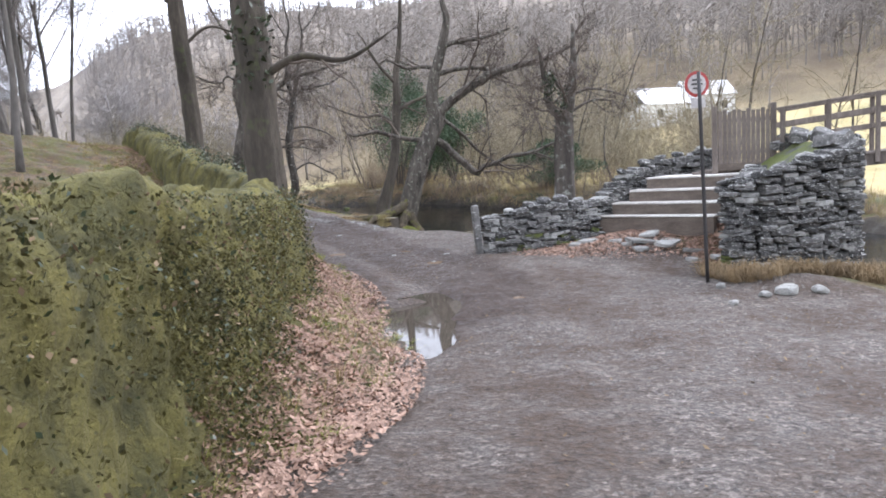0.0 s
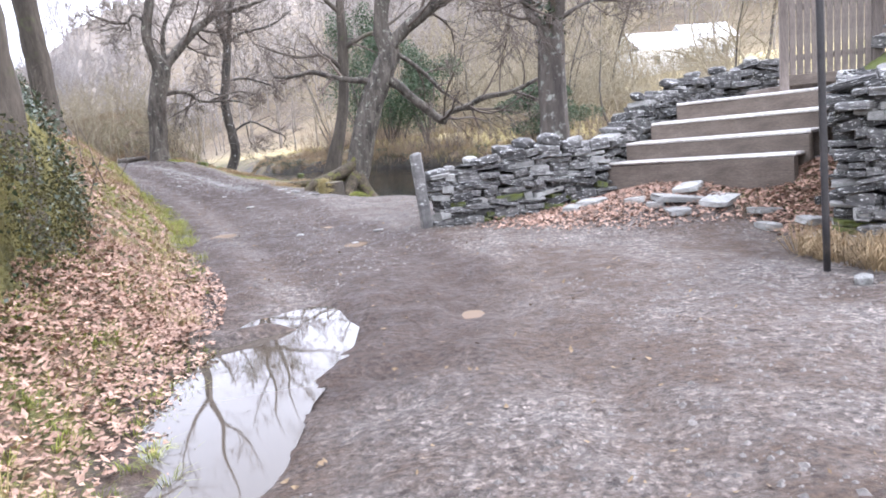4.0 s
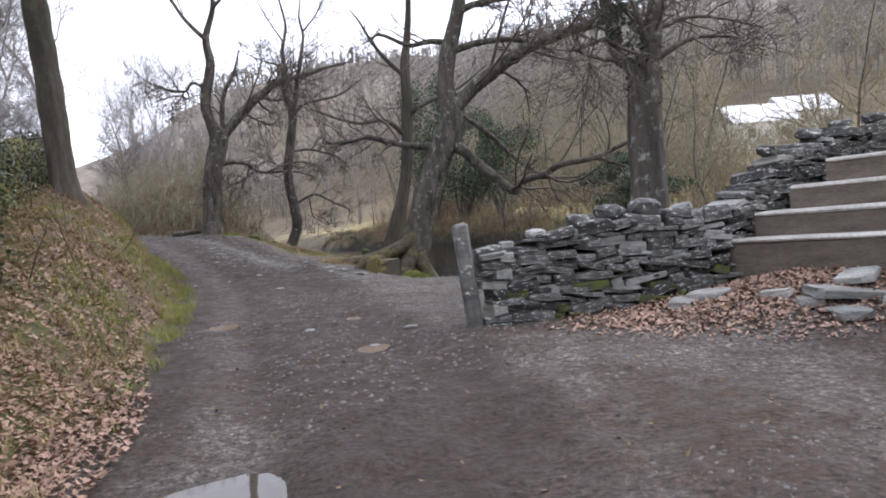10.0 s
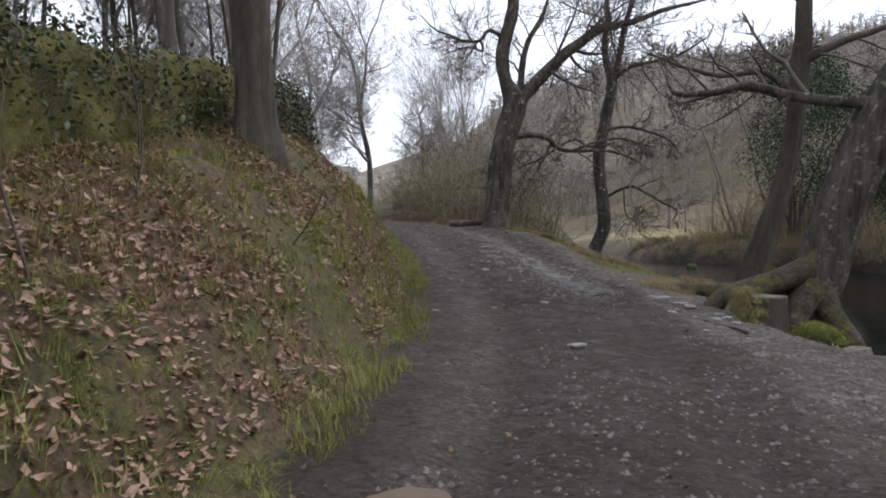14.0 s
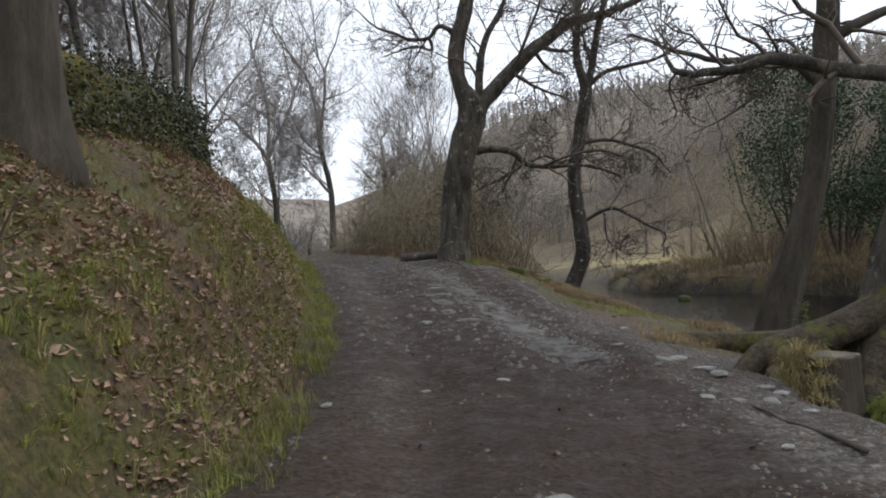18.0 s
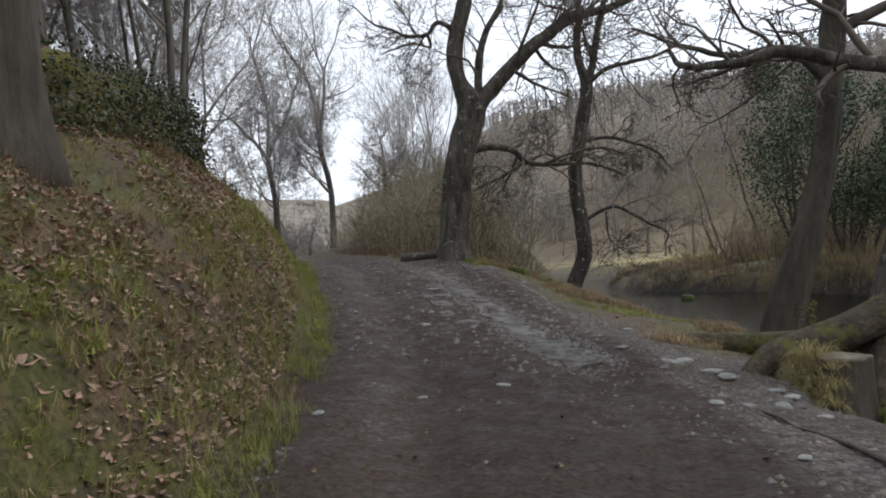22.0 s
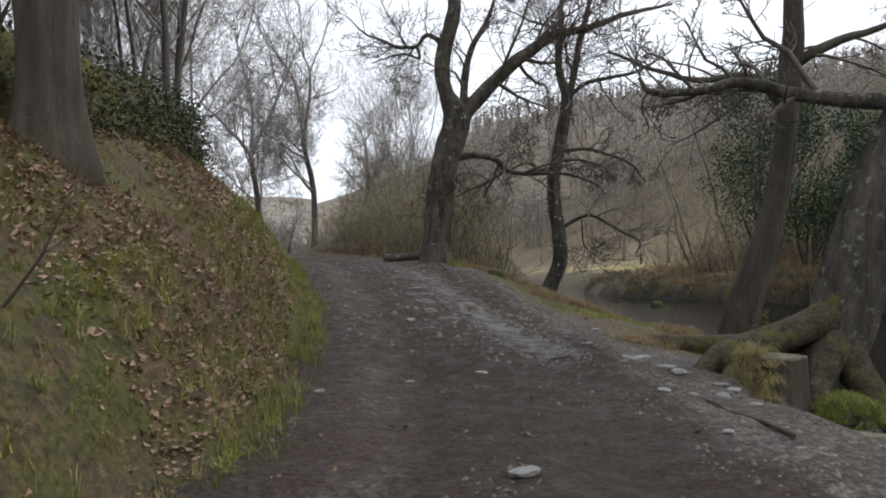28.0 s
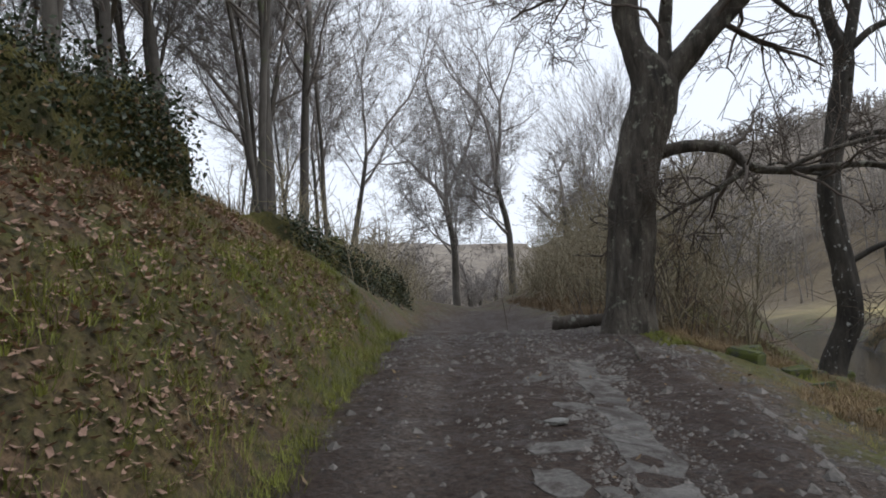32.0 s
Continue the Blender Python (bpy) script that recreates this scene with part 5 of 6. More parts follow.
for side in (0.0, 1.3):
    part("beam", box_mesh("beam", 13, 0.14, 0.3, TIMBER, 0.012), bridge, pose(*on_bridge(4.6, side, -0.36), 0, 0, yaw_b) @ pose(0, 0, 0, 0, -4.5, 0))
    for k in range(10):
        part("post", box_mesh("post", 0.1, 0.1, 1.55, TIMBER, 0.01), bridge, pose(*on_bridge(0.1 + 0.95 * k, side - 0.08 if side == 0 else side + 0.08, -0.25), 0, 0, yaw_b))
    for z, h in ((1.24, 0.06), (0.85, 0.12), (0.5, 0.12)):
        for seg in range(3):
            u = 0.0 + 2.0 * seg + 1.0
            tilt = -math.degrees(math.atan(rise)) if u < 5 else 0
            part("rail", box_mesh("rail", 2.06, 0.14 if z > 1 else 0.04, h, TIMBER, 0.008), bridge, pose(*on_bridge(u, side - 0.02 if side == 0 else side + 0.02, z), 0, 0, yaw_b) @ pose(0, 0, 0, 0, tilt, 0))
        part("rail", box_mesh("rail", 5.4, 0.14 if z > 1 else 0.04, h, TIMBER, 0.008), bridge, pose(*on_bridge(8.6, side, z), 0, 0, yaw_b))
deck = box_mesh("deck_board", 0.14, 1.5, 0.04, TIMBER, 0.006)
for k in range(64):
    part("deck_board", deck, bridge, pose(*on_bridge(-0.2 + 0.15 * k, 0.65, -0.06), 0, 0, yaw_b) @ pose(0, 0, 0, 0, -5.7 if k < 34 else 0, 0))

# ---- sign, gatepost, stump ----
def cylinder(name, radius, tall, mat, sides=12, taper=1.0, wob=0.0, seed=1):
    r = random.Random(seed)
    t = Tubes()
    pts = [(r.gauss(0, wob), r.gauss(0, wob), tall * k / 6) for k in range(7)]
    t.add(pts, np.linspace(radius, radius * taper, 7), sides)
    return t.mesh(name, mat)


sz = height(5.0, 12.95)
sign = thing("road_sign", "round red-rimmed road sign, faded, on a thin leaning pole", "road sign", (5.0, 12.95, sz - 0.1))
lean_s = pose(0, 0, 0, 2.5, -2.6, 0)
part("pole", cylinder("pole", 0.032, 3.72, IRON), sign, lean_s, label="thin dark steel pole")


def disc(name, r0, r1, thick, mat):
    t_v, t_f, n = [], [], 28
    for y in (-thick / 2, thick / 2):
        for rad in (r0, r1):
            t_v += [(rad * math.cos(2 * math.pi * k / n), y, rad * math.sin(2 * math.pi * k / n)) for k in range(n)]
    for k in range(n):
        q = (k + 1) % n
        t_f += [(n + k, n + q, 3 * n + q, 3 * n + k)]
        if r0 > 0:
            t_f += [(k, q, n + q, n + k), (2 * n + k, 3 * n + k, 3 * n + q, 2 * n + q), (k, 2 * n + k, 2 * n + q, q)]
    if r0 == 0:
        t_f += [tuple(range(n, 2 * n)), tuple(range(3 * n, 4 * n))[::-1]]
    return mesh_of(name, t_v, t_f, mat)


head = pose(-0.16, -0.04, 3.52, 0, 0, 8)
part("face", disc("face", 0, 0.165, 0.008, SIGN_WHITE), sign, head, label="faded white face")
part("rim", disc("rim", 0.165, 0.215, 0.014, SIGN_RED), sign, head, label="red rim")
for k, w in enumerate((0.17, 0.2, 0.14)):
    part("mark", box_mesh("mark", w, 0.004, 0.028, IRON, 0), sign, head @ pose(0, -0.008, 0.055 - 0.07 * k), label="dark unreadable bar")
part("back_plate", box_mesh("back_plate", 0.26, 0.006, 0.16, SIGN_WHITE, 0.0), sign, pose(-0.14, -0.04, 3.12, 0, 0, 8), label="small faded plate")
px, py = 1.22, 17.52
old = thing("gatepost", "leaning old slate-grey wooden gatepost at the wall's end", "post", (px, py, height(px, py) - 0.2))
gp = box_mesh("shaft", 0.17, 0.14, 1.36, SLATE, 0.025, 0.014)
part("shaft", gp, old, pose(0, 0, 0, 3, -4.5, 12))
sx, sy = -1.78, 28.0
st = thing("tree_stump", "cut tree stump with dry grass round it", "stump", (sx, sy, height(sx, sy) - 0.1))
r = random.Random(8)
lobes = [1 + 0.09 * math.sin(3 * k * 0.314 + 1) + 0.06 * math.sin(5 * k * 0.314) + r.uniform(-0.03, 0.03) for k in range(20)]
v, f = [], []
for h, w in ((0, 0.4), (0.1, 0.34), (0.25, 0.3), (0.5, 0.275), (0.7, 0.265), (0.78, 0.26)):
    v += [(w * q * math.cos(k * 0.31416) + 0.02 * h, w * q * math.sin(k * 0.31416), h + (r.uniform(-0.012, 0.012) if h > 0.6 else 0)) for k, q in enumerate(lobes)]
f = [(20 * a + k, 20 * a + (k + 1) % 20, 20 * a + 20 + (k + 1) % 20, 20 * a + 20 + k) for a in range(5) for k in range(20)]
part("stump_wood", mesh_of("stump_wood", v, f, BARK_MOSS, True), st)
v = [(0.262 * q * math.cos(k * 0.31416) + 0.016, 0.262 * q * math.sin(k * 0.31416), 0.77) for k, q in enumerate(lobes)]
v += [(a * 0.96, b * 0.96, 0.795) for a, b, c in v] + [(0.016, 0, 0.79)]
f = [(k, (k + 1) % 20, 20 + (k + 1) % 20, 20 + k) for k in range(20)] + [(20 + k, 20 + (k + 1) % 20, 40) for k in range(20)]
part("cut_face", mesh_of("cut_face", v, f, OLD_POST), st, label="grey weathered sawn top")

# ---- moss-covered wall along the bank ----
def mossy_wall(points, stones):
    line = smooth_line(points, 9)
    base = thing("moss_wall", "old stone wall thickly overgrown with yellow-green moss", "wall", kind="structure")
    d = np.gradient(line[:, :2], axis=0)
    d /= np.linalg.norm(d, axis=1)[:, None]
    r = random.Random(77)
    rough = [(0.55, 0.0), (0.5, 0.25), (0.4, 0.5), (0.36, 0.75), (0.28, 0.95), (0.05, 1.03), (-0.25, 0.97), (-0.4, 0.7), (-0.5, 0.0)]
    prof = smooth_line(rough, 4)
    v, f = [], []
    fine = []
    for k in range(len(line) - 1):
        for u in np.linspace(0, 1, 8, endpoint=False):
            fine.append((line[k] * (1 - u) + line[k + 1] * u, d[k] * (1 - u) + d[k + 1] * u))
    way = 0.0
    for k, (p, t) in enumerate(fine):
        way += float(np.hypot(*(p[:2] - fine[k - 1][0][:2]))) if k else 0
        nrm = np.array([t[1], -t[0]])
        lo = p[2] - 0.5
        crest = 0.16 * float(value_noise([p[0] + p[1]], [0.5], 0.8, 4)[0]) + 0.09 * float(value_noise([p[1]], [1.5], 2.1, 6)[0])
        zs = lo + (p[3] + crest - lo) * prof[:, 1]
        u = np.full(len(prof), way)
        arc = np.arange(len(prof)) * 0.09
        a = 0.12 * value_noise(u, arc, 1.3, 9) + 0.09 * value_noise(u, arc, 2.6, 8) + 0.07 * np.abs(value_noise(u, arc * 1.3, 5.5, 19)) + 0.035 * value_noise(u, arc, 11, 20)
        for j, (w, h) in enumerate(prof):
            q = p[:2] + nrm * (w + a[j])
            v.append((q[0], q[1], zs[j] + a[j] * 0.6))
            if k and j:
                o = k * len(prof) + j
                f.append((o - len(prof) - 1, o - 1, o, o - len(prof)))
    n = len(prof)
    f += [tuple(range(n)), tuple(range(len(v) - n, len(v)))[::-1]]
    part("moss_cover", mesh_of("moss_cover", v, f, MOSS, True), base)
    for k in range(stones):
        p, t = fine[r.randint(len(fine) // 6, len(fine) - 1)]
        nrm = np.array([t[1], -t[0]])
        h = r.uniform(0.12, 0.9)
        z = p[2] - 0.5 + (p[3] - p[2] + 0.5) * h
        q = p[:2] + nrm * (0.40 - 0.2 * h)
        ob = part("stone", r.choice(MOSSY_ROUNDS), base, pose(q[0], q[1], z, r.gauss(0, 6), r.gauss(0, 6), math.degrees(math.atan2(t[1], t[0])) + r.gauss(0, 8)))
        ob.scale = (r.uniform(0.2, 0.42), 0.3, r.uniform(0.07, 0.15))
    return fine


WALL_LINE = mossy_wall([(-1.55, -14, 2.6, 3.7), (-1.3, -4, 1.7, 2.88), (-1.3, 2, 1.0, 2.34), (-1.5, 5.5, 0.6, 2.1), (-1.9, 9, 0.4, 1.98), (-2.55, 12.4, 0.4, 1.95), (-3.85, 15.5, 0.6, 2.15), (-5.9, 18.6, 1.0, 2.75),
                        (-7.6, 21.6, 1.5, 3.2), (-9.4, 25, 2.0, 3.75), (-11.0, 27.6, 2.3, 4.05), (-11.8, 28.8, 2.4, 3.9)], 40)
WALL_LINE += mossy_wall([(-14.0, 31.6, 2.2, 3.2), (-16.0, 34.2, 1.9, 3.05), (-18.2, 37.0, 1.7, 2.9), (-20.4, 39.9, 1.5, 2.7), (-21.2, 40.9, 1.3, 2.5)], 20)

# ---- loose cover: leaves, grass, gravel ----
BRACKEN = two_scale("dead_bracken", (0.12, 0.082, 0.046), (0.26, 0.185, 0.105), 0.9, 8, 0.9, 0.002)
nr = np.random.RandomState(5)


def sow(n, x0, x1, y0, y1, keep):
    x, y = nr.uniform(x0, x1, n), nr.uniform(y0, y1, n)
    s, c = along(TRACK, x, y)
    sr, cr = along(RIVER, x, y)
    m = keep(x, y, s, c, sr)
    z, t, *_ = terrain(x, y)
    m &= z > np.interp(cr[:, 1], WATER_Y, WATER_Z) + 0.03
    return x[m], y[m], z[m], s[m], t[m]


def litter(name, label, x, y, z, low, high, mat):
    """Curled oak leaves lying on the ground, as one mesh."""
    n = len(x)
    a = nr.uniform(0, 2 * np.pi, n)
    sz = nr.uniform(low, high, n)
    tip, roll_ = nr.normal(0, 0.35, n), nr.normal(0, 0.35, n)
    u = np.stack([np.cos(a), np.sin(a), tip], 1) * sz[:, None]
    w = np.stack([-np.sin(a), np.cos(a), roll_], 1) * sz[:, None] * 0.55
    p = np.stack([x, y, z + 0.012 + np.abs(nr.normal(0, 0.012, n))], 1)
    curl = np.array([0, 0, 1.0]) * (sz * nr.uniform(0.1, 0.5, n))[:, None]
    v = np.stack([p - u + curl * 0.4, p - w * 0.9, p + w, p + u + curl], 1).reshape(-1, 3)
    k = np.arange(n)[:, None] * 4
    f = np.concatenate([k + [0, 1, 2], k + [1, 3, 2]]).tolist()
    return tagged(new(name, mesh_of(name, v.tolist(), f, mat)), label, "leaves", kind="stuff")


def on_bank(x, y, s, c, sr):
    q = -s - np.interp(c[:, 1], [7, 9, 11, 13, 16], [1.75, 1.95, 2.25, 2.1, 1.8])
    thin = 1.1 * value_noise(x, y, 0.7, 12) + nr.uniform(-0.5, 0.5, len(x))
    return (q > -0.35 + 0.55 * sm((y - 14) / 4)) & (q < 4.5) & (thin > np.where(q < 1.6, -0.45, -0.05) + 0.1 * sm((y - 17) / 5))


x, y, z, s, t = sow(280000, -13, 1, 2, 32, on_bank)
litter("leaf_litter", "drift of dry brown oak leaves on the bank", x, y, z + 0.02, 0.014, 0.04, LEAF)
x, y, z, s, t = sow(90000, -3.2, 1.2, 2, 15, lambda x, y, s, c, sr: (-s > np.interp(c[:, 1], [7, 9, 11, 13, 16], [1.55, 1.8, 2.1, 1.95, 1.7])) & (-s < 4) & (value_noise(x, y, 1.1, 14) + nr.uniform(-0.5, 0.5, len(x)) > -0.35))
litter("leaf_litter", "thick carpet of dry brown oak leaves below the mossy wall", x, y, z + 0.02, 0.016, 0.036, LEAF)
x, y, z, s, t = sow(30000, 1.8, 7.4, 14.4, 18.6, lambda x, y, s, c, sr: ((x - 4.82) ** 2 / 4.5 + (y - 17.2) ** 2 < nr.uniform(0.05, 1.9, len(x))) & (y < 18.2) & (0.715 * (y - 17.38) + 0.7 * (x - 5.37) < -0.1))
litter("leaf_litter", "dry leaves gathered at the foot of the steps", x, y, z, 0.016, 0.04, LEAF)
x, y, z, s, t = sow(24000, 5.4, 8.8, 14.4, 17.8, lambda x, y, s, c, sr: ((x - 6.92) ** 2 / 1.8 + (y - 15.9) ** 2 / 2.2 < nr.uniform(0.3, 1.3, len(x))))
litter("leaf_litter", "dry leaves and rubble soil beside the steps", x, y, z, 0.02, 0.045, LEAF)
x, y, z, s, t = sow(2600, -10, 6, 4, 34, lambda x, y, s, c, sr: (s > -1.9) & (s < 4) & (sr < -4.5))
litter("leaf_litter", "scattered wet leaves and bark on the track", x, y, z - 0.008, 0.012, 0.032, BRACKEN)


def tufts(name, label, x, y, z, tall, spread, blades, mat, kind="stuff", droop=(0.45, 1.0)):
    """Grass tufts as one mesh of bent blades."""
    n = len(x) * blades
    cx, cy, cz = (np.repeat(a, blades) for a in (x, y, z))
    size = np.repeat(nr.uniform(0.6, 1.35, len(x)), blades)
    a = nr.uniform(0, 2 * np.pi, n)
    out = nr.uniform(0.2, 1.0, n) * spread * size
    h = tall * size * nr.uniform(0.5, 1.1, n)
    root = np.stack([cx + np.cos(a) * out * 0.25, cy + np.sin(a) * out * 0.25, cz - 0.02], 1)
    mid_ = root + np.stack([np.cos(a) * out * 0.35, np.sin(a) * out * 0.35, h * 0.7], 1)
    tip = root + np.stack([np.cos(a) * out, np.sin(a) * out, h * nr.uniform(*droop, n)], 1)
    w = np.stack([-np.sin(a), np.cos(a), np.zeros(n)], 1) * (0.0016 + 0.009 * tall)
    v = np.stack([root - w, root + w, mid_ + w * 0.8, mid_ - w * 0.8, tip], 1).reshape(-1, 3)
    k = np.arange(n)[:, None] * 5
    f = (k + [0, 1, 2, 3]).tolist() + (k + [3, 2, 4]).tolist()
    return tagged(new(name, mesh_of(name, v.tolist(), f, mat)), label, "grass", kind=kind)


x, y, z, s, t = sow(20000, -13, 1, 2, 36, lambda x, y, s, c, sr: (-s > 1.7) & (-s < 6.5) & (value_noise(x, y, 0.7, 21) + 0.5 * value_noise(x, y, 2, 22) + np.where((-s < 2.8) & (y > 17), 0.6, 0) > 0.15))
tufts("bank_grass", "mossy green grass tufts on the bank", x, y, z, 0.10, 0.15, 18, GREEN_GRASS)
x, y, z, s, t = sow(7000, -13, 1, 2, 36, lambda x, y, s, c, sr: (-s > 1.9) & (-s < 7) & (value_noise(x, y, 0.6, 25) > 0.0))
tufts("bank_grass", "pale dead grass tufts on the bank", x, y, z, 0.17, 0.2, 14, DRY_GRASS)
def sward(name, label, x, y, z, tall, lean_, mat, clump=6):
    """Fine short grass, a thin blade at a time, as one mesh."""
    x, y, z = (np.repeat(a, clump) for a in (x, y, z))
    n = len(x)
    x, y = x + nr.normal(0, 0.04, n), y + nr.normal(0, 0.04, n)
    a = nr.uniform(0, 2 * np.pi, n)
    h = tall * nr.uniform(0.4, 1.2, n)
    out = lean_ * nr.uniform(0.2, 1.2, n)
    root = np.stack([x, y, z - 0.03], 1)
    w = np.stack([-np.sin(a), np.cos(a), np.zeros(n)], 1) * 0.0035
    tip = root + np.stack([np.cos(a) * out, np.sin(a) * out, h], 1)
    v = np.stack([root - w, root + w, tip], 1).reshape(-1, 3)
    return tagged(new(name, mesh_of(name, v.tolist(), np.arange(3 * n).reshape(-1, 3).tolist(), mat)), label, "grass", kind="stuff")


def shaggy(lo, hi, seed, above):
    return lambda x, y, s, c, sr: (-s > lo) & (-s < hi) & (value_noise(x, y, 0.9, seed) + 0.5 * value_noise(x, y, 2.6, seed + 1) > above)


x, y, z, s, t = sow(46000, -13, -1, 9, 34, shaggy(1.75, 6.5, 61, 0.12))
sward("bank_sward", "shaggy dead brown grass over the bank", x, y, z, 0.13, 0.12, DEAD_GRASS, 7)
x, y, z, s, t = sow(30000, -13, -1, 4, 34, shaggy(1.7, 6.5, 65, 0.3))
sward("bank_sward", "yellow-green grass patches on the bank", x, y, z, 0.10, 0.1, GREEN_GRASS, 8)
x, y, z, s, t = sow(17000, -13, -1, 16, 34, shaggy(1.6, 2.9, 67, -0.25))
sward("bank_sward", "bright mossy grass fringe along the track", x, y, z, 0.17, 0.14, GREEN_GRASS, 11)
x, y, z, s, t = sow(20000, -12, 1, 26, 38, lambda x, y, s, c, sr: (s > 2.3) & (sr < -2.2) & (y > 28.6) & (value_noise(x, y, 0.9, 69) > -0.1))
sward("verge_sward", "yellowed grass on the river verge", x, y, z, 0.07, 0.07, DRY_GRASS, 6)
x, y, z, s, t = sow(26000, -9, 2, 26, 37, lambda x, y, s, c, sr: (s > 2.2) & (sr < -2.2) & (sr > -5.9) & (value_noise(x, y, 1.0, 71) > -0.3))
sward("verge_sward", "mossy yellow-green grass along the river edge", x, y, z, 0.1, 0.09, GREEN_GRASS, 7)
x, y, z, s, t = sow(5000, -10, -2.2, 2, 17, lambda x, y, s, c, sr: -s > 3.3)
tufts("bank_grass", "dead brown grass on the slope behind the mossy wall", x, y, z, 0.24, 0.26, 7, DEAD_GRASS)
wx, wy, wz = [], [], []
ang, up_, rad_ = nr.uniform(0, 6.28, 500), nr.uniform(0, 1, 500) ** 1.6, nr.uniform(0.9, 1.05, 500)
foot_z = -0.35
tufts("trunk_moss", "bright green moss on the foot of the riverside tree", -2.36 + np.cos(ang) * rad_ * (0.36 - 0.12 * up_) + 0.12 * up_, 32.42 + np.sin(ang) * rad_ * (0.36 - 0.12 * up_), foot_z + 0.1 + 0.75 * up_, 0.03, 0.06, 8, GREEN_GRASS, droop=(-0.6, 0.8))
for p, d in WALL_LINE:
    for _ in range(20):
        h = nr.uniform(0.1, 1.05)
        off = 0.52 - 0.24 * h if h < 0.95 else nr.uniform(-0.25, 0.3)
        lo = p[2] - 0.5
        wx.append(p[0] + d[1] * off + nr.normal(0, 0.06))
        wy.append(p[1] - d[0] * off + nr.normal(0, 0.12))
        wz.append(lo + (p[3] - lo) * min(h, 0.99))
def creeper(name, label, line, n, tall, leaf, mat):
    """Ivy leaves hanging in patches over the face of the wall, as one mesh."""
    k = nr.randint(0, len(line), n)
    p, d = np.array([line[i][0] for i in k]), np.array([line[i][1] for i in k])
    h = nr.uniform(0.1, 1.08, n)
    keep = value_noise(p[:, 0] + p[:, 1], h * 2.2, 0.9, 51) + 0.5 * value_noise(p[:, 1] * 3, h * 5, 1.0, 52) + nr.uniform(-0.7, 0.7, n) > -0.1
    p, d, h = p[keep], d[keep], h[keep]
    n = len(p)
    out = np.where(h < 0.95, 0.60 - 0.24 * h, nr.uniform(-0.2, 0.36, n)) + nr.uniform(0, 0.2, n)
    lo = p[:, 2] - 0.5
    c = np.stack([p[:, 0] + d[:, 1] * out + nr.normal(0, 0.08, n), p[:, 1] - d[:, 0] * out + nr.normal(0, 0.1, n), lo + (p[:, 3] - lo) * np.minimum(h, 1) + nr.uniform(0, tall, n)], 1)
    a, b = nr.normal(0, 1, (n, 3)), nr.normal(0, 1, (n, 3))
    a /= np.linalg.norm(a, axis=1)[:, None]
    b = np.cross(a, b)
    b /= np.linalg.norm(b, axis=1)[:, None]
    s = (leaf * nr.uniform(0.6, 1.4, n))[:, None]
    v = np.stack([c - a * s, c + b * s * 0.6, c + a * s, c - b * s * 0.6], 1).reshape(-1, 3)
    return tagged(new(name, mesh_of(name, v.tolist(), np.arange(4 * n).reshape(-1, 4).tolist(), mat)), label, "ivy", kind="stuff")


creeper("wall_ivy", "dark ivy and moss trailing over the old wall", [q for q in WALL_LINE if q[0][1] > 9], 36000, 0.1, 0.023, IVY)
creeper("wall_ivy", "dark ivy and bramble leaves on the mossy wall", [q for q in WALL_LINE if -3 < q[0][1] < 10], 7000, 0.06, 0.016, IVY)
creeper("wall_ivy", "dead brown leaves caught on the mossy wall", [q for q in WALL_LINE if -3 < q[0][1] < 12], 5000, 0.05, 0.016, BRACKEN)
creeper("wall_ivy", "yellow-green moss cushions on the old wall", [q for q in WALL_LINE if -3 < q[0][1] < 15], 34000, 0.03, 0.018, MOSS)
creeper("wall_ivy", "tangled dark bramble and ivy over the wall on the bank", [q for q in WALL_LINE if q[0][1] > 14], 26000, 0.3, 0.03, IVY)
creeper("wall_ivy", "dead brown bramble leaves over the wall on the bank", [q for q in WALL_LINE if q[0][1] > 14], 9000, 0.25, 0.024, BRACKEN)
creeper("wall_ivy", "shaggy fine moss on the old wall", [q for q in WALL_LINE if -3 < q[0][1] < 14], 60000, 0.04, 0.011, MOSS)
tufts("wall_moss", "shaggy yellow-green moss and grass hanging on the wall", np.array(wx), np.array(wy), np.array(wz), 0.05, 0.13, 5, MOSS, droop=(-1.6, 0.6))
x, y, z, s, t = sow(34000, -30, 16, 18, 66, lambda x, y, s, c, sr: (sr > 5.1) & (sr < 30) & (nr.uniform(0, 1, len(x)) < np.where(sr < 7.5, 1.0, 0.4)))
tufts("field_grass", "tall straw-coloured grass on the far bank", x, y, z, 0.42, 0.3, 7, DRY_GRASS)
def past_water(x, y):
    """Distance inland from the far waterline."""
    off, at = along(RIVER, x, y)
    return off - np.interp(at[:, 1], BANK_Y, BANK)


x, y, z, s, t = sow(40000, -16, 10, 28, 58, lambda x, y, s, c, sr: (past_water(x, y) > 0.0) & (past_water(x, y) < 1.6 + 0.8 * value_noise(x, y, 0.5, 85)) & (value_noise(x, y, 0.9, 87) > 0.1))
tufts("bank_tussock", "tangled dark bramble hanging over the far waterline", x, y, z + 0.06, 0.26, 0.42, 6, IVY, droop=(-1.3, 0.7))
x, y, z, s, t = sow(46000, -20, 10, 28, 60, lambda x, y, s, c, sr: (past_water(x, y) > 0.0) & (past_water(x, y) < 2.6) & (value_noise(x, y, 0.8, 89) > -0.2))
tufts("bank_tussock", "dead brown grass and bracken along the far waterline", x, y, z + 0.04, 0.24, 0.4, 6, DEAD_GRASS, droop=(-1.0, 0.9))
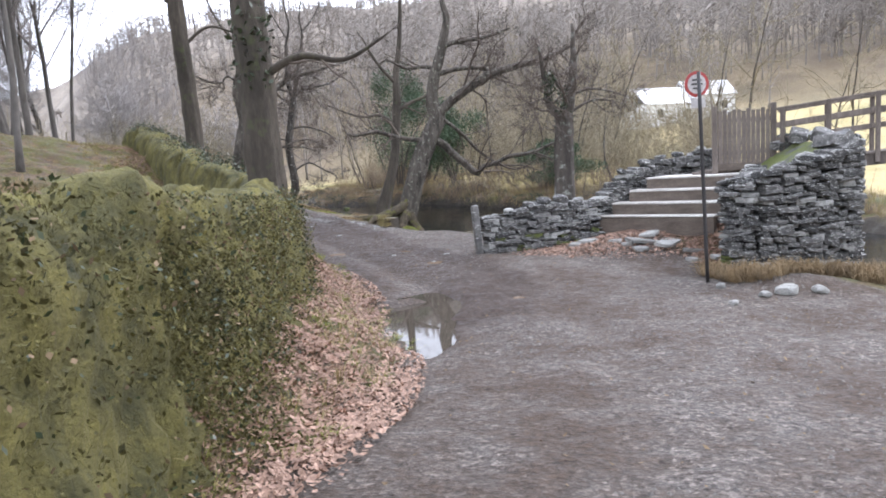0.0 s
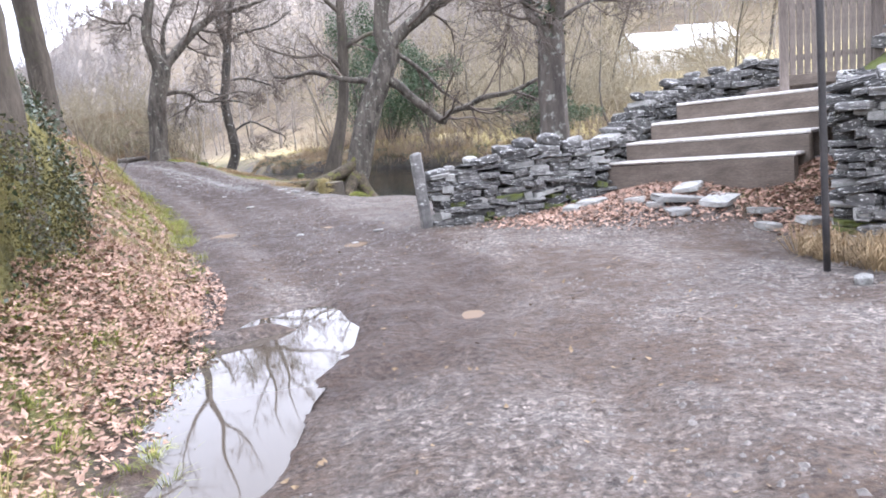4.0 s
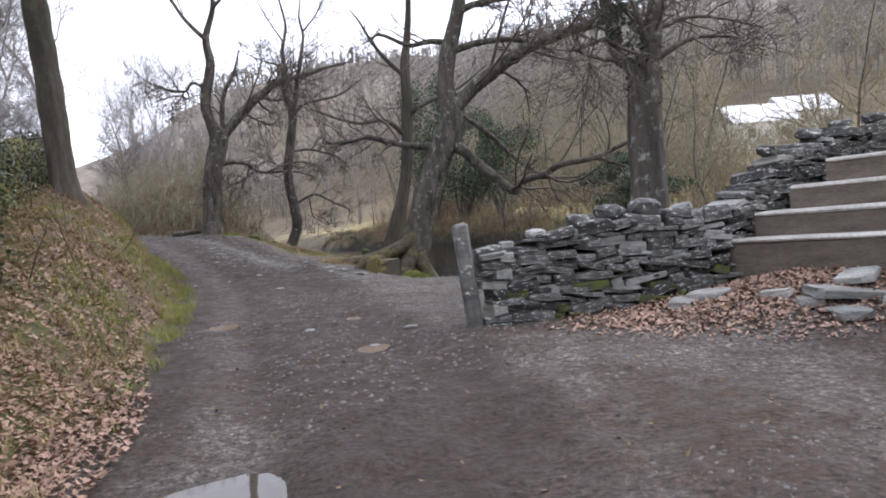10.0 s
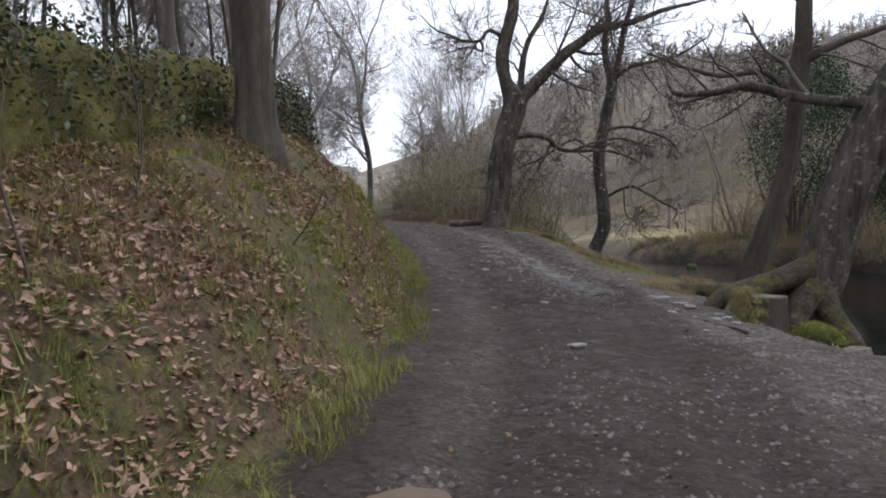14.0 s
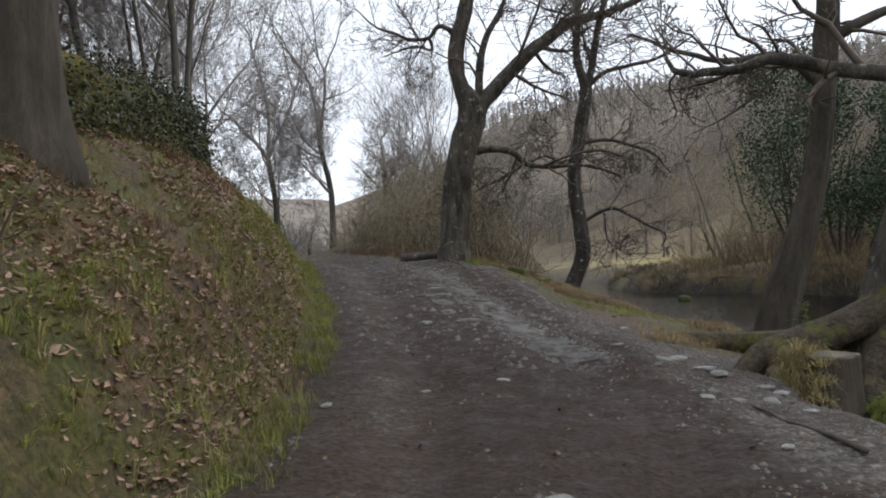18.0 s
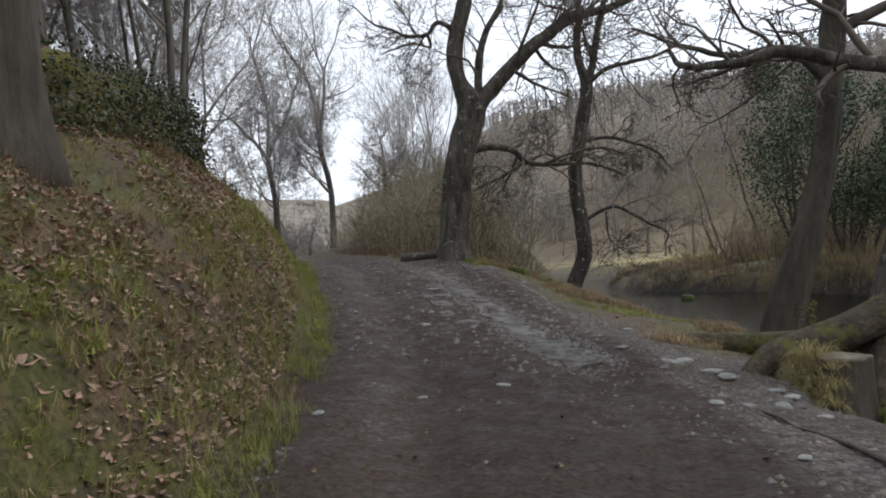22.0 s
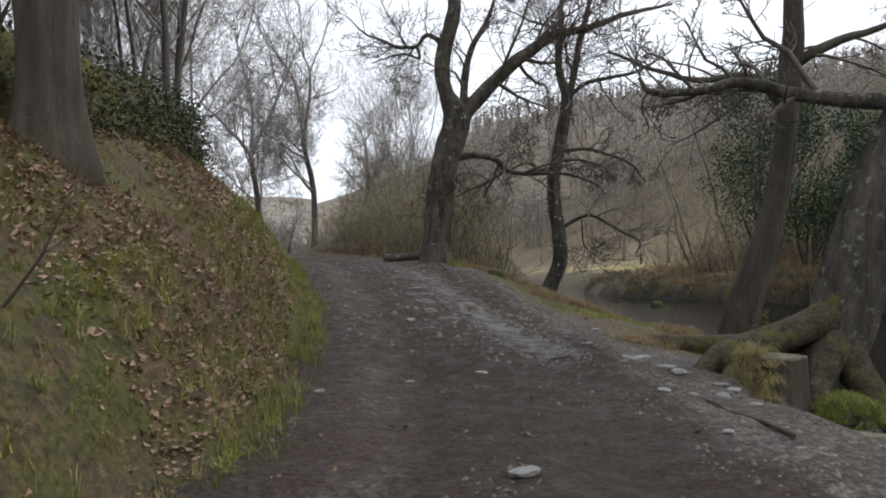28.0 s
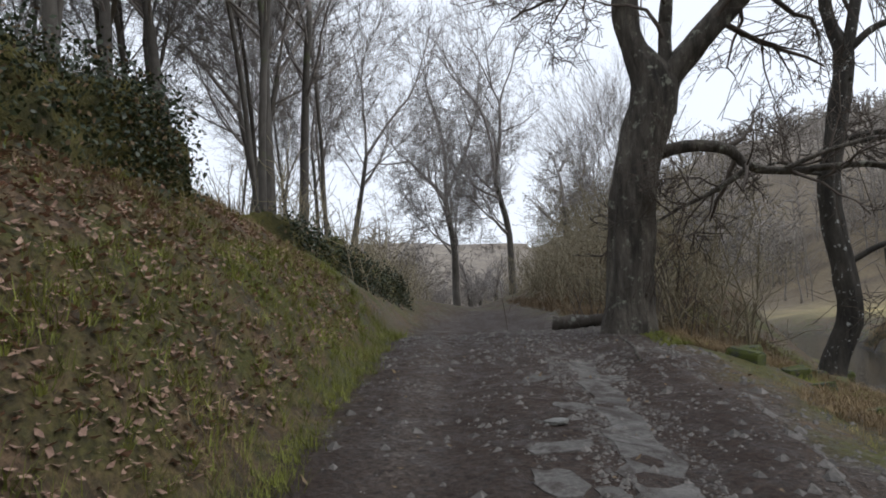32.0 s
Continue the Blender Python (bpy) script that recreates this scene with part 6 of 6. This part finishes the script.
x, y, z, s, t = sow(20000, -22, 15, 18, 58, lambda x, y, s, c, sr: (sr > 2.4) & (sr < 6.4) & (value_noise(x, y, 0.7, 81) > -0.35))
tufts("bank_tussock", "dead grass and bramble drooping over the far river bank", x, y, z + 0.08, 0.3, 0.45, 9, BRACKEN, droop=(-1.2, 0.7))
x, y, z, s, t = sow(12000, -22, 15, 18, 58, lambda x, y, s, c, sr: (sr > 2.4) & (sr < 5.8) & (value_noise(x, y, 0.6, 83) > 0.0))
tufts("bank_tussock", "dark mossy growth hanging on the far river bank", x, y, z + 0.04, 0.22, 0.4, 9, IVY, droop=(-1.4, 0.5))
x, y, z, s, t = sow(2600, -14, 4, 23, 44, lambda x, y, s, c, sr: (sr < -2.2) & (sr > -5.6) & (s > 2.6) & (y > 28.6))
tufts("verge_grass", "yellowed grass on the river verge", x, y, z, 0.12, 0.2, 12, DRY_GRASS)
x, y, z, s, t = sow(900, 5.1, 9.0, 12.2, 14.2, lambda x, y, s, c, sr: (y < 13.7 + 0.9 * (x < 5.9)) & (y > 12.7 + 0.25 * np.sin(x * 3)) & (x > 5.3) & (x < 8.6))
tufts("verge_grass", "dead brown grass at the foot of the abutment", x, y, z, 0.36, 0.42, 22, DEAD_GRASS, droop=(0.1, 0.95))
up_, ang = nr.uniform(0, 1, 60), nr.uniform(2.4, 4.9, 60)
tufts("stump_grass", "pale shaggy grass hanging on the side of the stump", -1.85 + np.cos(ang) * (0.36 - 0.12 * up_), 27.95 + np.sin(ang) * (0.36 - 0.12 * up_), height(-1.85, 27.9) + 0.18 + 0.5 * up_, 0.12, 0.3, 40, DRY_GRASS, droop=(-1.3, 0.5))
up_, ang = nr.uniform(0, 1, 160), nr.uniform(0, 6.28, 160)
tufts("tussock", "mossy yellow-green tussock at the water's edge", -1.1 + np.cos(ang) * 0.42 * up_, 28.0 + np.sin(ang) * 0.3 * up_, height(-1.2, 27.9) + 0.05 + 0.3 * (1 - up_ ** 2), 0.1, 0.22, 26, GREEN_GRASS, droop=(-0.9, 0.5))


x, y, z, s, t = sow(9000, -10, -3, 29, 40, lambda x, y, s, c, sr: (s > 2.0) & (sr < -2.2) & (value_noise(x, y, 0.7, 77) > -0.1))
tufts("verge_grass", "dead brown grass and moss hummocks on the river verge", x, y, z, 0.16, 0.26, 10, DEAD_GRASS, droop=(-0.4, 0.9))
x, y, z, s, t = sow(16000, -30, -8, 35, 60, lambda x, y, s, c, sr: (s > 1.9) & (s < 9.5) & (sr < -4.1))
tufts("bracken", "dead brown bracken and grass on the bank past the oak", x, y, z, 0.4, 0.35, 6, BRACKEN)


x, y, z, s, t = sow(5000, -10.8, -8.0, 32.6, 35.6, lambda x, y, s, c, sr: (s > 1.7) & (sr < -4.2) & (np.hypot(x + 9.4, y - 34) < 1.3))
tufts("verge_grass", "mossy green grass round the log and the oak's foot", x, y, z, 0.07, 0.1, 10, GREEN_GRASS)


x, y, z, s, t = sow(26000, -12, -4.5, 31, 41, lambda x, y, s, c, sr: (s > 2.3) & (sr < -2.2) & (s < 8.5) & (value_noise(x, y, 0.8, 75) > 0.15))
sward("verge_sward", "mossy green turf between the oak and the river", x, y, z, 0.08, 0.09, GREEN_GRASS, 7)


def gravel(name, label, n, x0, x1, y0, y1, keep, low, high, mat):
    x, y, z, s, t = sow(n, x0, x1, y0, y1, keep)
    n = len(x)
    size = low + (high - low) * nr.uniform(0, 1, n) ** 4
    e = np.array([(1, 0, -0.3), (0, 1, -0.3), (-1, 0, -0.3), (0, -1, -0.3), (0.1, 0.1, 0.38)], float)
    v = e[None] * size[:, None, None] * nr.uniform(0.6, 1.25, (n, 5, 1))
    a = nr.uniform(0, 6.28, n)
    ca, sa = np.cos(a)[:, None], np.sin(a)[:, None]
    v = np.stack([v[..., 0] * ca - v[..., 1] * sa, v[..., 0] * sa + v[..., 1] * ca, v[..., 2]], 2)
    v += np.stack([x, y, z + size * 0.1], 1)[:, None]
    k = np.arange(n)[:, None] * 5
    f = np.concatenate([k + t3 for t3 in ([0, 1, 4], [1, 2, 4], [2, 3, 4], [3, 0, 4])]).tolist()
    return tagged(new(name, mesh_of(name, v.reshape(-1, 3).tolist(), f, mat)), label, "gravel", kind="stuff")


GRAVEL_GREY = two_scale("grey_gravel", (0.066, 0.058, 0.051), (0.23, 0.208, 0.185), 7, 40, 0.75, 0.004)
gravel("track_gravel", "grey gravel strewn over the muddy track", 130000, -13, 6.5, 3, 38, lambda x, y, s, c, sr: (s > -1.9) & (s < 6) & (sr < -4.4) & (value_noise(x, y, 0.55, 31) + 0.6 * value_noise(x, y, 1.6, 32) + np.where(s > 1.3, 0.3, 0) > 1.6 * np.exp(-((x - 1.0) / 0.9) ** 2 - ((y - 12.0) / 2.0) ** 2)), 0.007, 0.042, GRAVEL_GREY)
gravel("track_rubble", "broken grey stones littering the rise of the track", 8000, -13, -4.0, 26.0, 36.5, lambda x, y, s, c, sr: (s > -1.6) & (s < 2.1) & (sr < -4.4) & (value_noise(x, y, 0.8, 35) + nr.uniform(-0.6, 0.6, len(x)) > -0.1), 0.012, 0.085, GRAVEL_GREY)
gravel("shore_gravel", "pale shingle on the river shore", 30000, -6, 3, 19, 30, lambda x, y, s, c, sr: (s > 1.4) & (sr < -3.9), 0.008, 0.04, GRAVEL_GREY)

# ---- loose stones and slabs ----
def loose(x, y, sx, sy, sz, pool, k, label, group, lift=0.25, tilt=4):
    ob = new("loose_stone", pool[k % len(pool)])
    ob.matrix_basis = pose(x, y, height(x, y) + sz * lift, tilt * math.sin(k * 1.7), tilt * math.cos(k * 2.3), 47 * k)
    ob.scale = (sx, sy, sz)
    return tagged(ob, label, "stone", group)


for k, (x, y, a, b) in enumerate([(4.87, 16.75, 0.7, 0.45), (5.37, 16.5, 0.62, 0.42), (4.72, 16.35, 0.4, 0.3), (3.77, 17.55, 0.45, 0.3), (5.77, 16.0, 0.4, 0.3), (5.12, 17.05, 0.5, 0.35), (5.62, 15.55, 0.32, 0.26), (4.32, 17.05, 0.3, 0.22), (6.17, 15.5, 0.42, 0.3), (3.47, 17.45, 0.36, 0.24), (6.02, 14.9, 0.45, 0.3), (4.52, 16.7, 0.26, 0.2)]):
    loose(x, y, a, b, 0.085, PALES, k, "pale flat slab lying before the steps", "slabs before the steps", 0.2, 6)
for k, (x, y, a) in enumerate([(6.77, 15.35, 0.3), (6.62, 15.0, 0.22), (6.47, 15.75, 0.26), (7.17, 16.35, 0.34), (6.97, 15.8, 0.2), (6.37, 14.75, 0.28), (6.87, 16.6, 0.24), (6.67, 16.15, 0.18), (5.97, 14.3, 0.26)]):
    loose(x, y, a, a * 0.7, a * 0.4, ROUNDS if k % 2 else SLABS, k + 5, "rubble stone lying beside the steps", "rubble beside the steps", 0.3, 10)
for k, (x, y, a) in enumerate([(5.82, 11.75, 0.42), (5.42, 11.6, 0.24), (5.02, 12.4, 0.22), (6.32, 11.7, 0.3), (4.77, 11.2, 0.18)]):
    loose(x, y, a, a * 0.8, a * 0.55, ROUNDS, k + 3, "pale boulder at the foot of the abutment", "boulders by the abutment")
for k, (x, y, a) in enumerate([(-3.35, 27.7, 0.28), (-3.22, 27.85, 0.24), (-2.75, 27.4, 0.3), (-3.7, 27.2, 0.16), (-4.33, 25.6, 0.15), (-3.0, 23.1, 0.24), (-2.2, 26.3, 0.22), (-2.45, 26.0, 0.2), (-2.6, 25.5, 0.14), (-4.9, 25.2, 0.12), (-5.3, 24.3, 0.14),
                                (-2.9, 27.55, 0.26), (-2.3, 27.1, 0.2), (-2.15, 26.95, 0.22), (-1.5, 26.9, 0.16), (-1.9, 25.9, 0.14), (-3.9, 28.4, 0.2), (-2.0, 24.4, 0.12), (-4.2, 29.5, 0.18), (0.4, 17.9, 0.2), (0.1, 17.2, 0.16), (-0.9, 18.1, 0.2), (-6.2, 27.6, 0.2), (-7.3, 29.8, 0.22)]):
    loose(x, y, a, a * 0.7, a * 0.24, ROUNDS, k, "small pale stone lying on the track", "loose stones on the track", 0.2)
for k, (x, y, a, b) in enumerate([(-0.72, 27.35, 0.62, 0.42), (-0.38, 26.75, 0.7, 0.5), (-0.05, 26.2, 0.66, 0.45), (0.3, 25.55, 0.5, 0.4), (-0.95, 27.0, 0.45, 0.3), (-0.62, 26.4, 0.42, 0.3), (0.75, 24.9, 0.6, 0.4), (1.2, 24.2, 0.5, 0.42), (-1.05, 27.55, 0.36, 0.24)]):
    loose(x, y, a, b, 0.17, SHORE_SLABS, k, "mossy flat rock slab at the water's edge", "rock slabs on the shore", 0.12, 7)
for k, (x, y, a) in enumerate([(-7.6, 34.2, 0.4), (-7.2, 34.7, 0.3), (-8.0, 35.3, 0.45), (-6.7, 34.0, 0.25), (-7.4, 35.9, 0.36), (-6.0, 33.2, 0.22), (-6.9, 35.3, 0.3), (-5.6, 34.1, 0.26)]):
    loose(x, y, a, a * 0.75, a * 0.5, MOSSY, k, "mossy rubble stone on the river verge", "mossy verge stones", 0.15, 9)
for k, (x, y, a) in enumerate([(-6.6, 37.6, 0.5), (-6.2, 36.8, 0.4), (-7.4, 38.6, 0.4), (-5.4, 36.1, 0.3), (-7.3, 36.6, 0.5), (-6.9, 37.4, 0.35), (-5.2, 35.0, 0.4), (-8.3, 37.6, 0.45), (-4.1, 33.9, 0.35), (-8.85, 43.1, 0.5), (-9.6, 42.6, 0.35), (-5.2, 46.2, 0.5), (-5.9, 46.6, 0.4), (-4.4, 45.7, 0.35), (-6.6, 47.0, 0.5), (-3.4, 45.4, 0.4), (-5.5, 42.3, 0.45), (2.4, 22.6, 0.5)]):
    ob = loose(x, y, a, a * 0.75, a * 0.6, MOSSY_ROUNDS, k, "wet stone at the water's edge", "river stones", 0.2)
    ob.location.z = float(np.interp(y, WATER_Y, WATER_Z)) + 0.02

# worn concrete strip along the right edge, broken slabs in the wheel track
strip = thing("concrete_strip", "broken pale concrete strip along the edge of the track", "kerb", kind="structure")
r = random.Random(9)
STRIP = smooth_line([(-3.86, 26.55), (-4.65, 27.4), (-5.9, 28.85), (-7.3, 30.6), (-8.5, 32.0)], 4)


def ragged_slab(p, q, wide, seed):
    """A worn slab between two places of the line, with chipped edges, laid on the ground."""
    r = random.Random(seed)
    d = q - p
    ln = float(np.hypot(*d))
    d, nrm = d / ln, np.array([d[1], -d[0]]) / ln
    n, top, low, f = 8, [], [], []
    wav = [0.5 + 0.1 * math.sin(k * 1.1 + seed) + r.uniform(-0.11, 0.11) for k in range(2 * n + 2)]
    edge = [(k / n * ln, wide * wav[k]) for k in range(n + 1)] + [(k / n * ln, -wide * wav[n + 1 + k]) for k in range(n, -1, -1)]
    for a, w in edge:
        x, y = p + d * a + nrm * w
        z = height(x, y)
        top.append((x, y, z + 0.006 + r.uniform(-0.006, 0.006)))
        x, y = p + d * a + nrm * w * 1.05
        low.append((x, y, z - 0.2))
    m = len(edge)
    for k in range(n):
        f.append((k, k + 1, m - 2 - k, m - 1 - k))
    f += [(k, m + k, m + (k + 1) % m, (k + 1) % m) for k in range(m)]
    return mesh_of("slab", top + low, f, CONCRETE)


for k in range(0, len(STRIP) - 1, 2):
    j = min(k + 2, len(STRIP) - 1)
    part("slab", ragged_slab(STRIP[k], STRIP[j] * 0.99 + STRIP[k] * 0.01, 0.48 - 0.014 * k, 200 + k), strip)
def flat_patch(x, y, a, b, seed):
    """A worn flat slab, almost flush with the mud round it."""
    r = random.Random(seed)
    n, turn = 13, r.uniform(0, 3)
    ring = []
    for k in range(n):
        t, q = 2 * math.pi * k / n, r.uniform(0.72, 1.15)
        u, w = a * q * math.cos(t), b * q * math.sin(t)
        ring.append((x + u * math.cos(turn) - w * math.sin(turn), y + u * math.sin(turn) + w * math.cos(turn)))
    z = terrain(np.array([p[0] for p in ring] + [x]), np.array([p[1] for p in ring] + [y]))[0] + 0.008
    v = [(p[0] - x, p[1] - y, h - z[-1]) for p, h in zip(ring, z)] + [(0, 0, 0.006)] + [((p[0] - x) * 1.06, (p[1] - y) * 1.06, h - z[-1] - 0.05) for p, h in zip(ring, z)]
    f = [(k, (k + 1) % n, n) for k in range(n)] + [(k, n + 1 + k, n + 1 + (k + 1) % n, (k + 1) % n) for k in range(n)]
    return thing("broken_slab", "broken pale concrete patch set in the mud", "slab", (x, y, float(z[-1])), "broken slabs", data=mesh_of("broken_slab", v, f, CONCRETE))


for k, (x, y, a, b) in enumerate([(-6.6, 28.8, 0.24, 0.15), (-6.2, 28.2, 0.18, 0.11), (-6.95, 29.3, 0.26, 0.13), (-7.5, 30.3, 0.2, 0.13), (-7.9, 31.5, 0.2, 0.13), (-5.75, 27.9, 0.16, 0.1), (-6.3, 28.85, 0.12, 0.08), (-8.3, 30.9, 0.16, 0.1)]):
    flat_patch(x, y, a, b, 240 + k)

gravel("strip_gravel", "grey stones and grit along the broken concrete strip", 60000, -9.5, -3, 25.5, 33, lambda x, y, s, c, sr: np.abs(np.abs(along(STRIP, x, y)[0] + 0.07 * value_noise(x, y, 3, 36)) - 0.24) < 0.13, 0.007, 0.04, GRAVEL_GREY)

# ---- log, fallen sticks ----
def stick(name, label, a, b, rad, seed, lift=0.03):
    r = random.Random(seed)
    t = Tubes()
    p0, p1 = np.array((*a, height(*a) + lift)), np.array((*b, height(*b) + lift))
    pts = np.array([p0 + (p1 - p0) * u + np.array([r.gauss(0, 0.02), r.gauss(0, 0.02), r.gauss(0, 0.01)]) for u in np.linspace(0, 1, 8)])
    t.add(pts, np.linspace(rad, rad * 0.5, 8), 7)
    return tagged(new(name, t.mesh(name, BARK)), label, "branch")


stick("fallen_stick", "long bare stick lying at the foot of the oak", (-7.75, 31.9), (-9.1, 33.9), 0.022, 3, 0.1)
stick("fallen_stick", "thin stick lying on the shingle", (-1.6, 24.4), (-2.62, 26.4), 0.018, 4)
stick("fallen_log", "short mossy log lying on the verge by the oak", (-11.5, 35.9), (-10.5, 36.3), 0.16, 5, 0.14)

def sapling(x, y, tall, seed):
    r = random.Random(seed)
    t = Tubes()
    q = crooked(r, (0, 0, -0.1), (r.gauss(0, 0.25), r.gauss(0, 0.2), 1), tall, 6, 0.12)
    t.add(q, np.linspace(0.011, 0.004, 7), 5)
    sprout(t, r, q, 0.011, 0.004, 1, (25, 55), 0.15, (0, 7, 3), 0.35, 0.05, 0.25)
    return thing("sapling", "thin bare sapling growing from the leafy bank", "sapling", (x, y, height(x, y)), group="saplings on the bank", data=t.mesh("sapling", TWIG))


for k, (x, y, h) in enumerate([(-4.0, 18.3, 1.3), (-4.9, 19.6, 1.0), (-6.2, 20.6, 1.5), (-5.2, 21.4, 0.8), (-3.6, 16.8, 0.8)]):
    sapling(x, y, h, 300 + k)

# ---- white buildings up the valley ----
def shed(x, y, yaw, ln, wd, h, label):
    base = thing("white_building", label, "building", (x, y, height(x, y) - 0.3), group="white farm buildings")
    base.rotation_euler = (0, 0, radians(yaw))
    part("wall", box_mesh("wall", ln, wd, h, HOUSE_WHITE, 0.03), base)
    rv = [(-ln / 2 - 0.2, -wd / 2 - 0.25, h - 0.1), (ln / 2 + 0.2, -wd / 2 - 0.25, h - 0.1), (ln / 2 + 0.2, 0, h + wd * 0.38), (-ln / 2 - 0.2, 0, h + wd * 0.38), (-ln / 2 - 0.2, wd / 2 + 0.25, h - 0.1), (ln / 2 + 0.2, wd / 2 + 0.25, h - 0.1)]
    rv += [(a, b, c + 0.1) for a, b, c in rv]
    part("roof", mesh_of("roof", rv, [(0, 1, 2, 3), (3, 2, 5, 4), (6, 9, 8, 7), (9, 10, 11, 8), (0, 6, 7, 1), (4, 5, 11, 10), (0, 3, 9, 6), (3, 4, 10, 9), (1, 7, 8, 2), (2, 8, 11, 5)], HOUSE_ROOF), base, label="white roof sheets")
    for k in (-1, 1):
        w = part("window", box_mesh("window", 0.9, 0.06, 1.0, HOUSE_WHITE, 0.01), base, pose(k * ln * 0.25, -wd / 2 - 0.02, h * 0.4))
        part("pane", box_mesh("pane", 0.76, 0.03, 0.86, GLASS_DARK, 0), w, pose(0, -0.03, 0.07))
    return base


shed(25.5, 86, 20, 7.5, 5, 2.6, "long low white farm building with a pale roof")
shed(32.5, 92, 12, 6, 4.5, 3.0, "white farm building with a pale roof among trees")
